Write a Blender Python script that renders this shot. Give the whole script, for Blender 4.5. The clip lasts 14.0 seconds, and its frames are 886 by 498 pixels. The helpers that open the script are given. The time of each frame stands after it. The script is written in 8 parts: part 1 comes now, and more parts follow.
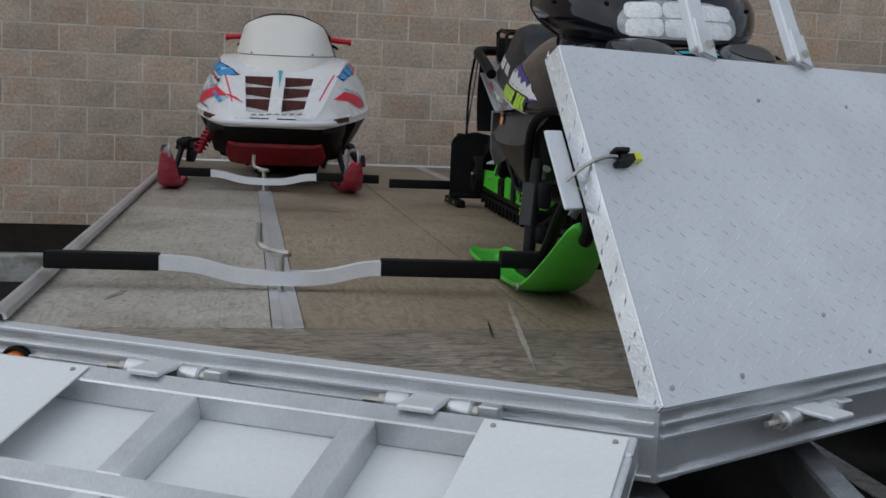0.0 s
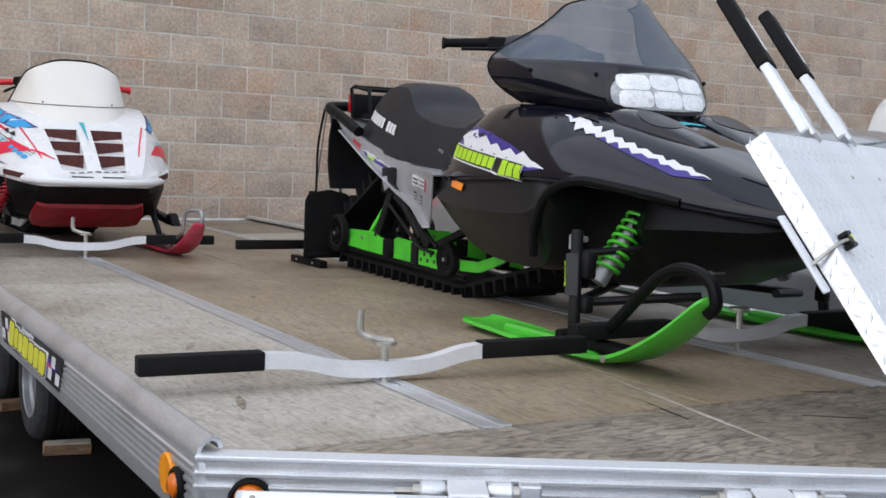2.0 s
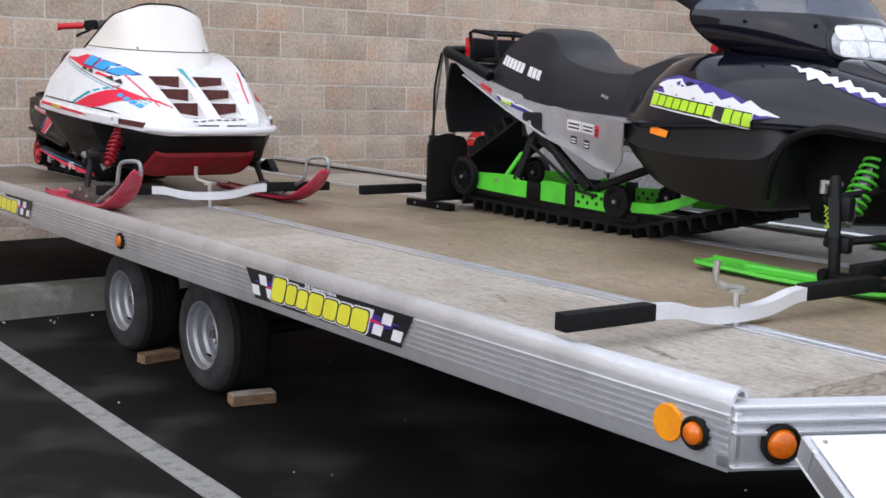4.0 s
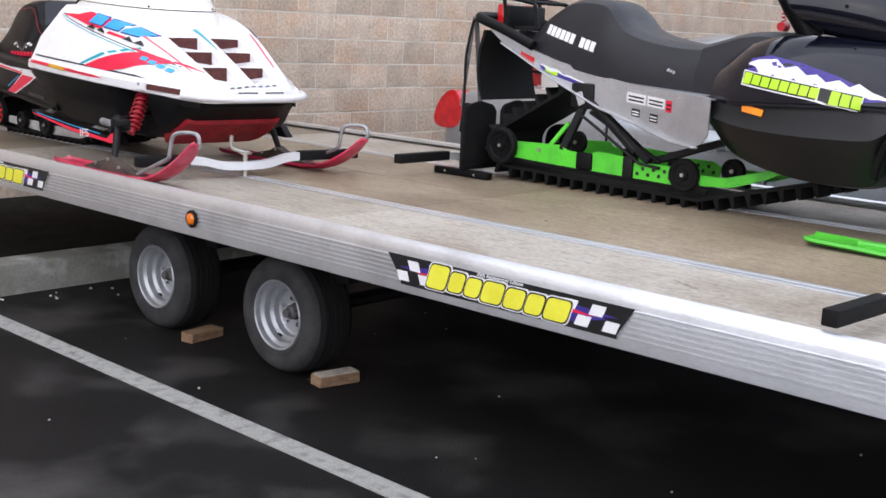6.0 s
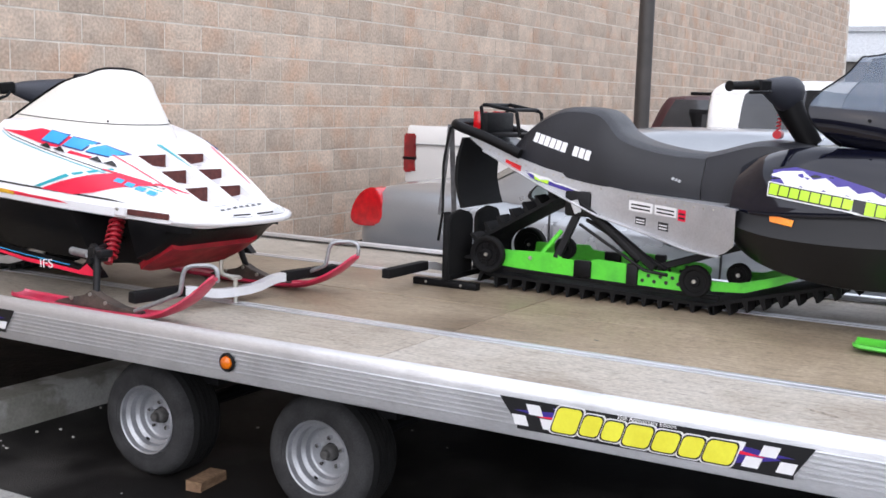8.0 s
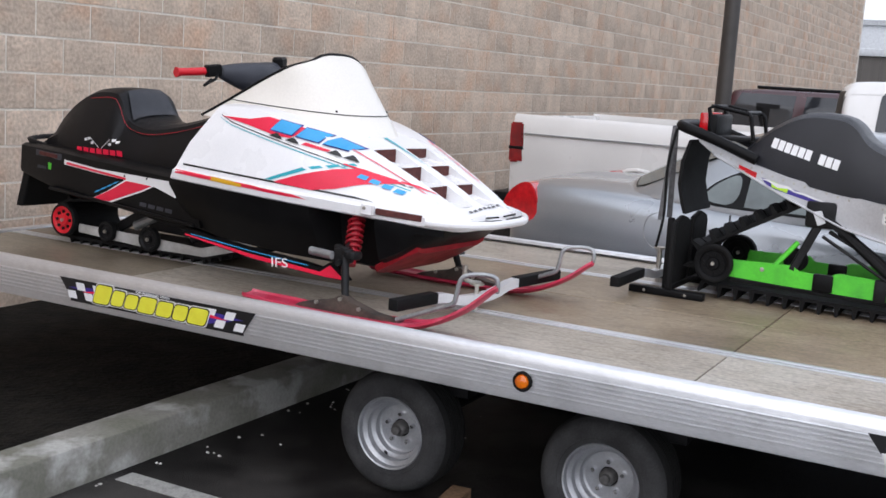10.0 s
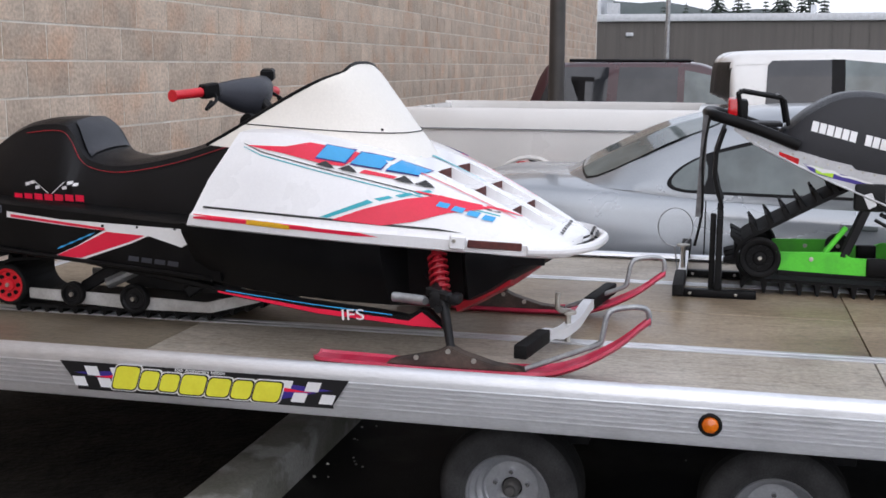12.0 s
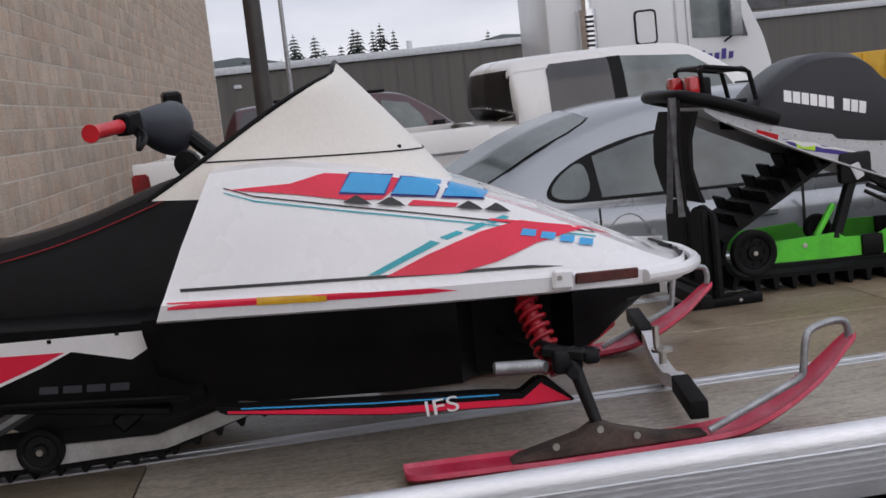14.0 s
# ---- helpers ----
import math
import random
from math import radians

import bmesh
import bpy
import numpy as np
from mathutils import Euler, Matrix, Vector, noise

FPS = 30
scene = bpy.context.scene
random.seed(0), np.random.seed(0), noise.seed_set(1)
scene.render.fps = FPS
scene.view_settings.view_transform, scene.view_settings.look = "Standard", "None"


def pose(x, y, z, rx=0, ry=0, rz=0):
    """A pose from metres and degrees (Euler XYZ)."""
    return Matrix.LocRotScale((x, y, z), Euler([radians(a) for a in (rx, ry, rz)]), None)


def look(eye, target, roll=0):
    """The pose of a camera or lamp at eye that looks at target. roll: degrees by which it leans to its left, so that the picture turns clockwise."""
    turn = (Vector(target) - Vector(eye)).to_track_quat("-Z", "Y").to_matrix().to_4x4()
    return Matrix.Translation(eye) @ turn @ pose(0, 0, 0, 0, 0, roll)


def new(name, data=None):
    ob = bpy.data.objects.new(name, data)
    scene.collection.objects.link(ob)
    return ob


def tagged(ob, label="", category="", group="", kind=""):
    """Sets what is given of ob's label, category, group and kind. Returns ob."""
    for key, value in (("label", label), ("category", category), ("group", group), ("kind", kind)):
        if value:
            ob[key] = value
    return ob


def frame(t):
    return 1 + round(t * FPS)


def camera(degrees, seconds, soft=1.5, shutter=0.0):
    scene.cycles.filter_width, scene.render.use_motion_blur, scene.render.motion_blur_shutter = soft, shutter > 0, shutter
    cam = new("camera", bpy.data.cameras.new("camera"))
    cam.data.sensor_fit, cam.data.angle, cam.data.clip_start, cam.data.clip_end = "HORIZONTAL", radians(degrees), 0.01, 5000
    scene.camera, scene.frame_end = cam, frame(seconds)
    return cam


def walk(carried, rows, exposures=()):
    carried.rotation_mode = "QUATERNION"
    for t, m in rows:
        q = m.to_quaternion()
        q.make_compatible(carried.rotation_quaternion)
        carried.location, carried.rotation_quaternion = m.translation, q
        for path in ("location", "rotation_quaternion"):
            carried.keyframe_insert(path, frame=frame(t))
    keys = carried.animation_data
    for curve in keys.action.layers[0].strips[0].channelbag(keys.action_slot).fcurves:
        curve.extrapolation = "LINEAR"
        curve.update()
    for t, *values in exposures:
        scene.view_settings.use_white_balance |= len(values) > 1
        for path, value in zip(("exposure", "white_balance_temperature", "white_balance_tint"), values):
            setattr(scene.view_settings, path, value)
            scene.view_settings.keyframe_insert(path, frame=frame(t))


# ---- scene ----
from mathutils.bvhtree import BVHTree
cam = camera(43.0, 14.0, soft=1.6)
PATH = [
    (0, (0.517, -2.342, 1.184), (0.864, -0.389, 0.925), 2.4),
    (0.5, (0.224, -2.234, 1.161), (0.786, -0.341, 0.84), 4.4),
    (1, (-0.066, -2.13, 1.176), (0.743, -0.315, 0.944), 4.6),
    (1.5, (-0.354, -2.001, 1.196), (0.589, -0.251, 0.973), 2.8),
    (2, (-0.612, -1.821, 1.233), (0.409, -0.109, 1.065), 2.3),
    (2.5, (-0.949, -1.699, 1.24), (0.188, -0.069, 1.016), 1.1),
    (3, (-1.2, -1.554, 1.258), (-0.033, 0.061, 1.092), 2.5),
    (3.5, (-1.433, -1.407, 1.274), (-0.273, 0.204, 1.034), 1.7),
    (6, (-2.414, -0.519, 1.379), (-0.96, 0.798, 0.992), 2.6),
    (6.5, (-2.541, -0.258, 1.452), (-1.054, 1.023, 1.071), 2.0),
    (7, (-2.684, -0.031, 1.473), (-1.088, 1.096, 1.047), 2.7),
    (7.5, (-2.797, 0.2, 1.508), (-1.107, 1.211, 1.16), 2.8),
    (8, (-2.889, 0.467, 1.551), (-1.163, 1.442, 1.284), 1.7),
    (8.5, (-3.036, 0.764, 1.545), (-1.308, 1.731, 1.264), 1.1),
    (9, (-3.133, 1.035, 1.555), (-1.419, 2.023, 1.266), 3.0),
    (11.5, (-3.203, 2.527, 1.614), (-1.332, 3.156, 1.291), 1.9),
    (12, (-3.103, 2.927, 1.625), (-1.186, 3.397, 1.303), 0.2),
    (12.5, (-2.882, 3.297, 1.595), (-0.946, 3.674, 1.262), -1.8),
    (13, (-2.697, 3.655, 1.549), (-0.726, 3.823, 1.255), -1.7),
    (13.5, (-2.488, 3.977, 1.539), (-0.509, 3.914, 1.258), -2.3),
    (14, (-2.195, 4.251, 1.511), (-0.224, 4.035, 1.249), -6.3),
]
EXPOSURES = [(0.0, -0.55, 5950, 8), (0.5, -0.5, 5950, 8), (1.0, -0.53, 5950, 7), (1.5, -0.17, 5950, 8), (2.0, 0.38, 6000, 11), (2.5, 0.62, 6050, 11), (3.5, 0.62, 6050, 13), (6.0, 0.97, 6050, 15), (7.0, 1.04, 6050, 15), (8.0, 1.02, 6050, 15), (8.5, 0.88, 6050, 15), (9.0, 0.70, 6050, 14), (11.5, 0.60, 6050, 14), (13.0, 0.18, 6150, 16), (14.0, -0.06, 6200, 16)]
walk(cam, [(t, look(eye, target, roll)) for t, eye, target, roll in PATH], EXPOSURES)

# ---- light: an overcast winter sky ----
world = bpy.data.worlds.new("overcast_sky")
scene.world = world
world.use_nodes = True
wn, wl = world.node_tree.nodes, world.node_tree.links
sky = wn.new("ShaderNodeTexSky")
sky.sky_type, sky.sun_disc = "NISHITA", False
sky.sun_elevation, sky.sun_rotation = radians(37), radians(254)
sky.air_density, sky.dust_density = 1.0, 4.0
dim = wn.new("ShaderNodeMixRGB")
dim.blend_type, dim.inputs[0].default_value, dim.inputs[2].default_value = "MULTIPLY", 1.0, (0.09, 0.09, 0.09, 1)
wl.new(sky.outputs[0], dim.inputs[1])
wtc = wn.new("ShaderNodeTexCoord")
wmap = wn.new("ShaderNodeMapping")
wmap.inputs["Scale"].default_value = (1.0, 1.0, 3.5)
wl.new(wtc.outputs["Generated"], wmap.inputs[0])
cloud = wn.new("ShaderNodeTexNoise")
cloud.inputs["Scale"].default_value, cloud.inputs["Detail"].default_value = 3.0, 8.0
wl.new(wmap.outputs[0], cloud.inputs["Vector"])
cramp = wn.new("ShaderNodeValToRGB")
cramp.color_ramp.elements[0].position, cramp.color_ramp.elements[0].color = 0.32, (0.62, 0.66, 0.72, 1)
cramp.color_ramp.elements[1].position, cramp.color_ramp.elements[1].color = 0.68, (0.98, 0.99, 1.0, 1)
wl.new(cloud.outputs["Fac"], cramp.inputs[0])
wmix = wn.new("ShaderNodeMixRGB")
wmix.inputs[0].default_value = 0.85
wl.new(dim.outputs[0], wmix.inputs[1])
wl.new(cramp.outputs[0], wmix.inputs[2])
wl.new(wmix.outputs[0], wn["Background"].inputs["Color"])
wn["Background"].inputs["Strength"].default_value = 1.0

sun_data = bpy.data.lights.new("sun", "SUN")
sun_data.energy, sun_data.angle, sun_data.color = 0.9, radians(110), (1.0, 0.97, 0.93)
sun_lamp = new("sun", sun_data)
sun_lamp.matrix_world = look((-9, -2.5, 7), (0, 0, 0))

# ---- materials ----


def mat(name, c1, c2=None, scale=8.0, rough=0.5, metal=0.0, bump=0.0, bscale=120.0, fine=0.12, stretch=(1, 1, 1),
        coat=0.0, rvar=0.12, tint=0.0, lo=0.35, hi=0.65, alpha=1.0, trans=0.0, spec=0.5, stain=None, sscale=1.5, samount=0.5, sedge=0.72):
    """A procedural surface: two colours mixed by a large noise, a fine grain, uneven gloss and a fine relief.
    tint: how much each object's own random value lightens or darkens it; stain: a third colour in patches."""
    m = bpy.data.materials.new(name)
    m.use_nodes = True
    n, l = m.node_tree.nodes, m.node_tree.links
    b = n["Principled BSDF"]
    tc = n.new("ShaderNodeNewGeometry")
    mp = n.new("ShaderNodeMapping")
    mp.inputs["Scale"].default_value = stretch
    l.new(tc.outputs["Position"], mp.inputs[0])
    big = n.new("ShaderNodeTexNoise")
    big.inputs["Scale"].default_value, big.inputs["Detail"].default_value = scale, 6.0
    l.new(mp.outputs[0], big.inputs["Vector"])
    ramp = n.new("ShaderNodeMapRange")
    ramp.inputs[1].default_value, ramp.inputs[2].default_value = lo, hi
    l.new(big.outputs["Fac"], ramp.inputs[0])
    mix = n.new("ShaderNodeMixRGB")
    mix.inputs[1].default_value = (*c1, 1)
    mix.inputs[2].default_value = (*(c2 or [v * 0.85 for v in c1]), 1)
    l.new(ramp.outputs[0], mix.inputs[0])
    col = mix.outputs[0]
    small = n.new("ShaderNodeTexNoise")
    small.inputs["Scale"].default_value, small.inputs["Detail"].default_value = bscale, 5.0
    l.new(mp.outputs[0], small.inputs["Vector"])
    if stain:
        st = n.new("ShaderNodeTexNoise")
        st.inputs["Scale"].default_value, st.inputs["Detail"].default_value = sscale, 7.0
        l.new(tc.outputs["Position"], st.inputs["Vector"])
        sr = n.new("ShaderNodeMapRange")
        sr.inputs[1].default_value, sr.inputs[2].default_value, sr.inputs[4].default_value = 0.5, sedge, samount
        l.new(st.outputs["Fac"], sr.inputs[0])
        sm = n.new("ShaderNodeMixRGB")
        sm.inputs[2].default_value = (*stain, 1)
        l.new(sr.outputs[0], sm.inputs[0])
        l.new(col, sm.inputs[1])
        col = sm.outputs[0]
    if fine > 0:
        fr = n.new("ShaderNodeMapRange")
        fr.inputs[3].default_value, fr.inputs[4].default_value = 1 - fine, 1 + fine
        fr.inputs[1].default_value, fr.inputs[2].default_value = 0.3, 0.7
        l.new(small.outputs["Fac"], fr.inputs[0])
        fm = n.new("ShaderNodeMixRGB")
        fm.blend_type, fm.inputs[0].default_value = "MULTIPLY", 1.0
        l.new(col, fm.inputs[1])
        l.new(fr.outputs[0], fm.inputs[2])
        col = fm.outputs[0]
    if tint > 0:
        oi = n.new("ShaderNodeObjectInfo")
        tr = n.new("ShaderNodeMapRange")
        tr.inputs[3].default_value, tr.inputs[4].default_value = 1 - tint, 1 + tint
        l.new(oi.outputs["Random"], tr.inputs[0])
        tm = n.new("ShaderNodeMixRGB")
        tm.blend_type, tm.inputs[0].default_value = "MULTIPLY", 1.0
        l.new(col, tm.inputs[1])
        l.new(tr.outputs[0], tm.inputs[2])
        col = tm.outputs[0]
    l.new(col, b.inputs["Base Color"])
    rr = n.new("ShaderNodeMapRange")
    rr.inputs[3].default_value, rr.inputs[4].default_value = max(0.02, rough - rvar), min(1.0, rough + rvar)
    l.new(big.outputs["Fac"], rr.inputs[0])
    l.new(rr.outputs[0], b.inputs["Roughness"])
    b.inputs["Metallic"].default_value = metal
    b.inputs["Coat Weight"].default_value = coat
    b.inputs["Coat Roughness"].default_value = 0.06
    b.inputs["Specular IOR Level"].default_value = spec
    b.inputs["Alpha"].default_value = alpha
    b.inputs["Transmission Weight"].default_value = trans
    if bump > 0:
        bp = n.new("ShaderNodeBump")
        bp.inputs["Strength"].default_value, bp.inputs["Distance"].default_value = 1.0, bump
        l.new(small.outputs["Fac"], bp.inputs["Height"])
        l.new(bp.outputs[0], b.inputs["Normal"])
    return m


def glass(name, colour, see, rough=0.03, clear=None):
    """A thin pane: part clear, part glossy."""
    m = bpy.data.materials.new(name)
    m.use_nodes = True
    n, l = m.node_tree.nodes, m.node_tree.links
    b = n["Principled BSDF"]
    b.inputs["Base Color"].default_value = (*colour, 1)
    b.inputs["Roughness"].default_value = rough
    b.inputs["Specular IOR Level"].default_value = 0.8
    tr = n.new("ShaderNodeBsdfTransparent")
    tr.inputs[0].default_value = (*([clear] * 3 if clear else [0.5 + v * 0.5 for v in colour]), 1)
    mx = n.new("ShaderNodeMixShader")
    mx.inputs[0].default_value = see
    l.new(b.outputs[0], mx.inputs[1])
    l.new(tr.outputs[0], mx.inputs[2])
    l.new(mx.outputs[0], n["Material Output"].inputs[0])
    return m


def plywood(name, c1, c2, c3, along, dark=0.86, rings=26.0, rough=0.55, sscale=1.7, fleck=0.80):
    """Weathered plywood: wavy cathedral grain along one axis, grey bloom and dark stains."""
    m = mat(name, c1, c2, scale=2.2, rough=rough, bump=0.0015, bscale=60, fine=0.18, stain=c3, sscale=sscale, samount=0.85, rvar=0.28)
    n, l = m.node_tree.nodes, m.node_tree.links
    b = n["Principled BSDF"]
    tc = n.new("ShaderNodeNewGeometry")
    mp = n.new("ShaderNodeMapping")
    mp.inputs["Scale"].default_value = (1.0, 0.16, 1.0) if along == "y" else (0.42, 1.0, 1.0)
    mp.inputs["Rotation"].default_value = (0, 0, 0 if along in "xy" else radians(30))
    l.new(tc.outputs["Position"], mp.inputs[0])
    ns = n.new("ShaderNodeTexNoise")
    ns.inputs["Scale"].default_value, ns.inputs["Detail"].default_value = 5.0, 2.0
    l.new(mp.outputs[0], ns.inputs["Vector"])
    mul = n.new("ShaderNodeMath")
    mul.operation, mul.inputs[1].default_value = "MULTIPLY", rings
    l.new(ns.outputs["Fac"], mul.inputs[0])
    fr = n.new("ShaderNodeMath")
    fr.operation = "FRACT"
    l.new(mul.outputs[0], fr.inputs[0])
    pk = n.new("ShaderNodeMapRange")
    pk.inputs[1].default_value, pk.inputs[2].default_value, pk.inputs[3].default_value, pk.inputs[4].default_value = 0.45, 1.0, 1.08, dark
    l.new(fr.outputs[0], pk.inputs[0])
    fm = n.new("ShaderNodeMixRGB")
    fm.blend_type, fm.inputs[0].default_value = "MULTIPLY", 1.0
    # coarse dark flecks along the grain
    mp2 = n.new("ShaderNodeMapping")
    mp2.inputs["Scale"].default_value = (1.0, 0.22, 1.0) if along == "y" else (0.30, 1.0, 1.0)
    l.new(tc.outputs["Position"], mp2.inputs[0])
    fl_ = n.new("ShaderNodeTexNoise")
    fl_.inputs["Scale"].default_value, fl_.inputs["Detail"].default_value, fl_.inputs["Distortion"].default_value = 62.0, 3.0, 1.2
    l.new(mp2.outputs[0], fl_.inputs["Vector"])
    fk = n.new("ShaderNodeMapRange")
    fk.inputs[1].default_value, fk.inputs[2].default_value, fk.inputs[3].default_value, fk.inputs[4].default_value = 0.50, 0.68, 1.0, dark * fleck
    l.new(fl_.outputs["Fac"], fk.inputs[0])
    both = n.new("ShaderNodeMath")
    both.operation = "MULTIPLY"
    l.new(pk.outputs[0], both.inputs[0])
    l.new(fk.outputs[0], both.inputs[1])
    pk = both
    old = b.inputs["Base Color"].links[0].from_socket
    l.new(old, fm.inputs[1])
    l.new(pk.outputs[0], fm.inputs[2])
    l.new(fm.outputs[0], b.inputs["Base Color"])
    return m


ASPHALT = mat("asphalt", (0.0080, 0.0075, 0.0073), (0.0155, 0.0145, 0.0140), scale=0.8, spec=0.12, rough=0.6, bump=0.004, bscale=160, fine=0.35,
              rvar=0.25, stain=(0.085, 0.08, 0.075), sscale=1.6, samount=0.6, sedge=0.66)
LINE = mat("line_paint", (0.34, 0.34, 0.32), (0.12, 0.12, 0.117), scale=20, rough=0.8, bump=0.003, bscale=150, fine=0.2, lo=0.5, hi=0.8)
CONCRETE = mat("concrete", (0.25, 0.245, 0.22), (0.15, 0.15, 0.12), scale=4, rough=0.85, bump=0.004, bscale=70, fine=0.12,
               stain=(0.46, 0.46, 0.44), sscale=5, samount=0.7, sedge=0.62)
MORTAR = mat("mortar", (0.76, 0.71, 0.63), (0.62, 0.575, 0.50), scale=6, rough=0.9, bump=0.002, bscale=90)
BLOCK = mat("split_face_block", (0.585, 0.470, 0.368), (0.465, 0.378, 0.298), scale=5, rough=0.9, bump=0.007, bscale=42, fine=0.22,
            tint=0.13, stain=(0.54, 0.35, 0.235), sscale=2.6, samount=0.85)
BLOCK_FAR = mat("split_face_block_far", (0.585, 0.470, 0.368), (0.465, 0.378, 0.298), scale=5, rough=0.9, bump=0.007, bscale=42, fine=0.22,
                stain=(0.54, 0.35, 0.235), sscale=2.6, samount=0.85)
fn, fl = BLOCK_FAR.node_tree.nodes, BLOCK_FAR.node_tree.links
geo = fn.new("ShaderNodeNewGeometry")
isl = fn.new("ShaderNodeMapRange")
isl.inputs[3].default_value, isl.inputs[4].default_value = 0.87, 1.13
fl.new(geo.outputs["Random Per Island"], isl.inputs[0])
ism = fn.new("ShaderNodeMixRGB")
ism.blend_type, ism.inputs[0].default_value = "MULTIPLY", 1.0
fl.new(fn["Principled BSDF"].inputs["Base Color"].links[0].from_socket, ism.inputs[1])
fl.new(isl.outputs[0], ism.inputs[2])
fl.new(ism.outputs[0], fn["Principled BSDF"].inputs["Base Color"])
PLAINWALL = mat("far_block_wall", (0.56, 0.47, 0.39), (0.50, 0.42, 0.35), scale=2, rough=0.9, bump=0.006, bscale=30)
PLY_GREY = plywood("weathered_grey_plywood", (0.47, 0.435, 0.38), (0.37, 0.33, 0.275), (0.20, 0.15, 0.10), "y", dark=0.93, fleck=0.74)
PLY_BROWN = plywood("worn_brown_plywood", (0.285, 0.222, 0.148), (0.345, 0.278, 0.195), (0.18, 0.132, 0.088), "y")
PLY_MID = plywood("grey_brown_plywood", (0.42, 0.38, 0.32), (0.325, 0.285, 0.23), (0.16, 0.125, 0.09), "y", dark=0.92, fleck=0.74, rough=0.48)
# Damp wood, with the shade beside the rear sled added to its colour.
PLY_DAMP_SHADED = plywood("damp_shaded_plywood", (0.17, 0.138, 0.098), (0.23, 0.195, 0.145), (0.09, 0.068, 0.045), "y", dark=0.88, rough=0.42)
PLY_WET = plywood("damp_brown_plywood", (0.250, 0.194, 0.130), (0.315, 0.254, 0.178), (0.15, 0.11, 0.073), "y", rough=0.42)
PLY_END = plywood("stained_end_plywood", (0.255, 0.21, 0.16), (0.39, 0.34, 0.275), (0.075, 0.056, 0.042), "x", dark=0.60, rings=17.0, sscale=2.3, fleck=0.65)
ALU = mat("mill_aluminium", (0.80, 0.81, 0.83), (0.67, 0.68, 0.70), scale=6, rough=0.38, metal=0.85, bump=0.0006, bscale=220, fine=0.06,
          stretch=(1, 0.2, 1), stain=(0.36, 0.36, 0.36), sscale=4, samount=0.4)
ALU_WHITE = mat("bright_aluminium_sheet", (0.84, 0.86, 0.89), (0.74, 0.76, 0.80), scale=3, rough=0.42, metal=0.4, bump=0.0004, bscale=200, fine=0.05)
ALU_BRIGHT = mat("bright_aluminium_bar", (0.86, 0.87, 0.89), (0.76, 0.77, 0.80), scale=5, rough=0.4, metal=0.3, bump=0.0003, bscale=200, fine=0.05)
ALU_DARK = mat("dark_frame_aluminium", (0.12, 0.12, 0.125), rough=0.6, metal=0.5, bscale=200)
WHITE_SHEET = mat("white_plastic_sheet", (0.88, 0.885, 0.89), (0.82, 0.825, 0.835), scale=3, rough=0.45, fine=0.03)
ALU_SHEET = mat("dull_aluminium_sheet", (0.84, 0.86, 0.89), (0.75, 0.77, 0.80), scale=3, rough=0.5, metal=0.3, bump=0.0004, bscale=200, fine=0.05, stain=(0.55, 0.57, 0.58), sscale=5, samount=0.22, sedge=0.8)
ALU_PLATE = mat("polished_tread_plate", (0.86, 0.87, 0.88), (0.76, 0.77, 0.79), scale=9, rough=0.26, metal=0.95, bump=0.0003, bscale=200, fine=0.06)
STEEL = mat("zinc_steel", (0.55, 0.53, 0.48), (0.42, 0.40, 0.36), scale=30, rough=0.4, metal=0.9, fine=0.1)
GALV = mat("galvanised_steel", (0.42, 0.43, 0.44), (0.32, 0.33, 0.34), scale=18, rough=0.5, metal=0.8, fine=0.12)
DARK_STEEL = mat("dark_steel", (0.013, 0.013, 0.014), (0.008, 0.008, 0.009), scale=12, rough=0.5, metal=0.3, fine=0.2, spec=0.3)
RUST = mat("rusty_steel", (0.11, 0.085, 0.07), (0.06, 0.05, 0.045), scale=14, rough=0.7, metal=0.4, fine=0.2)
RUBBER = mat("black_rubber", (0.006, 0.006, 0.0065), (0.010, 0.0098, 0.0098), scale=10, spec=0.16, rough=0.7, bump=0.001, bscale=140, fine=0.2)
# Tread colour is lowered to hold the shade under the trailer.
TYRE = mat("shade_darkened_tyre_rubber", (0.007, 0.007, 0.0075), (0.012, 0.0118, 0.0115), scale=9, spec=0.25, rough=0.8, bump=0.001, bscale=120, fine=0.2)
SIDEWALL = mat("dusty_sidewall_rubber", (0.050, 0.050, 0.051), (0.032, 0.032, 0.033), scale=14, spec=0.2, rough=0.85, bump=0.0008, bscale=160, fine=0.18)
HUB = mat("grimy_grey_hub", (0.16, 0.155, 0.15), (0.07, 0.068, 0.066), scale=20, rough=0.6, metal=0.5, fine=0.15)
RIM = mat("silver_wheel_paint", (0.46, 0.47, 0.49), (0.34, 0.35, 0.37), scale=9, rough=0.4, metal=0.6, fine=0.08)
BLACK_PLASTIC = mat("black_plastic", (0.004, 0.004, 0.0045), (0.007, 0.007, 0.0075), scale=7, spec=0.13, rough=0.4, bump=0.0006, bscale=260, fine=0.15)
BLACK_GLOSS = mat("black_hood_paint", (0.003, 0.0035, 0.008), (0.004, 0.0045, 0.011), scale=5, spec=0.15, rough=0.10, rvar=0.04, coat=0.6, fine=0.05)
BLACK_VINYL = mat("black_seat_vinyl", (0.0035, 0.0035, 0.0045), (0.006, 0.006, 0.0075), scale=5, spec=0.24, rough=0.40, bump=0.0012, bscale=420, fine=0.15)
# Bluer and paler than BLACK_VINYL: the seat's sky sheen is in the base colour.
SHEEN_VINYL = mat("sheen_tinted_seat_vinyl", (0.0090, 0.0097, 0.0128), (0.0135, 0.0142, 0.0188), scale=5, spec=0.42, rough=0.40, bump=0.0012, bscale=420, fine=0.15)
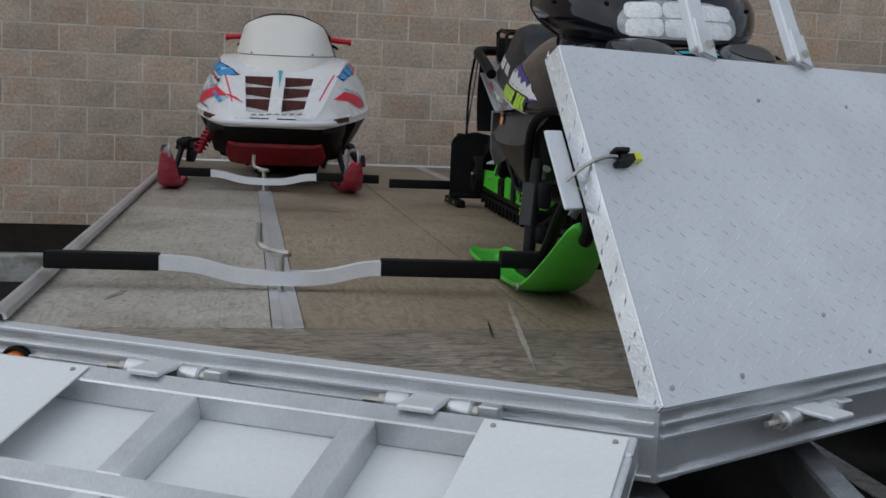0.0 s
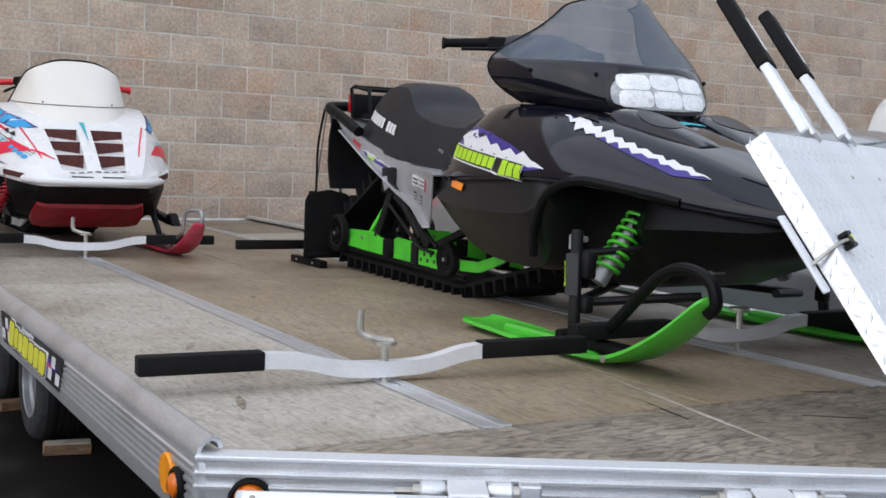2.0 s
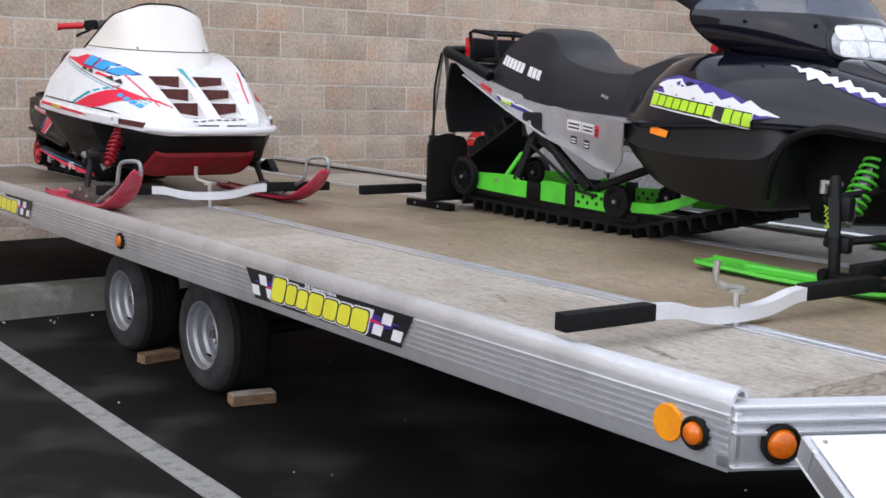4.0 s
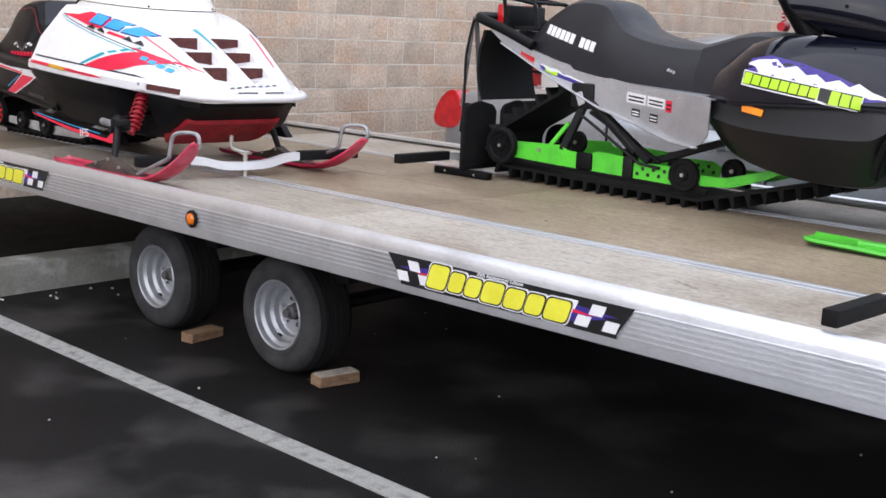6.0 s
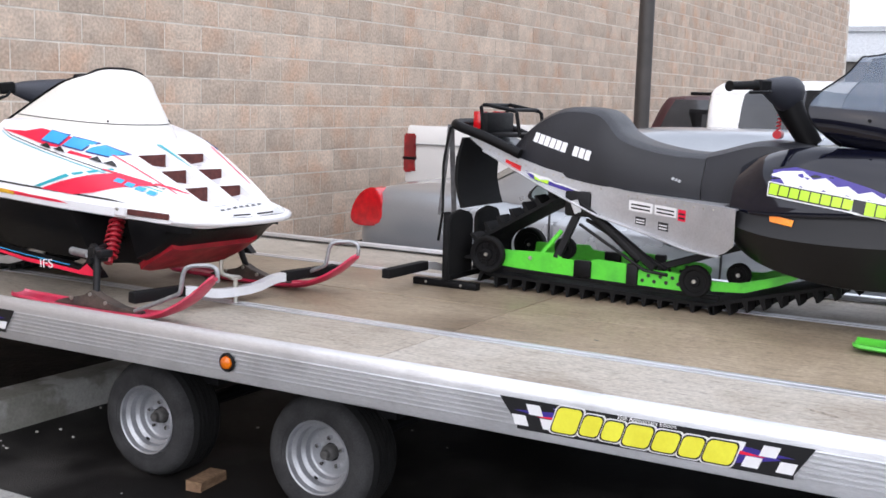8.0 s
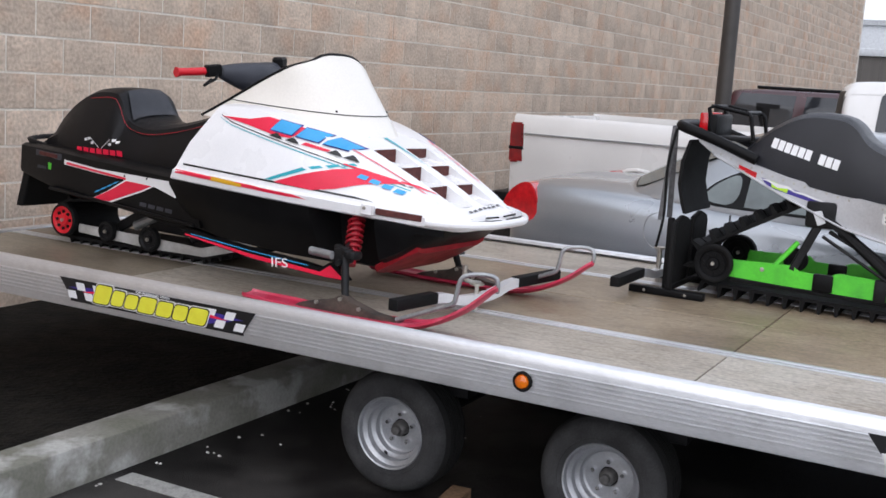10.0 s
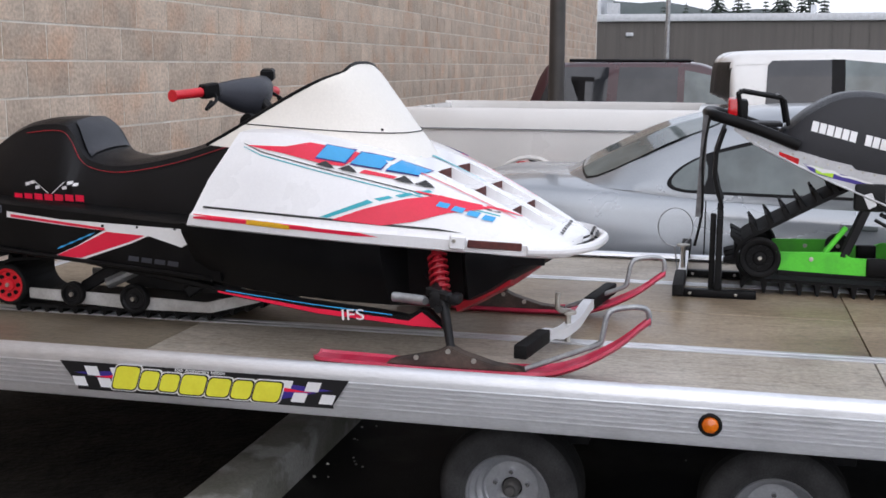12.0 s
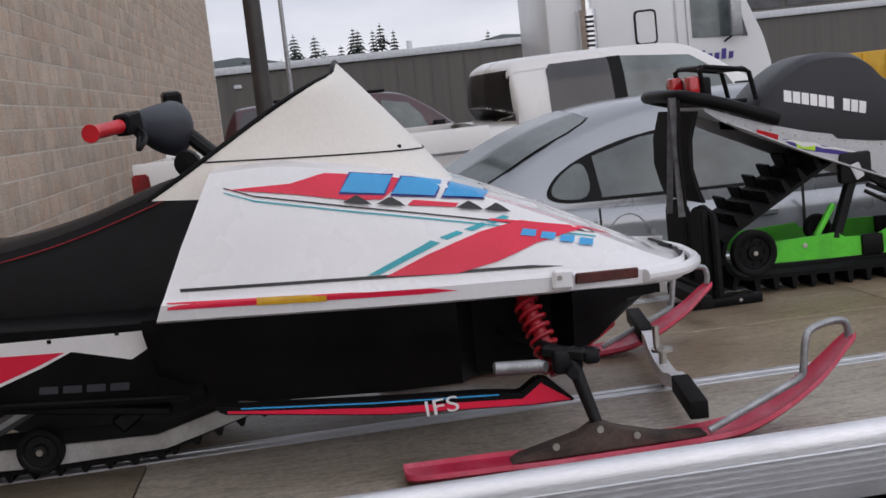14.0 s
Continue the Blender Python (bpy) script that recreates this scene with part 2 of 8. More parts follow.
PANEL_PLASTIC = mat("dark_side_panel_plastic", (0.0067, 0.0069, 0.0079), (0.0105, 0.0106, 0.0120), scale=4, spec=0.32, rough=0.36, bump=0.0005, bscale=300, fine=0.12)
BAR_VINYL = mat("dark_blue_vinyl", (0.016, 0.018, 0.026), (0.011, 0.012, 0.017), scale=5, rough=0.38, bump=0.001, bscale=420)
GREY_VINYL = mat("blue_grey_vinyl", (0.035, 0.038, 0.050), (0.025, 0.027, 0.036), scale=5, rough=0.5, bump=0.001, bscale=420)
WHITE_PAINT = mat("white_hood_plastic", (0.85, 0.85, 0.855), (0.81, 0.81, 0.82), scale=4, rough=0.28, coat=0.3, fine=0.02)
DULL_WHITE = mat("dull_white_plastic", (0.52, 0.52, 0.51), (0.34, 0.33, 0.31), scale=9, rough=0.5, fine=0.1)
CREAM = mat("cream_windshield", (0.82, 0.79, 0.73), (0.79, 0.755, 0.69), scale=3, rough=0.4, fine=0.03)
RED = mat("red_plastic", (0.64, 0.010, 0.022), (0.54, 0.008, 0.018), scale=6, rough=0.35, fine=0.06)
RED_DECAL = mat("red_decal", (0.80, 0.014, 0.062), (0.72, 0.012, 0.05), scale=6, rough=0.35, fine=0.03)
# Darker RED: the suspension recess's shade is put into the colour, besides random grime.
SHADED_RED = mat("grimy_shaded_red_paint", (0.40, 0.008, 0.020), (0.26, 0.006, 0.014), scale=14, rough=0.4, fine=0.15, stain=(0.08, 0.01, 0.012), sscale=16, samount=0.5)
SKI_RED = mat("worn_red_ski", (0.55, 0.03, 0.08), (0.42, 0.02, 0.055), scale=12, rough=0.42, fine=0.1, stain=(0.62, 0.16, 0.22), sscale=9, samount=0.6)
BLUE_DECAL = mat("blue_decal", (0.05, 0.38, 0.75), (0.04, 0.33, 0.68), scale=6, rough=0.35, fine=0.03)
TEAL_DECAL = mat("teal_decal", (0.03, 0.42, 0.50), (0.03, 0.38, 0.46), scale=6, rough=0.35, fine=0.03)
PURPLE = mat("purple_decal", (0.055, 0.036, 0.28), (0.04, 0.025, 0.20), scale=9, rough=0.35, fine=0.04)
LIME = mat("lime_decal", (0.50, 0.78, 0.03), (0.42, 0.70, 0.02), scale=9, rough=0.35, fine=0.03)
YELLOW = mat("yellow_decal", (0.82, 0.80, 0.06), (0.74, 0.70, 0.04), scale=9, rough=0.35, fine=0.03)
GOLD = mat("amber_reflector", (0.75, 0.42, 0.02), (0.65, 0.36, 0.02), scale=30, rough=0.25, fine=0.08)
WHITE_DECAL = mat("white_decal", (0.80, 0.80, 0.80), (0.74, 0.74, 0.75), scale=9, rough=0.35, fine=0.02)
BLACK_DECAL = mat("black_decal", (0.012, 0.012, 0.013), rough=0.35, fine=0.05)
GREEN = mat("bright_green_paint", (0.10, 0.62, 0.03), (0.08, 0.52, 0.03), scale=8, rough=0.38, fine=0.06, stain=(0.05, 0.30, 0.03), sscale=11, samount=0.5)
GREEN_SKI = mat("green_ski_plastic", (0.10, 0.55, 0.04), (0.085, 0.47, 0.04), scale=6, rough=0.4, fine=0.05)
TUNNEL = mat("brushed_tunnel_aluminium", (0.58, 0.585, 0.60), (0.50, 0.505, 0.52), scale=9, rough=0.42, metal=0.75, fine=0.06)
DARK_RED = mat("dark_red_mesh", (0.10, 0.02, 0.015), (0.06, 0.012, 0.01), scale=60, rough=0.7, fine=0.25)
LENS_CLEAR = mat("headlight_glass", (0.93, 0.94, 0.95), (0.83, 0.85, 0.87), scale=28, rough=0.12, metal=0.1, coat=1.0, fine=0.12, lo=0.4, hi=0.6)
LENS_GREY = mat("unlit_headlight_lens", (0.50, 0.52, 0.54), (0.34, 0.36, 0.38), scale=24, rough=0.15, coat=0.6, fine=0.15)
LENS_RED = mat("red_lens", (0.62, 0.01, 0.015), (0.42, 0.006, 0.01), scale=24, rough=0.18, coat=0.7, fine=0.1)
LENS_DARK_RED = mat("dark_red_lens", (0.34, 0.008, 0.012), (0.16, 0.005, 0.008), scale=9, rough=0.15, coat=0.6, fine=0.1)
LENS_AMBER = mat("amber_lens", (0.85, 0.20, 0.005), (0.62, 0.12, 0.003), scale=26, rough=0.2, coat=0.7, fine=0.1)
STRAP_GREY = mat("worn_grey_webbing", (0.16, 0.16, 0.165), (0.10, 0.10, 0.105), scale=30, rough=0.85, bump=0.001, bscale=300, fine=0.2)
YELLOW_REFLECTOR = mat("yellow_reflector", (0.98, 0.38, 0.01), (0.90, 0.30, 0.01), scale=20, rough=0.25, fine=0.05)
ORANGE = mat("orange_reflector", (0.95, 0.30, 0.01), (0.85, 0.22, 0.01), scale=20, rough=0.3, fine=0.05)
SMOKE = glass("smoked_windshield", (0.16, 0.20, 0.26), 0.62, clear=0.82)
# Opaque panes: sky reflection and pale interior are put into the base colour.
CAR_GLASS = mat("pale_reflection_car_glass", (0.15, 0.185, 0.185), (0.07, 0.085, 0.085), scale=3.2, rough=0.06, rvar=0.03, spec=0.7, fine=0.0, lo=0.3, hi=0.7)
DARK_GLASS = mat("dark_tinted_glass", (0.020, 0.022, 0.026), (0.045, 0.048, 0.052), scale=1.7, rough=0.06, rvar=0.03, spec=0.6, fine=0.0)
SILVER_CAR = mat("silver_car_paint", (0.34, 0.36, 0.38), (0.30, 0.32, 0.34), scale=2, rough=0.3, metal=0.6, coat=0.6, fine=0.03)
WHITE_CAR = mat("white_truck_paint", (0.74, 0.73, 0.71), (0.69, 0.68, 0.66), scale=2, rough=0.3, coat=0.4, fine=0.02)
MAROON_CAR = mat("maroon_paint", (0.045, 0.007, 0.012), (0.036, 0.006, 0.010), scale=3, rough=0.3, coat=0.5, fine=0.05)
WOOD = mat("wood_block", (0.24, 0.15, 0.085), (0.17, 0.10, 0.055), scale=14, rough=0.8, bump=0.002, bscale=60, fine=0.25, stretch=(1, 1, 4))
WOOD_PALE = mat("pale_wood", (0.42, 0.38, 0.32), (0.30, 0.26, 0.21), scale=14, rough=0.8, bump=0.002, bscale=60, fine=0.2)
SEMI_WHITE = mat("white_cab_paint", (0.76, 0.77, 0.77), (0.70, 0.71, 0.71), scale=1, rough=0.35, coat=0.3, fine=0.02)
CHROME = mat("chrome", (0.75, 0.75, 0.76), rough=0.12, metal=1.0, rvar=0.06)
FAR_WALL = mat("brown_metal_cladding", (0.115, 0.105, 0.095), (0.10, 0.092, 0.084), scale=1, rough=0.6, fine=0.08, stretch=(1, 8, 0.2))
FASCIA = mat("white_fascia", (0.62, 0.64, 0.66), rough=0.5)
LEAF = mat("conifer_foliage", (0.030, 0.042, 0.032), (0.045, 0.060, 0.044), scale=0.5, rough=0.9, fine=0.2)
HILL = mat("wooded_hill", (0.055, 0.070, 0.068), (0.075, 0.090, 0.088), scale=0.05, rough=1.0, fine=0.15, bscale=0.6)
BARK = mat("bark", (0.06, 0.045, 0.035), rough=0.9)
POLE_PAINT = mat("dark_bronze_pole", (0.050, 0.044, 0.040), (0.038, 0.034, 0.031), scale=6, rough=0.5, fine=0.1)
PEBBLE = mat("pale_pebble", (0.55, 0.54, 0.50), (0.30, 0.29, 0.27), scale=30, rough=0.85, fine=0.15)
SOIL = mat("dark_gravel_soil", (0.007, 0.0063, 0.0056), (0.018, 0.016, 0.013), spec=0.1, scale=7, rough=0.95, bump=0.02, bscale=40, fine=0.3)

# ---- building helpers ----


def thing(name, label, category, x=0, y=0, z=0, group="", kind=""):
    e = new(name)
    e.empty_display_size = 0.1
    e.location = (x, y, z)
    return tagged(e, label, category, group, kind)


def finish(ob, smooth, angle=35):
    if smooth:
        me = ob.data
        me.polygons.foreach_set("use_smooth", [True] * len(me.polygons))
        me.set_sharp_from_angle(angle=radians(angle))
    return ob


def part(name, bm, material, parent=None, label="", smooth=True, angle=35):
    """One mesh from a bmesh drawn in the place's own metres, under a thing or a part."""
    bmesh.ops.recalc_face_normals(bm, faces=bm.faces)
    me = bpy.data.meshes.new(name)
    bm.to_mesh(me)
    bm.free()
    me.materials.append(material)
    ob = new(name, me)
    if parent is not None:
        ob.parent = parent
        if parent.type == "EMPTY":
            ob.matrix_parent_inverse = parent.matrix_basis.inverted()
    if label:
        ob["label"] = label
    return finish(ob, smooth, angle)


def merge(*bms):
    a = bms[0]
    for b in bms[1:]:
        me = bpy.data.meshes.new("tmp")
        b.to_mesh(me)
        a.from_mesh(me)
        bpy.data.meshes.remove(me)
        b.free()
    return a


def box(x0, x1, y0, y1, z0, z1, bevel=0.0, seg=2):
    bm = bmesh.new()
    bmesh.ops.create_cube(bm, size=1.0)
    for v in bm.verts:
        v.co = (x0 + (v.co.x + 0.5) * (x1 - x0), y0 + (v.co.y + 0.5) * (y1 - y0), z0 + (v.co.z + 0.5) * (z1 - z0))
    if bevel > 0:
        bmesh.ops.bevel(bm, geom=list(bm.edges), offset=bevel, segments=seg, affect="EDGES", profile=0.5)
    return bm


def bar(p, q, w, h, bevel=0.0, up=(0, 0, 1)):
    """A square bar from p to q, w wide and h high."""
    p, q = Vector(p), Vector(q)
    d = (q - p)
    bm = box(-w / 2, w / 2, 0, d.length, -h / 2, h / 2, bevel, 1)
    yv = d.normalized()
    xv = yv.cross(Vector(up)).normalized()
    zv = xv.cross(yv)
    m = Matrix((xv, yv, zv)).transposed().to_4x4()
    bm.transform(Matrix.Translation(p) @ m)
    return bm


def tube(pts, r, n=10, closed=False, caps=True):
    """A round tube along a polyline; r is one radius or one for each point."""
    pts = [Vector(p) for p in pts]
    bm = bmesh.new()
    k = len(pts)
    rs = r if isinstance(r, (list, tuple)) else [r] * k
    rings, ref = [], None
    for i, p in enumerate(pts):
        a = pts[i - 1] if (i > 0 or closed) else p
        b = pts[(i + 1) % k] if (i < k - 1 or closed) else p
        t = (b - a).normalized()
        if ref is None:
            ref = Vector((0, 0, 1)) if abs(t.z) < 0.9 else Vector((1, 0, 0))
        ref = (ref - t * ref.dot(t)).normalized()
        s = t.cross(ref)
        rings.append([bm.verts.new(p + (ref * math.cos(2 * math.pi * j / n) + s * math.sin(2 * math.pi * j / n)) * rs[i]) for j in range(n)])
    for i in range(k if closed else k - 1):
        A, B = rings[i], rings[(i + 1) % k]
        for j in range(n):
            bm.faces.new((A[j], A[(j + 1) % n], B[(j + 1) % n], B[j]))
    if caps and not closed:
        bm.faces.new(rings[0][::-1])
        bm.faces.new(rings[-1])
    return bm


def curve(pts, steps=8):
    """A smooth line through a few points."""
    P = [Vector(p) for p in pts]
    out = []
    for i in range(len(P) - 1):
        p0, p1, p2, p3 = P[max(i - 1, 0)], P[i], P[i + 1], P[min(i + 2, len(P) - 1)]
        for s in range(steps):
            t = s / steps
            out.append(0.5 * ((2 * p1) + (p2 - p0) * t + (2 * p0 - 5 * p1 + 4 * p2 - p3) * t * t + (3 * p1 - p0 - 3 * p2 + p3) * t ** 3))
    out.append(P[-1])
    return out


def loft(rings, cap=True, closed=True):
    """A skin over rings that all have the same number of points."""
    bm = bmesh.new()
    R = [[bm.verts.new(p) for p in ring] for ring in rings]
    n = len(R[0])
    for A, B in zip(R, R[1:]):
        for j in range(n if closed else n - 1):
            bm.faces.new((A[j], A[(j + 1) % n], B[(j + 1) % n], B[j]))
    if cap and closed:
        bm.faces.new(R[0][::-1])
        bm.faces.new(R[-1])
    return bm


def prism(poly, axis, a, b, bevel=0.0):
    """A flat outline given thickness from a to b along an axis. The outline's two numbers are the other two axes in order."""
    def place(u, v, w):
        return {"x": (w, u, v), "y": (u, w, v), "z": (u, v, w)}[axis]
    bm = bmesh.new()
    A = [bm.verts.new(place(u, v, a)) for u, v in poly]
    B = [bm.verts.new(place(u, v, b)) for u, v in poly]
    bm.faces.new(A)
    bm.faces.new(B[::-1])
    n = len(poly)
    for i in range(n):
        bm.faces.new((A[i], B[i], B[(i + 1) % n], A[(i + 1) % n]))
    if bevel > 0:
        bmesh.ops.recalc_face_normals(bm, faces=bm.faces)
        bmesh.ops.bevel(bm, geom=list(bm.edges), offset=bevel, segments=2, affect="EDGES")
    return bm


def lathe(profile, n=32, m=None):
    """A profile of (radius, along) turned about the x axis, then placed by m."""
    rings = []
    for r, a in profile:
        rings.append([(a, max(r, 1e-4) * math.cos(2 * math.pi * j / n), max(r, 1e-4) * math.sin(2 * math.pi * j / n)) for j in range(n)])
    bm = loft(rings, cap=False)
    if m is not None:
        bm.transform(m)
    return bm


def rounded(cx, cz, w, h, r, n=5, power=None):
    """A rounded rectangle of (u, v) points."""
    pts = []
    for sx, sz, a0 in ((1, 1, 0), (-1, 1, 90), (-1, -1, 180), (1, -1, 270)):
        for k in range(n + 1):
            a = radians(a0 + 90 * k / n)
            pts.append((cx + sx * (w / 2 - r) + r * math.cos(a), cz + sz * (h / 2 - r) + r * math.sin(a)))
    return pts


def surface(ob):
    """A tree of an object's faces, to lay decals on."""
    me = ob.data
    return BVHTree.FromPolygons([v.co.copy() for v in me.vertices], [tuple(p.vertices) for p in me.polygons])


def decal(name, tree, poly, axis, start, sign, material, parent, lift=0.003, cuts=4, label="", reach=99.0, slope=0.0, plane=0.0):
    """A thin film laid on a surface: an outline, seen along an axis from start, in the direction of sign, drawn down on the tree's faces."""
    bm = bmesh.new()
    vs = [bm.verts.new((u, v, 0)) for u, v in poly]
    bm.faces.new(vs)
    bmesh.ops.triangulate(bm, faces=list(bm.faces))
    for _ in range(cuts):
        long_edges = [e for e in bm.edges if e.calc_length() > 0.035]
        if not long_edges:
            break
        bmesh.ops.subdivide_edges(bm, edges=long_edges, cuts=1)
        bmesh.ops.triangulate(bm, faces=[f for f in bm.faces if len(f.verts) > 3])
    k = "xyz".index(axis)
    way = Vector([sign if i == k else 0 for i in range(3)])
    way.z -= slope
    dead = []
    for v in bm.verts:
        u, w = v.co.x, v.co.y
        o = [0, 0, 0]
        o[k] = start
        others = [i for i in range(3) if i != k]
        o[others[0]], o[others[1]] = u, w + slope * abs(plane - start)
        hit, nor, _, _ = tree.ray_cast(Vector(o), way)
        if hit is None or (hit - Vector(o)).length > reach:
            dead.append(v)
        else:
            if nor.dot(way) > 0:
                nor = -nor
            v.co = hit + nor * lift
    bmesh.ops.delete(bm, geom=dead, context="VERTS")
    me = bpy.data.meshes.new(name)
    bm.to_mesh(me)
    bm.free()
    me.materials.append(material)
    ob = new(name, me)
    ob.parent = parent
    if parent.type == "EMPTY":
        ob.matrix_parent_inverse = parent.matrix_basis.inverted()
    if label:
        ob["label"] = label
    return finish(ob, True, 60)


def lettering(text, size, material, parent, m, name="lettering", thick=0.0008, label=""):
    c = bpy.data.curves.new("letters", "FONT")
    c.body, c.size, c.extrude, c.align_x, c.align_y = text, size, thick, "CENTER", "CENTER"
    tmp = bpy.data.objects.new("letters", c)
    scene.collection.objects.link(tmp)
    bpy.context.view_layer.update()
    me = bpy.data.meshes.new_from_object(tmp.evaluated_get(bpy.context.evaluated_depsgraph_get()))
    bpy.data.objects.remove(tmp)
    me.transform(m)
    me.materials.clear()
    me.materials.append(material)
    ob = new(name, me)
    ob.parent = parent
    if parent.type == "EMPTY":
        ob.matrix_parent_inverse = parent.matrix_basis.inverted()
    if label:
        ob["label"] = label
    return ob


def slant(y0, y1, z0, z1, lean=0.0):
    """A leaning four-sided outline."""
    return [(y0, z0), (y1, z0), (y1 + lean, z1), (y0 + lean, z1)]


def smooth_keys(keys, steps):
    """Rows of numbers turned into more rows that glide through them."""
    out = []
    for i in range(len(keys) - 1):
        p0, p1, p2, p3 = keys[max(i - 1, 0)], keys[i], keys[i + 1], keys[min(i + 2, len(keys) - 1)]
        for k in range(steps):
            t = k / steps
            out.append([0.5 * (2 * b + (c - a) * t + (2 * a - 5 * b + 4 * c - d) * t * t + (3 * b - a - 3 * c + d) * t ** 3) for a, b, c, d in zip(p0, p1, p2, p3)])
    out.append(list(keys[-1]))
    return out


def body(keys, half, steps=5, cap=True):
    """A body that is alike on both sides: each row's first number is its place along y; half(row) gives (u, z) or (u, z, dy) from the bottom edge
    to the middle of the top."""
    rings = []
    for row in smooth_keys(keys, steps):
        h = [(*p, 0.0)[:3] for p in half(row)]
        right = [(u, row[0] + d, z) for u, z, d in h]
        left = [(-u, row[0] + d, z) for u, z, d in h[::-1] if abs(u) > 1e-6]
        rings.append(right + left)
    return loft(rings, cap=cap)


def spring(p, q, r, turns, wire, n=8):
    p, q = Vector(p), Vector(q)
    ax = (q - p).normalized()
    s = ax.orthogonal().normalized()
    t = ax.cross(s)
    pts = []
    k = turns * 14
    for i in range(k + 1):
        a = 2 * math.pi * i / 14
        pts.append(p + (q - p) * (i / k) + (s * math.cos(a) + t * math.sin(a)) * r)
    return tube(pts, wire, n)


def track_path(wheels, n=10):
    """The outline of a belt round wheels given as (y, z, r), in order round the loop, seen from -x, as (y, z) points."""
    pts = []
    k = len(wheels)
    for i in range(k):
        (y0, z0, r0), (y1, z1, r1), (y2, z2, r2) = wheels[i - 1], wheels[i], wheels[(i + 1) % k]

        def tang(a, b):
            d = Vector((b[0] - a[0], b[1] - a[1]))
            return math.atan2(d.y, d.x) - math.pi / 2 + math.asin(max(-1, min(1, (a[2] - b[2]) / d.length)))
        a0, a1 = tang(wheels[i - 1], wheels[i]), tang(wheels[i], wheels[(i + 1) % k])
        while a1 < a0 - 1e-6:
            a1 += 2 * math.pi
        if a1 - a0 > math.pi * 1.9:
            a1 = a0
        for j in range(n + 1):
            a = a0 + (a1 - a0) * j / n
            pts.append((y1 + r1 * math.cos(a), z1 + r1 * math.sin(a)))
    return pts


def belt(name, wheels, x0, x1, thick, lug, pitch, material, parent, label, lug_label=""):
    """A rubber track: a band round its wheels, with rows of lugs."""
    pts = track_path(wheels)
    bm = bmesh.new()
    n = len(pts)
    rows = []
    for i, (y, z) in enumerate(pts):
        a, b = pts[i - 1], pts[(i + 1) % n]
        t = Vector((b[0] - a[0], b[1] - a[1]))
        if t.length < 1e-9:
            t = Vector((1, 0))
        t.normalize()
        o = Vector((t.y, -t.x))
        rows.append((Vector((y, z)), o, t))
    rings = [[(x0, p.x, p.y), (x1, p.x, p.y), (x1, p.x + o.x * thick, p.y + o.y * thick), (x0, p.x + o.x * thick, p.y + o.y * thick)] for p, o, t in rows]
    R = [[bm.verts.new(q) for q in ring] for ring in rings]
    for i in range(n):
        A, B = R[i], R[(i + 1) % n]
        for j in range(4):
            bm.faces.new((A[j], A[(j + 1) % 4], B[(j + 1) % 4], B[j]))
    band = part(name, bm, material, parent, label, smooth=False)
    # lugs at even steps
    d, bm2, acc = 0.0, bmesh.new(), 0.0
    for i in range(n):
        p, q = rows[i][0], rows[(i + 1) % n][0]
        seg = (q - p).length
        while acc < seg and seg > 1e-9:
            c = p + (q - p) * (acc / seg)
            o, t = rows[i][1], (q - p).normalized()
            o = Vector((t.y, -t.x))
            for xa, xb, hh in ((x0, x0 + (x1 - x0) * 0.3, lug), (x0 + (x1 - x0) * 0.36, x0 + (x1 - x0) * 0.64, lug * 0.9), (x1 - (x1 - x0) * 0.3, x1, lug)):
                a, b = c - t * 0.012 + o * thick, c + t * 0.012 + o * thick
                a2, b2 = c - t * 0.005 + o * (thick + hh), c + t * 0.004 + o * (thick + hh)
                vs = [bm2.verts.new((x, w.x, w.y)) for x in (xa, xb) for w in (a, b, b2, a2)]
                for f in ((0, 1, 2, 3), (4, 7, 6, 5), (0, 4, 5, 1), (1, 5, 6, 2), (2, 6, 7, 3), (3, 7, 4, 0)):
                    bm2.faces.new([vs[k] for k in f])
            acc += pitch
        acc -= seg
    tagged(part("tread", bm2, material, band, smooth=False), kind="stuff")
    return band


def idler(x, y, z, r, w, material, parent, label, spokes=0):
    """A small bogie wheel on an axle along x, its face towards -x."""
    m = Matrix.Translation((x, y, z))
    wh = part("idler_wheel", lathe([(r - 0.012, w), (r, w - 0.004), (r, 0.004), (r - 0.004, 0.0), (r - 0.012, 0.0)], 28, m), RUBBER, parent, label)
    part("idler_disc", lathe([(r - 0.012, 0.002), (r * 0.72, 0.004), (r * 0.66, 0.010), (r * 0.35, 0.010), (r * 0.30, 0.002), (0.0, 0.0)], 24, m), material, wh)
    for k in range(spokes):
        a = 2 * math.pi * k / spokes
        part("idler_slot", lathe([(0.0, 0.0), (r * 0.10, 0.0), (r * 0.10, 0.006)], 10, Matrix.Translation((x + 0.004, y + r * 0.52 * math.cos(a), z + r * 0.52 * math.sin(a)))), BLACK_PLASTIC, wh)
    part("idler_bolt", lathe([(0.0, -0.006), (0.008, -0.006), (0.009, 0.004)], 8, m), STEEL, wh)
    return wh

# ---- the setting: ground, line, kerb, block wall ----
G = 0.045      # ground
D = 0.70       # trailer deck
bm = bmesh.new()
for x0, x1, y0, y1 in ((-60, 420, -300, 4.72), (-60, 420, 4.72, 300)):
    bmesh.ops.create_grid(bm, x_segments=24, y_segments=24, size=0.5,
                          matrix=Matrix.Translation(((x0 + x1) / 2, (y0 + y1) / 2, G)) @ Matrix.Diagonal((x1 - x0, y1 - y0, 1, 1)))
bmesh.ops.remove_doubles(bm, verts=bm.verts, dist=0.001)
tagged(part("ground", bm, ASPHALT, smooth=False), "damp dark asphalt parking lot with pale worn patches", "ground", kind="structure")
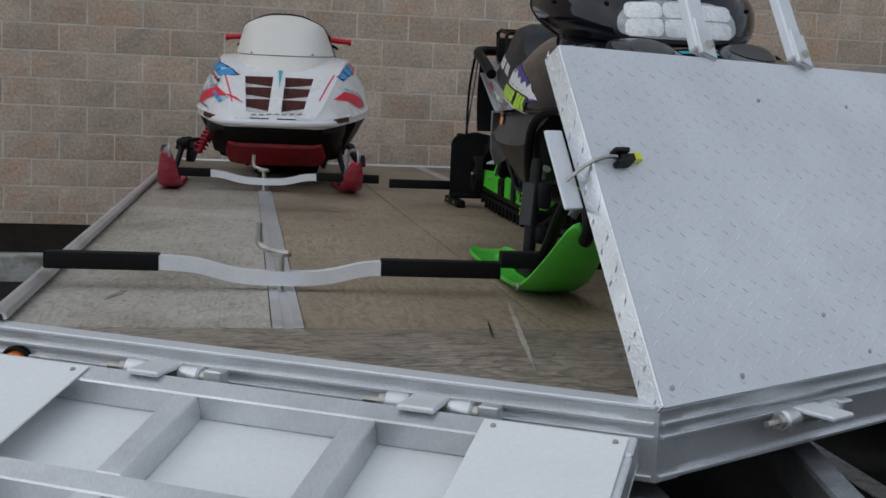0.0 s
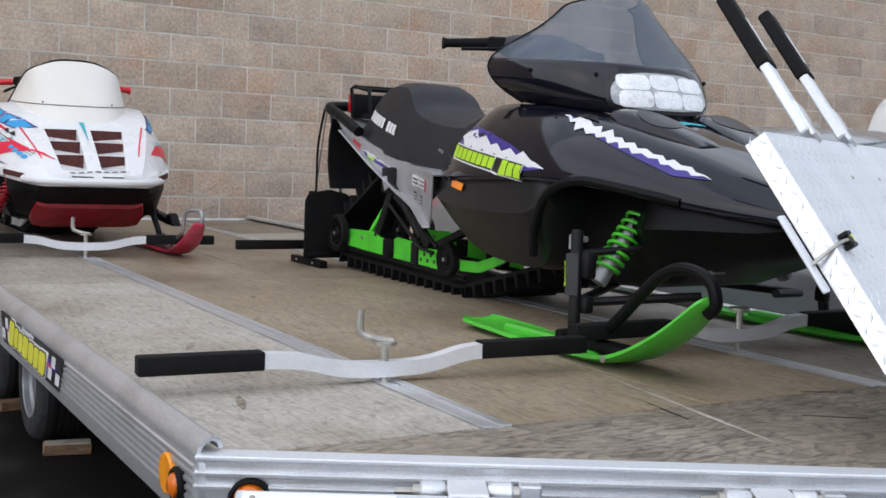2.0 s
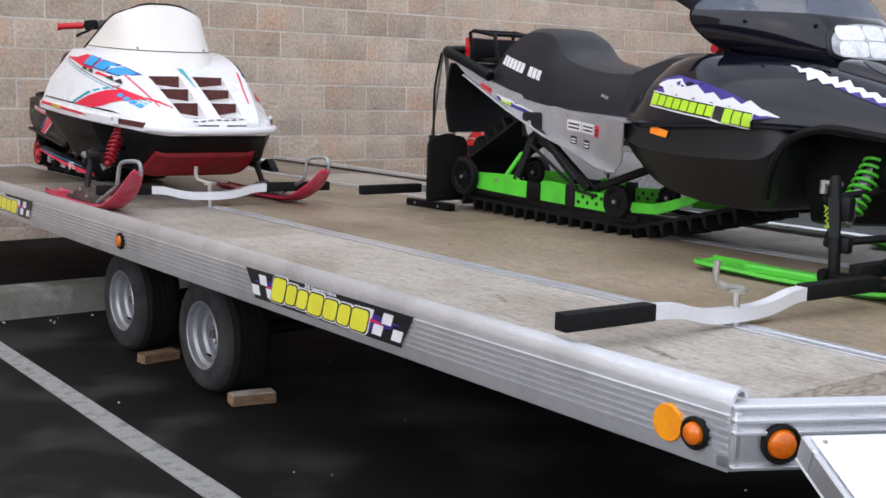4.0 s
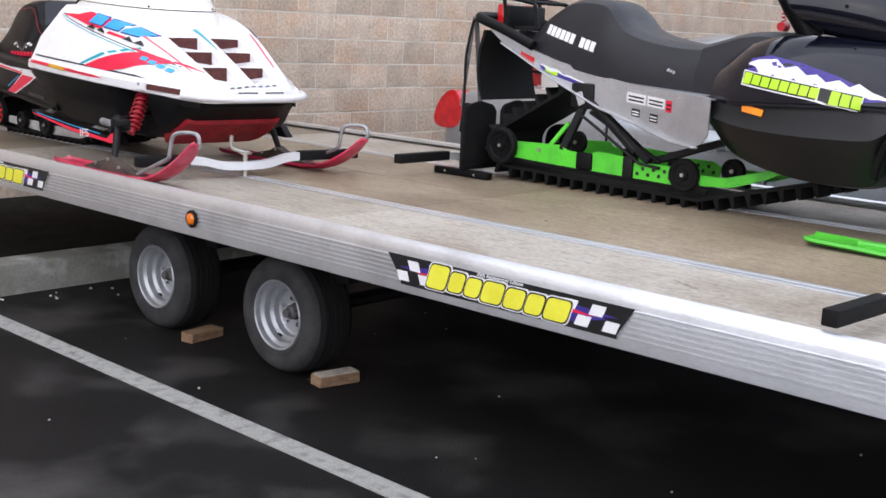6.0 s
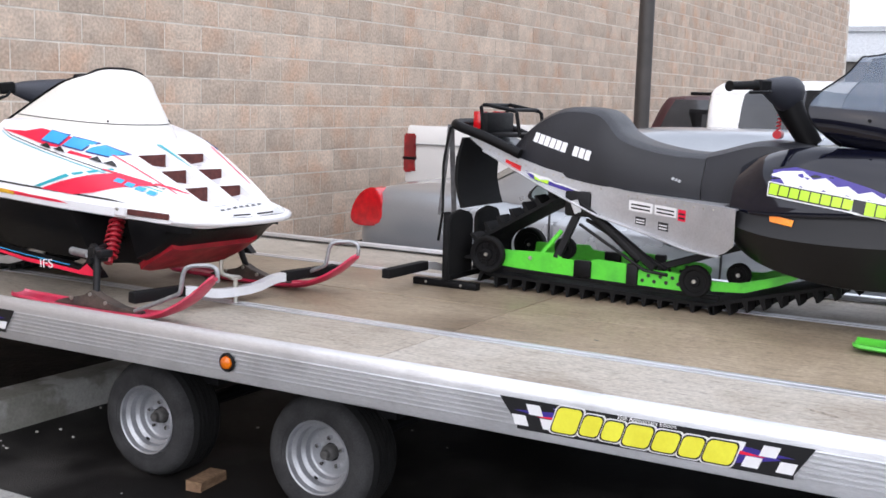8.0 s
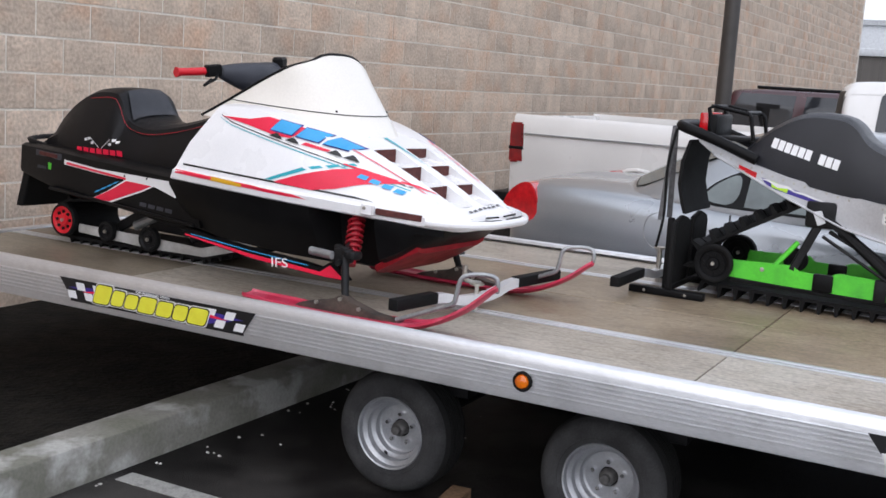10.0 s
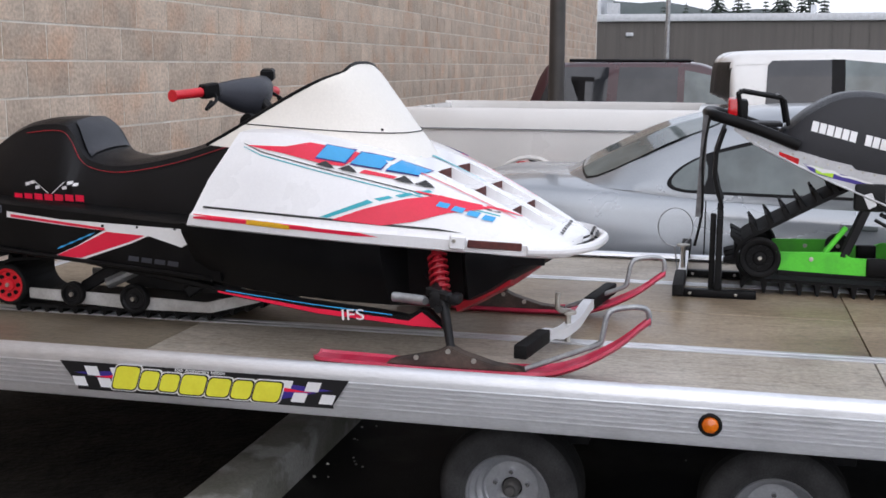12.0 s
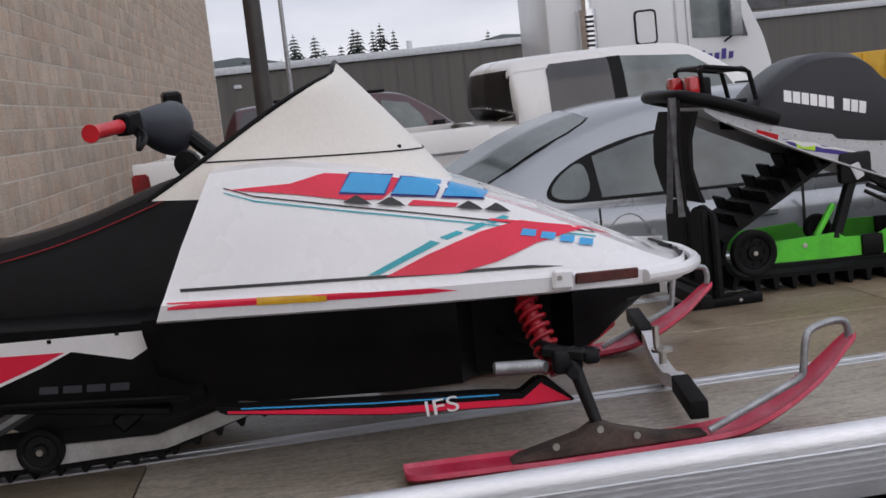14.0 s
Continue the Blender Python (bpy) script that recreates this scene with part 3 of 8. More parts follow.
bm = box(-0.252, -0.165, -6, 4.39, G - 0.02, G + 0.004)
tagged(part("parking_line", bm, LINE, smooth=False), "worn white painted parking line on asphalt", "marking", kind="structure")
bm = box(2.42, 2.507, -6, 4.39, G - 0.02, G + 0.004)
tagged(part("parking_line", bm, LINE, smooth=False), "worn white painted parking line on asphalt", "marking", kind="structure")
kerb = tagged(part("kerb", box(-12, 34, 4.445, 4.63, G - 0.1, G + 0.15, 0.02), CONCRETE), "grey weathered concrete kerb in front of the wall", "kerb", kind="structure")
tagged(part("planting_strip", box(-12, 34, 4.632, 6.63, G - 0.05, G + 0.09), SOIL, smooth=False), "bare dark soil and gravel strip along the wall", "ground", kind="structure")

# scattered pale grit and scraps of concrete along the kerb and on the lot
rng = random.Random(21)
bm = bmesh.new()
for k in range(150):
    if k < 90:
        x, y, r = rng.uniform(-4.5, 4.0), 4.41 - abs(rng.gauss(0, 0.10)), rng.uniform(0.003, 0.008)
    else:
        x, y, r = rng.uniform(-3.5, 2.2), rng.uniform(-0.5, 4.2), rng.uniform(0.002, 0.006)
    m = Matrix.Translation((x, y, G + r * 0.4)) @ Matrix.Rotation(rng.uniform(0, 6), 4, "Z") @ Matrix.Diagonal((r * rng.uniform(0.8, 1.6), r, r * 0.7, 1))
    bmesh.ops.create_icosphere(bm, subdivisions=1, radius=1.0, matrix=m)
tagged(part("grit", bm, PEBBLE, smooth=False), "pale grit scattered over the asphalt", "grit", kind="stuff")

# split-face concrete block wall: core with recessed joints, blocks proud of it
WALL_Y, BW, BH, JOINT = 6.60, 0.4064, 0.2032, 0.0125
WX0, WX1, WZ0 = -9.0, 31.0, 1.442 - 7 * BH
ROWS = 31
wall_north = tagged(part("wall_north", box(WX0, WX1, WALL_Y + 0.001, WALL_Y + 0.22, G - 0.1, WZ0 + ROWS * BH), MORTAR, smooth=False),
                    "tan split-face concrete block wall of a large building", "wall", kind="structure")
tagged(part("wall_end", box(WX1 - 0.2, WX1, WALL_Y + 0.23, WALL_Y + 30, G - 0.1, WZ0 + ROWS * BH), PLAINWALL, smooth=False),
       "tan side of the block building", "wall", kind="structure")
tagged(part("wall_end", box(WX0, WX0 + 0.2, WALL_Y + 0.23, WALL_Y + 30, G - 0.1, WZ0 + ROWS * BH), PLAINWALL, smooth=False),
       "tan side of the block building", "wall", kind="structure")
tagged(part("roof", box(WX0, WX1, WALL_Y + 0.22, WALL_Y + 30, WZ0 + ROWS * BH - 0.2, WZ0 + ROWS * BH - 0.01), CONCRETE, smooth=False),
       "flat grey roof of the block building", "roof", kind="structure")


def block_mesh(seed, w):
    """A split-face block: a rough, uneven front, cut edges behind the joint."""
    rng = random.Random(seed)
    bm = bmesh.new()
    nx, nz = 5, 3
    grid = []
    for j in range(nz + 1):
        row = []
        for i in range(nx + 1):
            edge = i in (0, nx) or j in (0, nz)
            d = 0.0015 + rng.uniform(0, 0.002) if edge else rng.uniform(0.003, 0.008)
            row.append(bm.verts.new((-w / 2 + w * i / nx, -d, -BH / 2 + JOINT / 2 + (BH - JOINT) * j / nz)))
        grid.append(row)
    for j in range(nz):
        for i in range(nx):
            bm.faces.new((grid[j][i], grid[j][i + 1], grid[j + 1][i + 1], grid[j + 1][i]))
    ring = grid[0][:] + [r[-1] for r in grid[1:]] + grid[-1][-2::-1] + [r[0] for r in grid[-2:0:-1]]
    back = [bm.verts.new((v.co.x, 0.016, v.co.z)) for v in ring]
    for i in range(len(ring)):
        bm.faces.new((ring[i], back[i], back[(i + 1) % len(ring)], ring[(i + 1) % len(ring)]))
    bmesh.ops.recalc_face_normals(bm, faces=bm.faces)
    me = bpy.data.meshes.new("block")
    bm.to_mesh(me)
    bm.free()
    me.materials.append(BLOCK)
    return me


BLOCK_MESHES = [block_mesh(s, BW - JOINT) for s in range(14)]

# ---- the snowmobile trailer ----
W = 2.37                       # width over the rails
YF = 5.90
trailer = thing("flatbed_trailer", "aluminium flatbed snowmobile trailer with weathered plywood deck and tandem wheels", "trailer", W / 2, 2.9, G)


def rail(name, side):
    """A ribbed side rail with a curled top lip."""
    s = 1 if side == "left" else -1
    x0 = 0.0 if side == "left" else W
    mid = [(0.004, D - 0.124), (0.004, D + 0.002), (0.008, D + 0.018), (0.018, D + 0.029), (0.030, D + 0.032), (0.041, D + 0.026), (0.045, D + 0.014)]
    outer, inner = [], []
    for i, (u, v) in enumerate(mid):
        a, b = mid[max(i - 1, 0)], mid[min(i + 1, len(mid) - 1)]
        t = Vector((b[0] - a[0], b[1] - a[1])).normalized()
        nrm = Vector((-t.y, t.x)) * 0.004
        outer.append((u + nrm.x, v + nrm.y))
        inner.append((u - nrm.x, v - nrm.y))
    poly = outer + inner[::-1]
    bm = prism([(x0 + s * u, v) for u, v in poly], "y", 0.0, YF)
    ribs = []
    for k in range(6):
        z = D - 0.012 - k * 0.0146
        ribs.append(prism([(x0 + s * u, v) for u, v in ((0.0, z), (-0.0045, z - 0.002), (-0.0045, z - 0.008), (0.0, z - 0.010))], "y", 0.001, YF - 0.001))
    merge(bm, prism([(x0 + s * u, v) for u, v in ((0.0, D - 0.124), (0.07, D - 0.124), (0.07, D - 0.118), (0.0, D - 0.118))], "y", 0.001, YF - 0.001))
    r = part(name, bm, ALU, trailer, "ribbed grey aluminium side rail with rounded top lip")
    for rib in ribs:
        part("rail_rib", rib, ALU, r)
    return r


rail_left = rail("side_rail", "left")
rail_right = rail("side_rail", "right")

# deck panels
for nm, x0, x1, m in (("plywood_panel", 0.012, 0.575, PLY_GREY), ("plywood_panel", W - 0.575, W - 0.012, PLY_GREY), ("plywood_panel", 0.645, W / 2 - 0.002, PLY_BROWN), ("plywood_panel", W / 2 + 0.002, W - 0.645, PLY_BROWN)):
    for y0, y1 in ((0.0, 2.42), (2.424, 4.735), (4.739, YF)):
        # Sheets darken towards the rear: damp, plus sled shade put into the colour.
        damp = m if y0 == 0.0 else {PLY_GREY: PLY_MID if y0 < 4 else PLY_DAMP_SHADED, PLY_BROWN: PLY_WET}[m]
        part(nm, box(x0, x1, y0 + 0.001, y1, D - 0.019, D + random.uniform(-0.0008, 0.0008), 0.0015, 1), damp, trailer,
             {PLY_GREY: "grey weathered plywood deck panel", PLY_MID: "grey-brown plywood deck panel", PLY_DAMP_SHADED: "damp dark brown plywood deck panel with painted shade", PLY_BROWN: "worn brown plywood deck panel", PLY_WET: "damp brown plywood deck panel"}[damp], smooth=False)
part("end_panel", prism([(0.03, -0.003), (W / 2, -0.618), (W - 0.03, -0.003)], "z", D - 0.019, D - 0.0006), PLY_END, trailer,
     "stained plywood triangle at the trailer nose", smooth=False)
for xc in (0.61, W - 0.61):
    bm = merge(box(xc - 0.033, xc + 0.033, -0.012, YF, D - 0.016, D + 0.001), box(xc - 0.033, xc - 0.010, -0.012, YF, D + 0.001, D + 0.0045, 0.001, 1),
               box(xc + 0.010, xc + 0.033, -0.012, YF, D + 0.001, D + 0.0045, 0.001, 1))
    part("tie_down_track", bm, ALU, trailer, "aluminium tie-down track set in the deck", smooth=False)
# Unseen dark sheet, added so that no light leaks through the deck joints.
part("light_block_sheet", box(0.06, W - 0.06, 0.02, YF, D - 0.024, D - 0.0205), DARK_STEEL, trailer, smooth=False)

# V nose rails: cap strip, channel face, corner posts
for sgn in (-1, 1):
    a = Vector((W / 2 + sgn * W / 2, 0.0, 0))
    b = Vector((W / 2, -0.64, 0))
    e = (b - a).normalized()
    nrm = Vector((e.y, -e.x, 0)) * (1 if sgn < 0 else -1)
    if nrm.y > 0:
        nrm = -nrm
    o = nrm * 0.0
    cap = bar(a + o + nrm * -0.012 + Vector((0, 0, D + 0.004)), b + nrm * -0.012 + Vector((0, 0, D + 0.004)), 0.05, 0.008, 0.002)
    part("nose_cap", cap, ALU_WHITE, trailer, "bright aluminium edge strip")
    face = bar(a + nrm * 0.004 + Vector((0, 0, D - 0.06)), b + nrm * 0.004 + Vector((0, 0, D - 0.06)), 0.008, 0.118)
    face = part("nose_rail", face, ALU, trailer, "grooved aluminium nose rail", smooth=False)
    for dz in (-0.022, -0.045, -0.112):
        part("rail_rib", bar(a + nrm * 0.013 + Vector((0, 0, D + dz)), b + nrm * 0.013 + Vector((0, 0, D + dz)), 0.012, 0.007, 0.001), ALU, face)
for x in (0.0, W - 0.035):
    part("corner_post", box(x, x + 0.035, -0.016, 0.03, D - 0.12, D - 0.004, 0.004), ALU, trailer, "aluminium corner post")
part("corner_post", prism([(W / 2 - 0.05, -0.628), (W / 2, -0.655), (W / 2 + 0.05, -0.628), (W / 2, -0.60)], "z", D - 0.12, D - 0.002), ALU, trailer, "aluminium nose corner post")
part("front_beam", box(0.0, W, YF, YF + 0.05, D - 0.118, D + 0.01, 0.006), ALU, trailer, "aluminium end beam")

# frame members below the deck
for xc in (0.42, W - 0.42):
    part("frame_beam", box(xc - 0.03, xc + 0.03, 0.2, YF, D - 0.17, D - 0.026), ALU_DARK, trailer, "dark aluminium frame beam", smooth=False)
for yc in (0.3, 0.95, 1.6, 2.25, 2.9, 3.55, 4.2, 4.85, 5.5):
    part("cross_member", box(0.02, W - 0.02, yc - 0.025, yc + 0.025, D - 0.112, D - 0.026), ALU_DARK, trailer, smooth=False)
part("tongue", bar((W / 2, 2.0, D - 0.2), (W / 2, -2.9, D - 0.2), 0.09, 0.09, 0.006), GALV, trailer, "grey aluminium tongue beam")
part("tongue", bar((W / 2 - 0.55, 0.3, D - 0.2), (W / 2 - 0.02, -2.3, D - 0.2), 0.06, 0.09, 0.006), GALV, trailer, "grey aluminium tongue brace")
part("tongue", bar((W / 2 + 0.55, 0.3, D - 0.2), (W / 2 + 0.02, -2.3, D - 0.2), 0.06, 0.09, 0.006), GALV, trailer, "grey aluminium tongue brace")
for y in (2.72, 3.535):
    part("axle", tube([(0.36, y, 0.277), (W - 0.36, y, 0.277)], 0.03, 10), DARK_STEEL, trailer, "dark steel axle")
    for xs in (0.42, W - 0.42):
        part("torsion_arm", merge(bar((xs + 0.05, y, 0.277), (xs, y - 0.16, 0.45), 0.04, 0.06, 0.006), box(xs - 0.04, xs + 0.04, y - 0.24, y - 0.10, 0.42, D - 0.16, 0.006)), DARK_STEEL, trailer, "dark steel suspension arm")

# wheels
R_T = 0.232


def wheel(x, y, sgn):
    m = Matrix.Translation((x, y, G + R_T)) @ Matrix.Diagonal((sgn, 1, 1, 1))
    wall = [(0.130, 0.010), (0.136, -0.002), (0.150, -0.009), (0.175, -0.012), (0.196, -0.010), (0.208, -0.003), (0.216, 0.007), (0.2225, 0.022)]
    tread = [(0.2225, 0.022), (0.2275, 0.036)]
    for k in range(5):
        a = 0.042 + k * 0.023
        tread += [(0.232, a), (0.232, a + 0.015), (0.226, a + 0.0165), (0.226, a + 0.0215)]
    tread += [(0.2285, 0.160), (0.214, 0.185), (0.190, 0.195), (0.120, 0.185)]
    w = part("wheel", lathe(tread, 48, m), TYRE, trailer, "worn dark tyre on a silver steel wheel")
    part("sidewall", lathe(wall, 48, m), SIDEWALL, w, "dusty grey tyre sidewall")
    part("bead_line", lathe([(0.1515, -0.0088), (0.1530, -0.0108), (0.1548, -0.0094)], 48, m), SIDEWALL, w)
    rim = [(0.134, 0.006), (0.1365, -0.003), (0.1335, -0.008), (0.129, -0.005), (0.126, 0.016), (0.116, 0.022), (0.112, 0.026), (0.110, 0.050), (0.104, 0.056), (0.096, 0.060), (0.092, 0.082), (0.086, 0.086), (0.060, 0.084), (0.034, 0.084), (0.033, 0.092)]
    part("rim", lathe(rim, 44, m), RIM, w, "silver painted steel rim")
    part("hub", lathe([(0.0, 0.033), (0.014, 0.034), (0.017, 0.037), (0.018, 0.052), (0.024, 0.056), (0.028, 0.062), (0.029, 0.090)], 20, m), HUB, w, "grimy grey hub cap")
    part("valve_stem", tube([m @ Vector((0.052, 0.04, -0.098)), m @ Vector((0.034, 0.034, -0.086))], 0.0045, 8), RUBBER, w)
    for k in range(5):
        a = 2 * math.pi * k / 5 + 0.3
        nm = m @ Matrix.Translation((0.066, 0.055 * math.cos(a), 0.055 * math.sin(a)))
        part("lug_nut", lathe([(0.0, 0.0), (0.0075, 0.0), (0.009, 0.004), (0.009, 0.020)], 6, nm), CHROME, w)
    return w


for y in (2.72, 3.535):
    wheel(0.243, y, 1)
    wheel(W - 0.243, y, -1)

# lamps on the rail and nose
def lamp(name, x, y, z, normal, r, label):
    nv = Vector(normal).normalized()
    q = Vector((-1, 0, 0)).rotation_difference(nv).to_matrix().to_4x4()
    m = Matrix.Translation((x, y, z)) @ q
    ring = part(name, lathe([(r + 0.006, 0.004), (r + 0.007, -0.008), (r + 0.002, -0.014), (r - 0.002, -0.010), (r - 0.002, 0.004)], 28, m), RUBBER, trailer, label)
    prof = [(0.0, -0.022), (r * 0.45, -0.021), (r * 0.8, -0.016), (r - 0.002, -0.008), (r - 0.002, 0.0)]
    part("lens", lathe(prof, 24, m), LENS_AMBER, ring, "amber lens")
    return ring


nl = Vector((-0.475, -0.880, 0))
lamp("marker_lamp", -0.002, 2.92, D - 0.058, (-1, 0, 0), 0.026, "round amber marker lamp in a black rubber ring")
lamp("marker_lamp", -0.002, 0.075, D - 0.066, (-1, 0, 0), 0.026, "round amber marker lamp in a black rubber ring")
lamp("marker_lamp", 0.085 + nl.x * 0.01, -0.046 + nl.y * 0.01, D - 0.066, nl, 0.032, "round amber nose lamp in a black rubber ring")
part("reflector", lathe([(0.0, -0.006), (0.036, -0.006), (0.038, -0.003), (0.038, 0.003)], 28, Matrix.Translation((-0.003, 0.143, D - 0.063))), YELLOW_REFLECTOR, trailer, "round yellow-orange reflector")

# sponsor-style side graphics: a black checkered strip with plain yellow letter-like shapes
def side_graphic(yc, wd):
    z0, z1 = D - 0.098, D - 0.008
    zc, h = (z0 + z1) / 2, z1 - z0
    hw = wd / 2
    pl = part("side_graphic", prism([(yc - hw, z1), (yc - hw + 0.05, z0 + 0.012), (yc - hw + 0.05, z0), (yc + hw - 0.06, z0), (yc + hw - 0.06, z0 + 0.012), (yc + hw, z1)], "x", -0.0060, -0.0045),
              BLACK_DECAL, trailer, "black and yellow checkered graphic strip", smooth=False)
    rg = random.Random(int(yc * 10))
    for sgn in (-1, 1):
        for k in range(4):
            for j in range(2):
                if (k + j) % 2 == 0:
                    yy = yc + sgn * (hw - 0.075 - k * 0.045)
                    zz = z0 + 0.012 + j * 0.036
                    sk = 0.012 * sgn
                    part("check", prism(slant(yy - 0.022, yy + 0.022, zz, zz + 0.03, sk), "x", -0.0070, -0.0061), WHITE_DECAL, pl, smooth=False)
        part("flash", prism([(yc + sgn * (hw - 0.05), zc + 0.01), (yc + sgn * (hw - 0.26), zc + 0.028), (yc + sgn * (hw - 0.26), zc - 0.012)], "x", -0.0068, -0.0061), PURPLE, pl, smooth=False)
        part("flash", prism([(yc + sgn * (hw - 0.12), zc), (yc + sgn * (hw - 0.22), zc + 0.012), (yc + sgn * (hw - 0.22), zc - 0.002)], "x", -0.0074, -0.0069), RED_DECAL, pl, smooth=False)
    for k in range(6):
        yy = yc + hw * (0.62 - 0.22 * k)
        part("streak", prism([(yy, zc + 0.034 - 0.006 * (k % 3)), (yy - 0.13, zc + 0.026 - 0.02 * (k % 2)), (yy - 0.15, zc - 0.02 + 0.01 * (k % 3)), (yy - 0.03, zc - 0.028)], "x", -0.0064 - 0.00005 * k, -0.0061), (PURPLE, WHITE_DECAL, PURPLE)[k % 3], pl, smooth=False)
    tw = wd * 0.585
    widths = (1.12, 0.86, 0.86, 1.12, 1.02, 0.90, 1.18)
    heights = (0.078, 0.064, 0.060, 0.066, 0.062, 0.062, 0.066)
    y = yc + tw / 2 + 0.012
    for k in range(7):
        w = tw * widths[k] / sum(widths)
        hh, dz = heights[k], (0.004, 0.001, -0.002, -0.003, -0.005, -0.006, -0.006)[k]
        cy, cz = y - w / 2, zc + dz

        def lean(pts):
            return [(u - (v - cz) * 0.32, v) for u, v in pts]

        for gap, grow, d0, d1, m, nm in ((-0.003, 0.010, -0.0085, -0.0062, WHITE_DECAL, "letter_shape_edge"), (0.0005, 0.004, -0.0095, -0.0086, BLACK_DECAL, "letter_shape_edge"), (0.0040, -0.004, -0.0105, -0.0096, YELLOW, "letter_shape")):
            c = lean(rounded(cy, cz, w - 2 * gap, hh + grow, 0.014, 3))
            part(nm, prism(c, "x", d0 - k * 0.00003, d1), m, pl, "plain yellow letter-like slab" if m is YELLOW else "", smooth=False)
        y -= w
    lettering("35th Anniversary Edition", 0.017, WHITE_DECAL, pl, Matrix.Translation((-0.0078, yc, z1 - 0.004)) @ Matrix.Rotation(radians(-90), 4, "Z") @ Matrix.Rotation(radians(90), 4, "X"), "small_lettering")
    return pl


side_graphic(1.44, 0.90)
side_graphic(4.46, 0.97)

# ---- folding ramps: one lowered, one raised ----
EL = Vector((0.880, -0.475, 0))
NL = Vector((-0.475, -0.880, 0))
RL = 0.77


def ramp_frame(name, o, e, up, inner, label, shields, width=1.25):
    """A ramp: a tread sheet on one side, square bars on the other. o is the hinge-side start, e runs along the hinge, up along the ramp,
    inner points to the side with the bars."""
    o, e, up, inner = Vector(o), Vector(e), Vector(up).normalized(), Vector(inner).normalized()
    m = Matrix((e, up, inner)).transposed().to_4x4()
    m = Matrix.Translation(o) @ m

    def local(bm):
        bm.transform(m)
        return bm
    sheet = part(name, local(box(0, width, 0, RL, -0.004, 0.0)), WHITE_SHEET, trailer, label, smooth=False)
    t = 0.05
    for y in (0.0, 0.285, RL - t):
        part("frame_bar", local(box(0.0, width, y, y + t, 0.0005, t, 0.003, 1)), ALU, sheet, "square aluminium frame bar")
    for x in (0.0, 0.452, 0.782, width - t):
        for y0, y1 in ((t, 0.285), (0.285 + t, RL - t)):
            part("frame_bar", local(box(x, x + t, y0, y1, 0.0005, t - 0.001, 0.003, 1)), ALU, sheet, "square aluminium frame bar")
    return sheet, local


TH = radians(18)
o = Vector((0.075, -0.04, 0)) + NL * 0.095 + Vector((0, 0, D - 0.065))
upv = NL * math.cos(TH) - Vector((0, 0, math.sin(TH)))
inn = EL.cross(upv)
if inn.z < 0:
    inn = -inn
ramp, loc = ramp_frame("lowered_ramp", o, EL, upv, inn, "lowered aluminium ramp showing its square-bar frame and white shields", True)
for x0, x1, y1 in ((0.012, 0.258, RL - 0.01), (1.005, 1.238, RL - 0.01)):
    sh = part("shield", loc(box(x0, x1, 0.012, y1, 0.051, 0.055, 0.001, 1)), WHITE_SHEET, ramp, "plain white corner shield", smooth=False)
for x, y in ((0.235, 0.03), (1.025, 0.03), (1.22, 0.03), (0.235, 0.38), (1.025, 0.38), (0.03, 0.03)):
    mm = loc(lathe([(0.0, 0.0), (0.004, 0.001), (0.005, 0.004)], 10, Matrix.Translation((x, y, 0.059)) @ Matrix.Rotation(radians(90), 4, "Y")))
    part("screw", mm, STEEL, ramp)

e2 = Vector((0.880, 0.475, 0))
o2 = Vector((1.192, -0.658, D + 0.008))
n2 = Vector((-0.475, 0.880, 0))
up2 = Vector((-0.075, 0.478, 0.594)).normalized()
inn2 = e2.cross(up2)
if inn2.y < 0:
    inn2 = -inn2
up2p = (up2 - e2 * up2.dot(e2)).normalized()
sk = up2.dot(e2) / up2.dot(up2p)


def tilt(bm):
    """Ramp outline to its raised place; its sides run fore and aft, so it leans along the hinge."""
    for v in bm.verts:
        a, b, c = v.co
        v.co = o2 + e2 * (a + b * sk) + up2p * b + inn2 * c
    return bm


RW, RH, FL = 1.46, 0.752, 0.050


def tread_mark(bm, p, along, across, out, half, wide):
    """One raised lozenge of the tread pattern: a low hipped bar."""
    p, along, across, out = Vector(p), Vector(along), Vector(across), Vector(out)
    foot = [bm.verts.new(p + along * half * u + across * wide * w) for u, w in ((-1, 0), (0, -1), (1, 0), (0, 1))]
    top = [bm.verts.new(p + along * half * 0.6 * u + across * wide * 0.35 * w + out * 0.0022) for u, w in ((-1, 0), (0, -1), (1, 0), (0, 1))]
    bm.faces.new(top)
    for q in range(4):
        bm.faces.new((foot[q], foot[(q + 1) % 4], top[(q + 1) % 4], top[q]))


sheet = [(0.0, 0.0), (RW, 0.0), (RW, RH - 0.035), (RW - 0.010, RH - 0.010), (RW - 0.035, RH), (0.0, RH)]
raised = part("raised_ramp", tilt(prism(sheet, "z", 0.0, 0.005)), ALU_SHEET, trailer, "raised aluminium ramp with tread sheet facing out", smooth=False)
flange = part("edge_flange", tilt(box(-0.004, 0.0, 0.0, RH, 0.0, FL, 0.0015, 1)), ALU_PLATE, raised, "bright diamond tread edge flange", smooth=False)
bm = bmesh.new()
for k in range(24):
    for j in range(2):
        y, z, q = 0.018 + k * 0.0312 + 0.0156 * j, 0.0135 + j * 0.0225, 0.62 if (k + j) % 2 else -0.62
        tread_mark(bm, (-0.0041, y, z), (0, math.cos(q), math.sin(q)), (0, -math.sin(q), math.cos(q)), (-1, 0, 0), 0.0125, 0.0027)
tagged(part("tread", tilt(bm), ALU_PLATE, flange, smooth=False), kind="stuff")
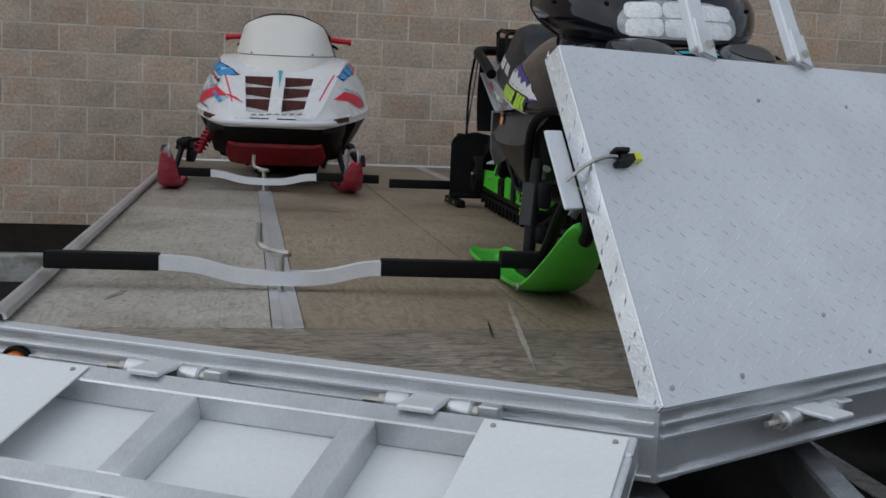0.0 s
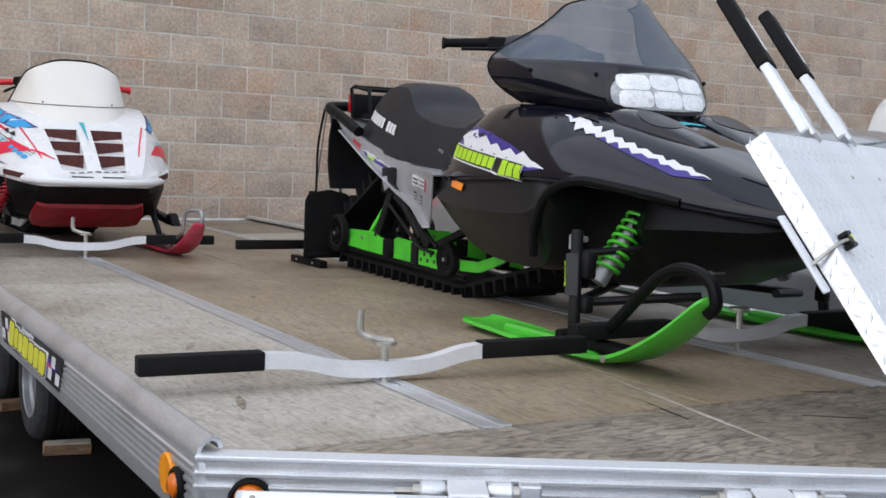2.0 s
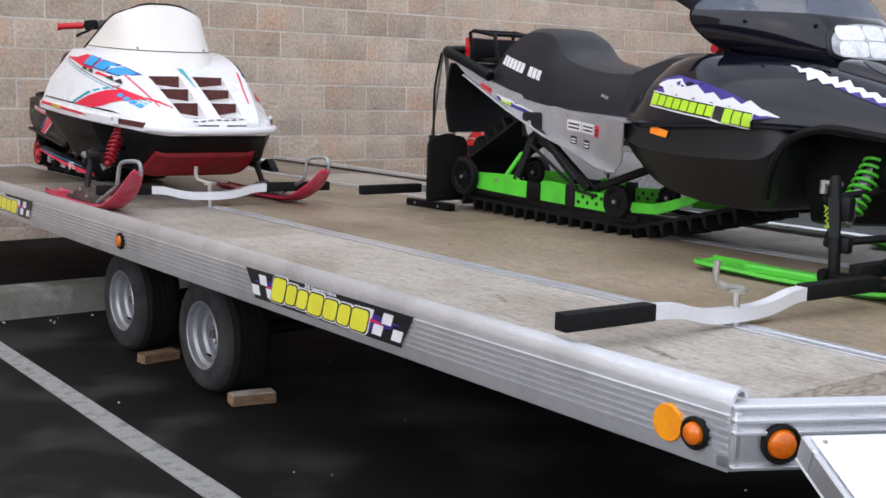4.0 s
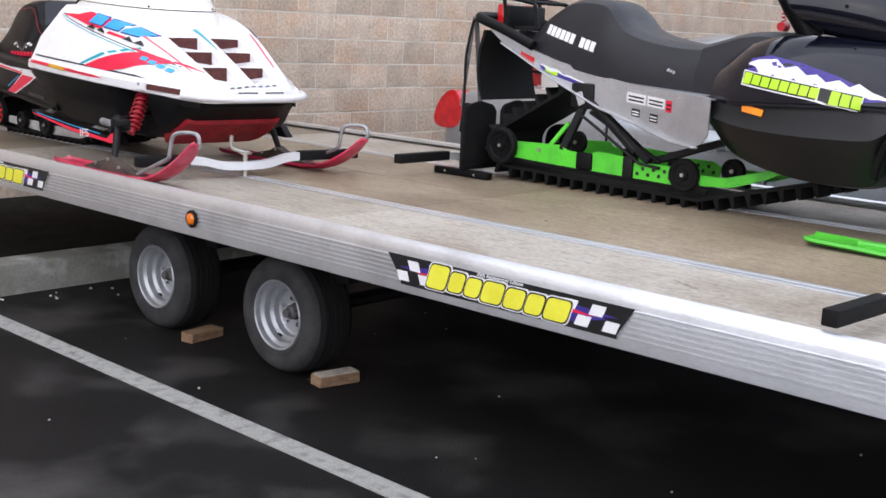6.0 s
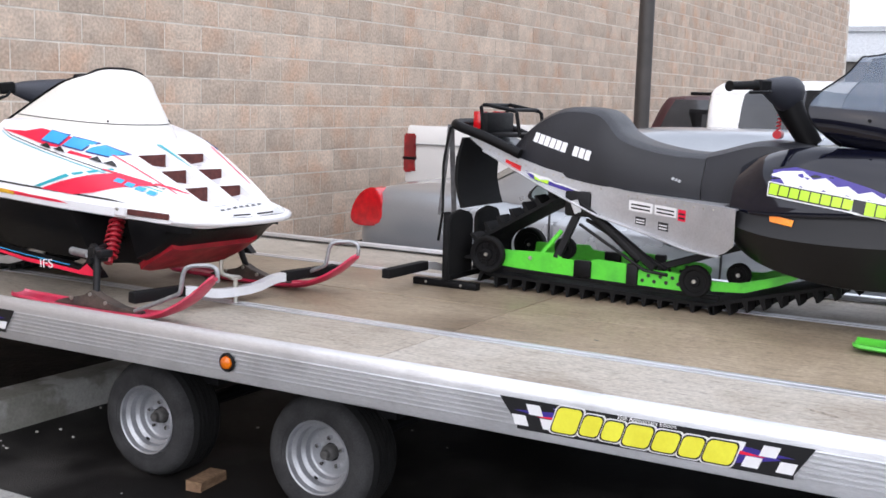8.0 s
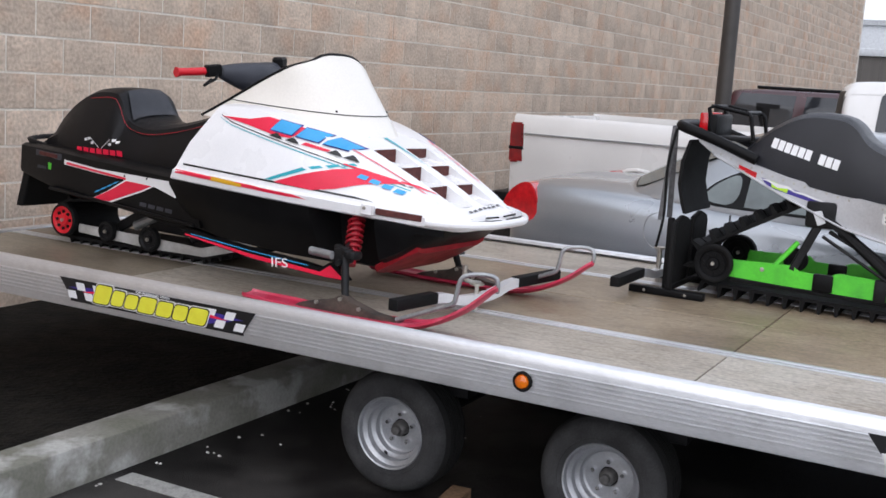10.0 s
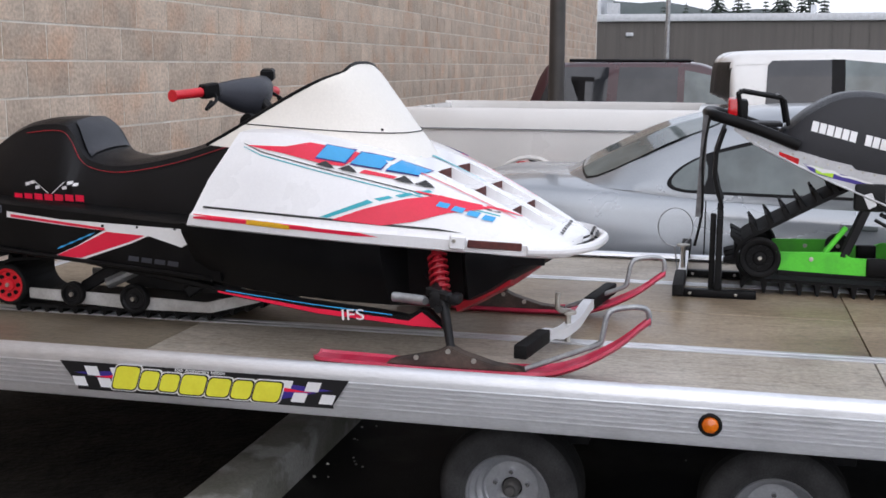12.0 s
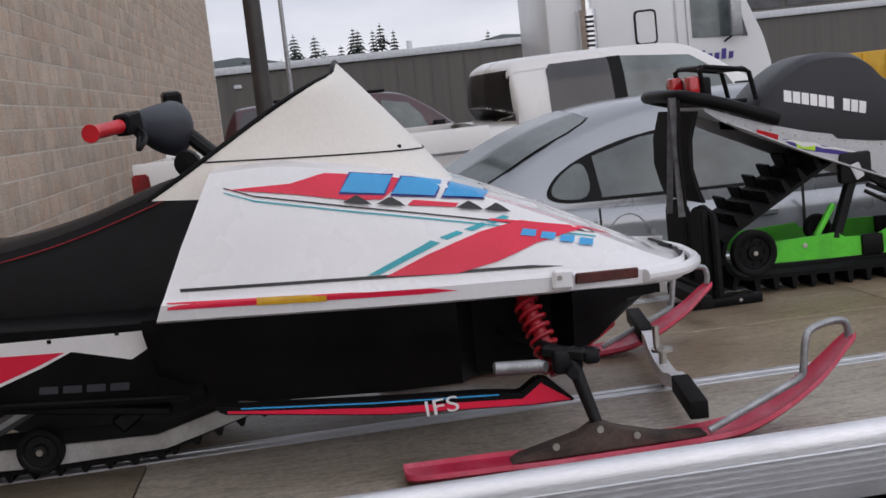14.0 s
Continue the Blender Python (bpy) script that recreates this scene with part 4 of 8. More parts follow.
for y in (0.006, 0.36, RH - 0.056):
    part("frame_bar", tilt(box(0.002, RW - 0.03, y, y + 0.044, 0.0055, 0.049)), ALU, raised, "square aluminium frame bar", smooth=False)
for x in (0.45, 0.92, RW - 0.05):
    part("frame_bar", tilt(box(x, x + 0.044, 0.052, RH - 0.058, 0.0055, 0.048)), ALU, raised, "square aluminium frame bar", smooth=False)
bm = bmesh.new()
for i in range(46):
    for j in range(24):
        a, b = 0.024 + i * 0.0312, 0.018 + j * 0.0312 + (0.0156 if i % 2 else 0)
        if a < RW - 0.02 and b < RH - 0.015 and not (a > RW - 0.05 and b > RH - 0.05):
            q = 0.62 if (i + j) % 2 else -0.62
            tread_mark(bm, (a, b, 0.0), (math.cos(q), math.sin(q), 0), (-math.sin(q), math.cos(q), 0), (0, 0, -0.6), 0.0105, 0.0022)
tagged(part("tread", tilt(bm), ALU_SHEET, raised, smooth=False), kind="stuff")
for a, b in ((0.03, 0.03), (0.215, 0.028), (0.515, 0.119), (0.575, 0.640), (0.918, 0.635), (1.26, 0.64), (0.62, 0.03), (1.02, 0.03)):
    part("screw", tilt(lathe([(0.0, 0.0), (0.0045, 0.001), (0.0055, 0.004)], 8, Matrix.Translation((a, b, -0.004)) @ Matrix.Rotation(radians(-90), 4, "Y"))), STEEL, raised)
# latch hook with its strap end
part("latch_plate", tilt(box(-0.05, -0.0045, 0.41, 0.585, FL + 0.002, FL + 0.010, 0.004)), ALU_WHITE, raised, "rounded aluminium latch plate")
lk = part("latch", tilt(tube(curve([(-0.03, 0.47, 0.056), (-0.01, 0.478, 0.01), (0.02, 0.48, -0.012), (0.05, 0.48, -0.014)], 5), 0.004, 8)), STEEL, raised, "bent wire latch hook")
part("latch_body", tilt(merge(box(0.045, 0.085, 0.462, 0.472, -0.022, -0.0015, 0.002, 1), box(0.045, 0.085, 0.488, 0.498, -0.022, -0.0015, 0.002, 1), box(0.06, 0.10, 0.472, 0.488, -0.016, -0.0015, 0.002, 1))), DARK_STEEL, lk, "dark steel latch body")
part("strap_end", tilt(box(0.095, 0.122, 0.472, 0.492, -0.014, -0.004, 0.003, 1)), YELLOW, lk, "frayed pale yellow strap end")
# two swing-up legs bolted to the raised ramp
for bx, by, bz in ((1.508, 0.074, 1.335), (1.815, 0.223, 1.334)):
    b0 = Vector((bx, by, bz))
    dv = Vector((0.06, 0.86, 0.92)).normalized()
    leg = part("swing_leg", bar(b0 - dv * 0.03, b0 + dv * 0.200, 0.054, 0.026, 0.004, up=(0.45, -0.7, 0.7)), ALU_WHITE, trailer, "flat aluminium leg with a black rubber sleeve")
    part("leg_plate", bar(b0 - dv * 0.04 + Vector((0.008, -0.014, 0)), b0 + dv * 0.07 + Vector((0.008, -0.014, 0)), 0.05, 0.012, 0.003, up=(0.45, -0.7, 0.7)), ALU, leg)
    part("rubber_sleeve", bar(b0 + dv * 0.193, b0 + dv * 0.45, 0.062, 0.036, 0.006, up=(0.45, -0.7, 0.7)), RUBBER, leg, "black rubber sleeve")
    part("bolt", lathe([(0.0, 0.0), (0.010, 0.0), (0.011, 0.006), (0.011, 0.02)], 6, Matrix.Translation(b0 + Vector((0.012, -0.026, 0))) @ Matrix.Rotation(radians(62), 4, "Z")), STEEL, leg)
    part("sleeve_bars", bar(b0 + dv * 0.24 + Vector((0.009, -0.0135, 0.0135)), b0 + dv * 0.36 + Vector((0.009, -0.0135, 0.0135)), 0.014, 0.002, 0, up=(0.45, -0.7, 0.7)), WHITE_DECAL, leg, "white bar marks")

# worn marks on the deck: a long pale scratch and short dark gouges
for k, (p, q, w, m) in enumerate((((1.165, 0.36), (1.045, -0.40), 0.012, PLY_GREY), ((1.06, 0.10), (1.03, -0.10), 0.006, BLACK_DECAL), ((1.30, -0.16), (1.42, -0.24), 0.007, BLACK_DECAL), ((0.84, 1.92), (0.855, 1.945), 0.016, BLACK_DECAL), ((1.50, 0.02), (1.62, -0.03), 0.005, BLACK_DECAL), ((0.30, 0.98), (0.36, 1.10), 0.018, PLY_END), ((0.20, 0.30), (0.24, 0.44), 0.022, PLY_END))):
    d_ = Vector((q[0] - p[0], q[1] - p[1], 0))
    n_ = Vector((-d_.y, d_.x, 0)).normalized() * w / 2
    zt = D + 0.0006 + k * 0.0001
    pts = [Vector((*p, 0)), Vector((*p, 0)) + d_ * 0.3 + n_, Vector((*p, 0)) + d_ * 0.75 + n_ * 0.8, Vector((*q, 0)), Vector((*p, 0)) + d_ * 0.6 - n_, Vector((*p, 0)) + d_ * 0.2 - n_ * 0.7]
    part("scratch", prism([(v.x, v.y) for v in pts], "z", D - 0.001, zt), m, trailer, "worn scratch on the plywood", smooth=False)

# hinges on both nose edges
def hinge(c, e, nrm):
    c, e, nrm = Vector(c), Vector(e), Vector(nrm)
    h = part("hinge", tube([c - e * 0.09, c + e * 0.09], 0.013, 12), STEEL, trailer, "zinc hinge barrel")
    for q in (-1, 1):
        part("hinge_knuckle", tube([c + e * 0.036 * q, c + e * 0.046 * q, c + e * 0.074 * q, c + e * 0.078 * q], [0.017, 0.020, 0.020, 0.016], 14), ALU, h)
    part("hinge_leaf", bar(c - e * 0.033 + nrm * 0.032 + Vector((0, 0, 0.014)), c + e * 0.033 + nrm * 0.032 + Vector((0, 0, 0.014)), 0.085, 0.010, 0.003), ALU_BRIGHT, h)
    part("hinge_block", bar(c + e * 0.088, c + e * 0.125, 0.03, 0.034, 0.003), ALU, h)
    part("hinge_pin", tube([c - e * 0.12, c + e * 0.10], 0.006, 8), STEEL, h)


for s in (0.46, 0.975):
    hinge(Vector((0, 0, D - 0.028)) + EL * s + NL * 0.06, EL, NL)
for s in (0.36, 0.98):
    hinge(Vector((W / 2, -0.64, D - 0.05)) + e2 * s - n2 * 0.045, e2, -n2)

# ---- clamp bars across the ski tracks ----
def clamp_bar(x, y, z0, label, bolt_h=0.035, hook=True, turn=0.0, near=0.60, far=0.60, grip=(0.265, 0.265)):
    t = thing("ski_clamp_bar", label, "clamp", x, y, D, group="ski clamp bars")
    prof = [(-0.60, 0.083), (-0.31, 0.083), (-0.21, 0.077), (-0.13, 0.058), (-0.06, 0.05), (0.06, 0.05), (0.13, 0.058), (0.21, 0.077), (0.30, 0.083), (0.60, 0.083)]
    mids = curve([(u, 0, v + z0) for u, v in prof[1:-1]], 4)
    ring = [(-0.0175, -0.0175), (0.0175, -0.0175), (0.0175, 0.0175), (-0.0175, 0.0175)]
    bm = loft([[(p.x, a, p.z + b) for a, b in ring] for p in mids])
    m = Matrix.Translation((x, y, D)) @ Matrix.Rotation(radians(turn), 4, "Z")
    bm.transform(m)
    part("bar", bm, ALU_BRIGHT, t, "dipped white aluminium square bar", angle=40)
    for s in (-1, 1):
        end = far if s > 0 else near
        g0 = grip[1] if s > 0 else grip[0]
        b2 = box(min(s * g0, s * end), max(s * g0, s * end), -0.021, 0.021, 0.083 + z0 - 0.021, 0.083 + z0 + 0.021, 0.004)
        b2.transform(m)
        part("rubber_sleeve", b2, RUBBER, t, "black rubber sleeve")
    b3 = merge(tube([(0, 0, 0.0), (0, 0, 0.07 + bolt_h + z0)], 0.010, 10), lathe([(0.0, 0), (0.028, 0), (0.028, 0.008), (0.0, 0.008)], 16, Matrix.Translation((0, 0, 0.07 + z0 + bolt_h)) @ Matrix.Rotation(radians(-90), 4, "Y")))
    b3.transform(m)
    part("bolt", b3, STEEL, t, "zinc threaded bolt")
    if hook:
        b4 = tube(curve([(0.02, 0, 0.075 + z0 + bolt_h), (-0.03, 0.01, 0.085 + z0 + bolt_h), (-0.055, 0.02, 0.10 + z0 + bolt_h), (-0.055, 0.02, 0.15 + z0 + bolt_h)], 5), 0.009, 8)
        b4.transform(m)
        part("crank_handle", b4, STEEL, t, "bent brass-coloured crank handle")
    return t


clamp_bar(0.605, 0.465, -0.018, "white dipped clamp bar with black rubber ends on the deck", turn=-3.5, near=0.57, far=0.555, grip=(0.295, 0.25))
clamp_bar(0.605, 3.40, 0.0, "white clamp bar holding down the red skis", bolt_h=0.03, hook=True, near=0.50, far=0.58, turn=-9.0)
clamp_bar(1.775, 0.50, 0.0, "pale clamp bar under the green skis", bolt_h=0.05, hook=False)
clamp_bar(1.80, 3.06, 0.0, "pale clamp bar lying behind the black snowmobile", bolt_h=0.09, hook=False)

# ---- the white snowmobile, parked on the near track, its nose to the trailer's nose ----
MW = Matrix.Translation((0.69, 3.9, 0)) @ Matrix.Rotation(radians(-4.9), 4, "Z") @ Matrix.Translation((0, -3.9, 0))
wsled = thing("snowmobile", "older white and red snowmobile with red skis on the deck", "snowmobile", 0.75, 4.6, D, group="snowmobiles")


def wp(name, bm, material, parent=None, label="", **k):
    bm.transform(MW)
    return part(name, bm, material, parent or wsled, label, **k)


# hood: rows of (y, bottom z, bottom half-width, shoulder z, shoulder half-width, top z)
def hood_half(r):
    y, zb, wb, zs, ws, zt = r
    return [(wb - 0.012, zb), (wb, zb + 0.006), (wb + 0.003, zb + 0.040), (wb - 0.006, zb + 0.046), (wb - 0.010, zb + 0.052),
            (wb * 0.62 + ws * 0.38 + 0.014, zb + (zs - zb) * 0.5), (ws + 0.018, zs - 0.025), (ws, zs - 0.004), (ws * 0.72, zt - (zt - zs) * 0.4), (ws * 0.36, zt - 0.004), (0, zt)]


HOOD = [(3.335, 1.030, 0.12, 1.050, 0.08, 1.056), (3.365, 1.020, 0.215, 1.058, 0.165, 1.066), (3.44, 1.022, 0.275, 1.092, 0.215, 1.097), (3.60, 1.036, 0.345, 1.174, 0.258, 1.179),
        (3.85, 1.056, 0.420, 1.290, 0.308, 1.296), (4.05, 1.070, 0.463, 1.360, 0.336, 1.367), (4.28, 1.088, 0.490, 1.404, 0.356, 1.417), (4.45, 1.100, 0.500, 1.408, 0.362, 1.420)]


def hood_half_rear(r):
    h = hood_half(r)
    k = max(0.0, (r[0] - 4.05) / 0.40)
    return [(u, z, (0.13 - 0.44 * (z - r[1])) * k) for u, z in h]


# two stepped recesses are cut into the hood's top, beside its middle
LY0, LY1, LSTEP = 3.440, 3.815, 0.125
LIN, LOUT0, LOUT1 = 0.032, 0.142, 0.182
hood_bm = body(HOOD, hood_half_rear, 6)
bmesh.ops.recalc_face_normals(hood_bm, faces=hood_bm.faces)
hood_tree = BVHTree.FromBMesh(hood_bm)
slant_n = Vector((LY1 - LY0, LOUT0 - LOUT1, 0)).normalized()
cuts_ = [((0, LY0, 0), (0, 1, 0)), ((0, LY1, 0), (0, 1, 0))]
for s in (-1, 1):
    cuts_ += [((s * LIN, 0, 0), (1, 0, 0)), ((s * LOUT0, LY0, 0), (s * slant_n.x, slant_n.y, 0))]
for co, no in cuts_:
    bmesh.ops.bisect_plane(hood_bm, geom=hood_bm.verts[:] + hood_bm.edges[:] + hood_bm.faces[:], plane_co=co, plane_no=no)
hood_bm.normal_update()
hole = []
for f in hood_bm.faces:
    c = f.calc_center_median()
    if f.normal.z > 0.3 and LY0 < c.y < LY1 and LIN < abs(c.x) < LOUT0 + (LOUT1 - LOUT0) * (c.y - LY0) / (LY1 - LY0):
        hole.append(f)
bmesh.ops.delete(hood_bm, geom=hole, context="FACES")
hood = wp("hood", hood_bm, WHITE_PAINT, label="glossy white hood with red swooshes", angle=24)

# belly pan with a recess round the front suspension
def pan_half(r):
    y, zt, wt, zb, wb = r
    return [(0.0, zb), (wb * 0.7, zb), (wb, zb + 0.02), (wb * 0.45 + wt * 0.55, zb + (zt - zb) * 0.5), (wt, zt - 0.03), (wt, zt), (0.0, zt)]


def pan_ring(r):
    h = pan_half(r)
    return [(u, r[0], z) for u, z in h] + [(-u, r[0], z) for u, z in h[::-1] if u > 1e-6]


PAN = [(3.43, 1.026, 0.245, 1.000, 0.23), (3.52, 1.032, 0.300, 0.950, 0.275), (3.60, 1.040, 0.342, 0.895, 0.305), (3.66, 1.044, 0.362, 0.865, 0.32), (3.70, 1.05, 0.27, 0.84, 0.23), (3.74, 1.05, 0.26, 0.822, 0.22),
       (3.89, 1.06, 0.27, 0.825, 0.24), (3.93, 1.063, 0.412, 0.826, 0.315), (4.10, 1.074, 0.448, 0.832, 0.34), (4.40, 1.098, 0.472, 0.850, 0.36), (4.56, 1.105, 0.475, 0.874, 0.36), (4.62, 1.105, 0.465, 0.90, 0.35)]
pan = wp("belly_pan", loft([pan_ring(r) for r in PAN]), BLACK_PLASTIC, label="matt black belly pan", angle=30)
# red skid plate on the belly's front
skid = wp("skid_plate", body([(3.545, 0.925, 0.235), (3.60, 0.893, 0.250), (3.66, 0.858, 0.255), (3.725, 0.824, 0.245)], lambda r: [(0.0, r[1] - 0.012), (r[2] * 0.8, r[1] - 0.011), (r[2], r[1]), (r[2] + 0.008, r[1] + 0.026), (r[2] - 0.02, r[1] + 0.032), (0.0, r[1] + 0.025)], 4), SHADED_RED, label="red skid plate")

# front bumper: a white loop with dark slots
bump = wp("front_bumper", tube(curve([(-0.306, 3.474, 1.050), (-0.245, 3.375, 1.046), (-0.13, 3.312, 1.044), (0.0, 3.300, 1.044), (0.13, 3.312, 1.044), (0.245, 3.375, 1.046), (0.306, 3.474, 1.050)], 5), 0.016, 10), WHITE_PAINT, label="white tubular front bumper")
for s in (-1, 1):
    for dy, z in ((0.0, 1.055), (0.014, 1.066)):
        wp("bumper_slot", bar((s * 0.02, 3.320 + dy, z), (s * 0.185, 3.343 + dy, z), 0.010, 0.006, 0.002), BLACK_PLASTIC, bump)
    wp("side_marker", bar((s * 0.302, 3.492, 1.060), (s * 0.374, 3.648, 1.074), 0.010, 0.024, 0.002), DARK_RED, bump, "dark red side marker")
    wp("bumper_bracket", bar((s * 0.372, 3.655, 1.074), (s * 0.389, 3.705, 1.08), 0.016, 0.046, 0.006), WHITE_PAINT, bump)
    wp("bracket_bolt", lathe([(0.0, -0.004), (0.006, -0.004), (0.007, 0.003)], 8, Matrix.Translation((s * 0.392, 3.688, 1.083))), STEEL, bump)

# louvres: three steps down each recess, their risers filled with dark red mesh
def hood_top(u, y):
    return hood_tree.ray_cast(Vector((u, y, 3.0)), Vector((0, 0, -1)))[0].z


for k in range(3):
    ya, yb = LY0 + k * LSTEP, LY0 + (k + 1) * LSTEP
    oa, ob_ = [LOUT0 + (LOUT1 - LOUT0) * (y - LY0) / (LY1 - LY0) for y in (ya, yb)]
    for s in (-1, 1):
        bm = bmesh.new()
        fi, fo, li, lo_, ti, to = [bm.verts.new(p) for p in ((s * LIN, ya, hood_top(s * LIN, ya)), (s * oa, ya, hood_top(s * oa, ya)), (s * LIN, yb, hood_top(s * LIN, ya) + 0.005), (s * ob_, yb, hood_top(s * ob_, yb) * 0.38 + hood_top(s * oa, ya) * 0.62), (s * LIN, yb, hood_top(s * LIN, yb)), (s * ob_, yb, hood_top(s * ob_, yb)))]
        riser = [v.co.copy() for v in (li, lo_, to, ti)]
        for f in ((fi, fo, lo_, li), (fi, li, ti), (fo, to, lo_)):
            bm.faces.new(f)
        lv = wp("louvre", bm, WHITE_PAINT, hood, "white hood step with a dark red mesh riser", smooth=False)
        bm = bmesh.new()
        A = [bm.verts.new(p) for p in riser]
        B = [bm.verts.new(p + Vector((0, 0.004, 0))) for p in riser]
        bm.faces.new(A)
        for q in range(4):
            bm.faces.new((A[q], B[q], B[(q + 1) % 4], A[(q + 1) % 4]))
        wp("mesh", bm, DARK_RED, lv, "dark red mesh", smooth=False)
tree = surface(hood)

# side graphics of the hood
def side(poly, material, name="graphic", lift=0.002, tr=None, par=None, label=""):
    return decal(name, tr or tree, poly, "x", -3.0, 1, material, par or hood, lift=lift, label=label, reach=3.75, slope=0.14, plane=0.31)


def mirror_side(poly, material, name="graphic", lift=0.002):
    """The same on the other flank; the sled stands a little askew, so the outline moves with it."""
    return decal(name, tree, poly, "x", 4.0, -1, material, hood, lift=lift, reach=3.40, slope=0.14, plane=1.07)


upper = [(4.44, 1.368), (4.30, 1.366), (4.22, 1.382), (4.10, 1.362), (4.02, 1.344), (4.07, 1.326), (4.10, 1.306), (4.17, 1.312), (4.30, 1.342)]
lower = [(4.115, 1.132), (4.015, 1.170), (3.885, 1.207), (3.785, 1.222), (3.63, 1.186), (3.755, 1.165), (3.86, 1.134), (3.955, 1.119)]
teal_line = [(4.155, 1.140), (4.128, 1.138), (3.985, 1.192), (4.005, 1.200)]
teal_dashes = [[(y + 0.030, z), (y + 0.012, z - 0.007), (y - 0.028, z + 0.004), (y - 0.014, z + 0.011)] for y, z in ((3.955, 1.204), (3.893, 1.217), (3.838, 1.228))]
side(upper, RED_DECAL, "red_swoosh", 0.0032, label="red swoosh decal")
side(lower, RED_DECAL, "red_swoosh", 0.0032, label="red swoosh decal")
for dash in [teal_line] + teal_dashes:
    side(dash, TEAL_DECAL, "teal_stripe")
    mirror_side(dash, TEAL_DECAL, "teal_stripe")
mirror_side(upper, RED_DECAL, "red_swoosh", 0.0032)
mirror_side(lower, RED_DECAL, "red_swoosh", 0.0032)
# plain blue letter-like bars
for f in (side, mirror_side):
    for y0, z0, h0, h1 in ((4.192, 1.332, 0.042, 0.040), (4.077, 1.315, 0.038, 0.034), (3.962, 1.298, 0.032, 0.016)):
        w, z1 = 0.097, z0 - 0.0145
        for g, m, lift in ((0.0035, PURPLE, 0.0042), (0.0, BLUE_DECAL, 0.0064)):
            f([(y0 + g, z0 - g), (y0 - 0.030 + g, z0 + h0 + g), (y0 - w - 0.026 - g, z1 + h1 + g), (y0 - w - g, z1 - g)], m, "blue_letter_shape", lift)
for k in range(4):
    y = 3.785 - k * 0.047
    z = 1.201 - k * 0.0125
    side([(y, z), (y - 0.034, z - 0.007), (y - 0.026, z - 0.022), (y + 0.010, z - 0.015)], BLUE_DECAL, "blue_letter_shape", 0.005)
# saw-tooth cooling notches under the upper graphic
for y, z in ((4.185, 1.309), (4.110, 1.297), (3.931, 1.268), (3.866, 1.256)):
    side([(y + 0.004, z - 0.002), (y - 0.060, z - 0.014), (y - 0.048, z - 0.002), (y - 0.028, z + 0.012)], BLACK_DECAL, "notch", 0.0066)
side([(4.030, 1.297), (3.925, 1.278), (3.935, 1.270), (4.045, 1.286)], RED_DECAL, "red_patch", 0.003)
for drop, m in ((0.0, BLACK_DECAL), (0.011, TEAL_DECAL)):
    side([(4.446, 1.375 - drop), (4.38, 1.348 - drop), (4.18, 1.301 - drop), (3.60, 1.176 - drop), (3.60, 1.1725 - drop), (4.18, 1.2975 - drop), (4.38, 1.3445 - drop), (4.446, 1.3725 - drop)], m, "pinstripe", 0.002)
side([(3.86, 1.235), (3.60, 1.186), (3.52, 1.158), (3.60, 1.180), (3.86, 1.229)], RED_DECAL, "pinstripe", 0.0024)
for s in (-1, 1):
    sw = [(0.69 + s * u + 0.085 * (y - 3.9), y) for u, y in ((0.218, 3.55), (0.236, 3.64), (0.288, 3.86), (0.296, 3.86), (0.248, 3.66), (0.226, 3.56))]
    decal("red_pinstripe", tree, sw if s > 0 else sw[::-1], "z", 3.0, -1, RED_DECAL, hood, lift=0.003)
# stripe along the lower edge
side([(4.59, 1.134), (4.02, 1.094), (3.96, 1.082), (4.04, 1.084), (4.59, 1.120)], RED_DECAL, "red_stripe", 0.002)
side([(4.40, 1.120), (4.25, 1.109), (4.25, 1.096), (4.40, 1.107)], GOLD, "gold_marker", 0.004)
side([(4.56, 1.162), (3.78, 1.116), (3.70, 1.104), (3.80, 1.110), (4.56, 1.155)], BLACK_DECAL, "hood_seam", 0.002)
# front graphics of the hood: a teal dart and plain marks
decal("teal_dart", tree, [(0.676, 3.925), (0.706, 3.925), (0.697, 3.84), (0.679, 3.68), (0.680, 3.84)], "z", 3.0, -1, TEAL_DECAL, hood, lift=0.003)
for k in range(5):
    decal("mark", tree, [(0.60 + k * 0.04, 3.935 - k * 0.003), (0.628 + k * 0.04, 3.932 - k * 0.003), (0.622 + k * 0.04, 3.912), (0.596 + k * 0.04, 3.914)], "z", 3.0, -1, TEAL_DECAL if k != 2 else BLACK_DECAL, hood, lift=0.003)
for k in range(7):
    decal("letter_shape", tree, [(0.535 + k * 0.038, 3.424), (0.560 + k * 0.038, 3.426), (0.560 + k * 0.038, 3.415), (0.535 + k * 0.038, 3.413)], "z", 3.0, -1, STRAP_GREY, hood, lift=0.003)

# opaque cream windshield: a wrapped shell with a black edge
def shell(s, inset):
    zf = 1.388 + 0.246 * s
    w = (0.285 - 0.075 * s - inset) * (1 - 0.24 * max(0, (s - 0.72) / 0.28) ** 2.2)
    yf = 3.95 + 0.205 * s + inset * (1 - s)
    yb = 4.49 - 0.325 * s
    pts = []
    for k in range(25):
        a = math.pi * (k / 24 - 0.5)
        c, sn = abs(math.cos(a)) ** 0.75, (1 if a > 0 else -1) * abs(math.sin(a)) ** 0.75
        y = yb - (yb - yf) * c
        lift = 0.03 * (1 - s) * (y - 3.95) / 0.5 - (0.035 * abs(sn) ** 3.0 * s ** 3 if s > 0 else 0.0)
        pts.append((w * sn, y, zf + lift))
    return pts


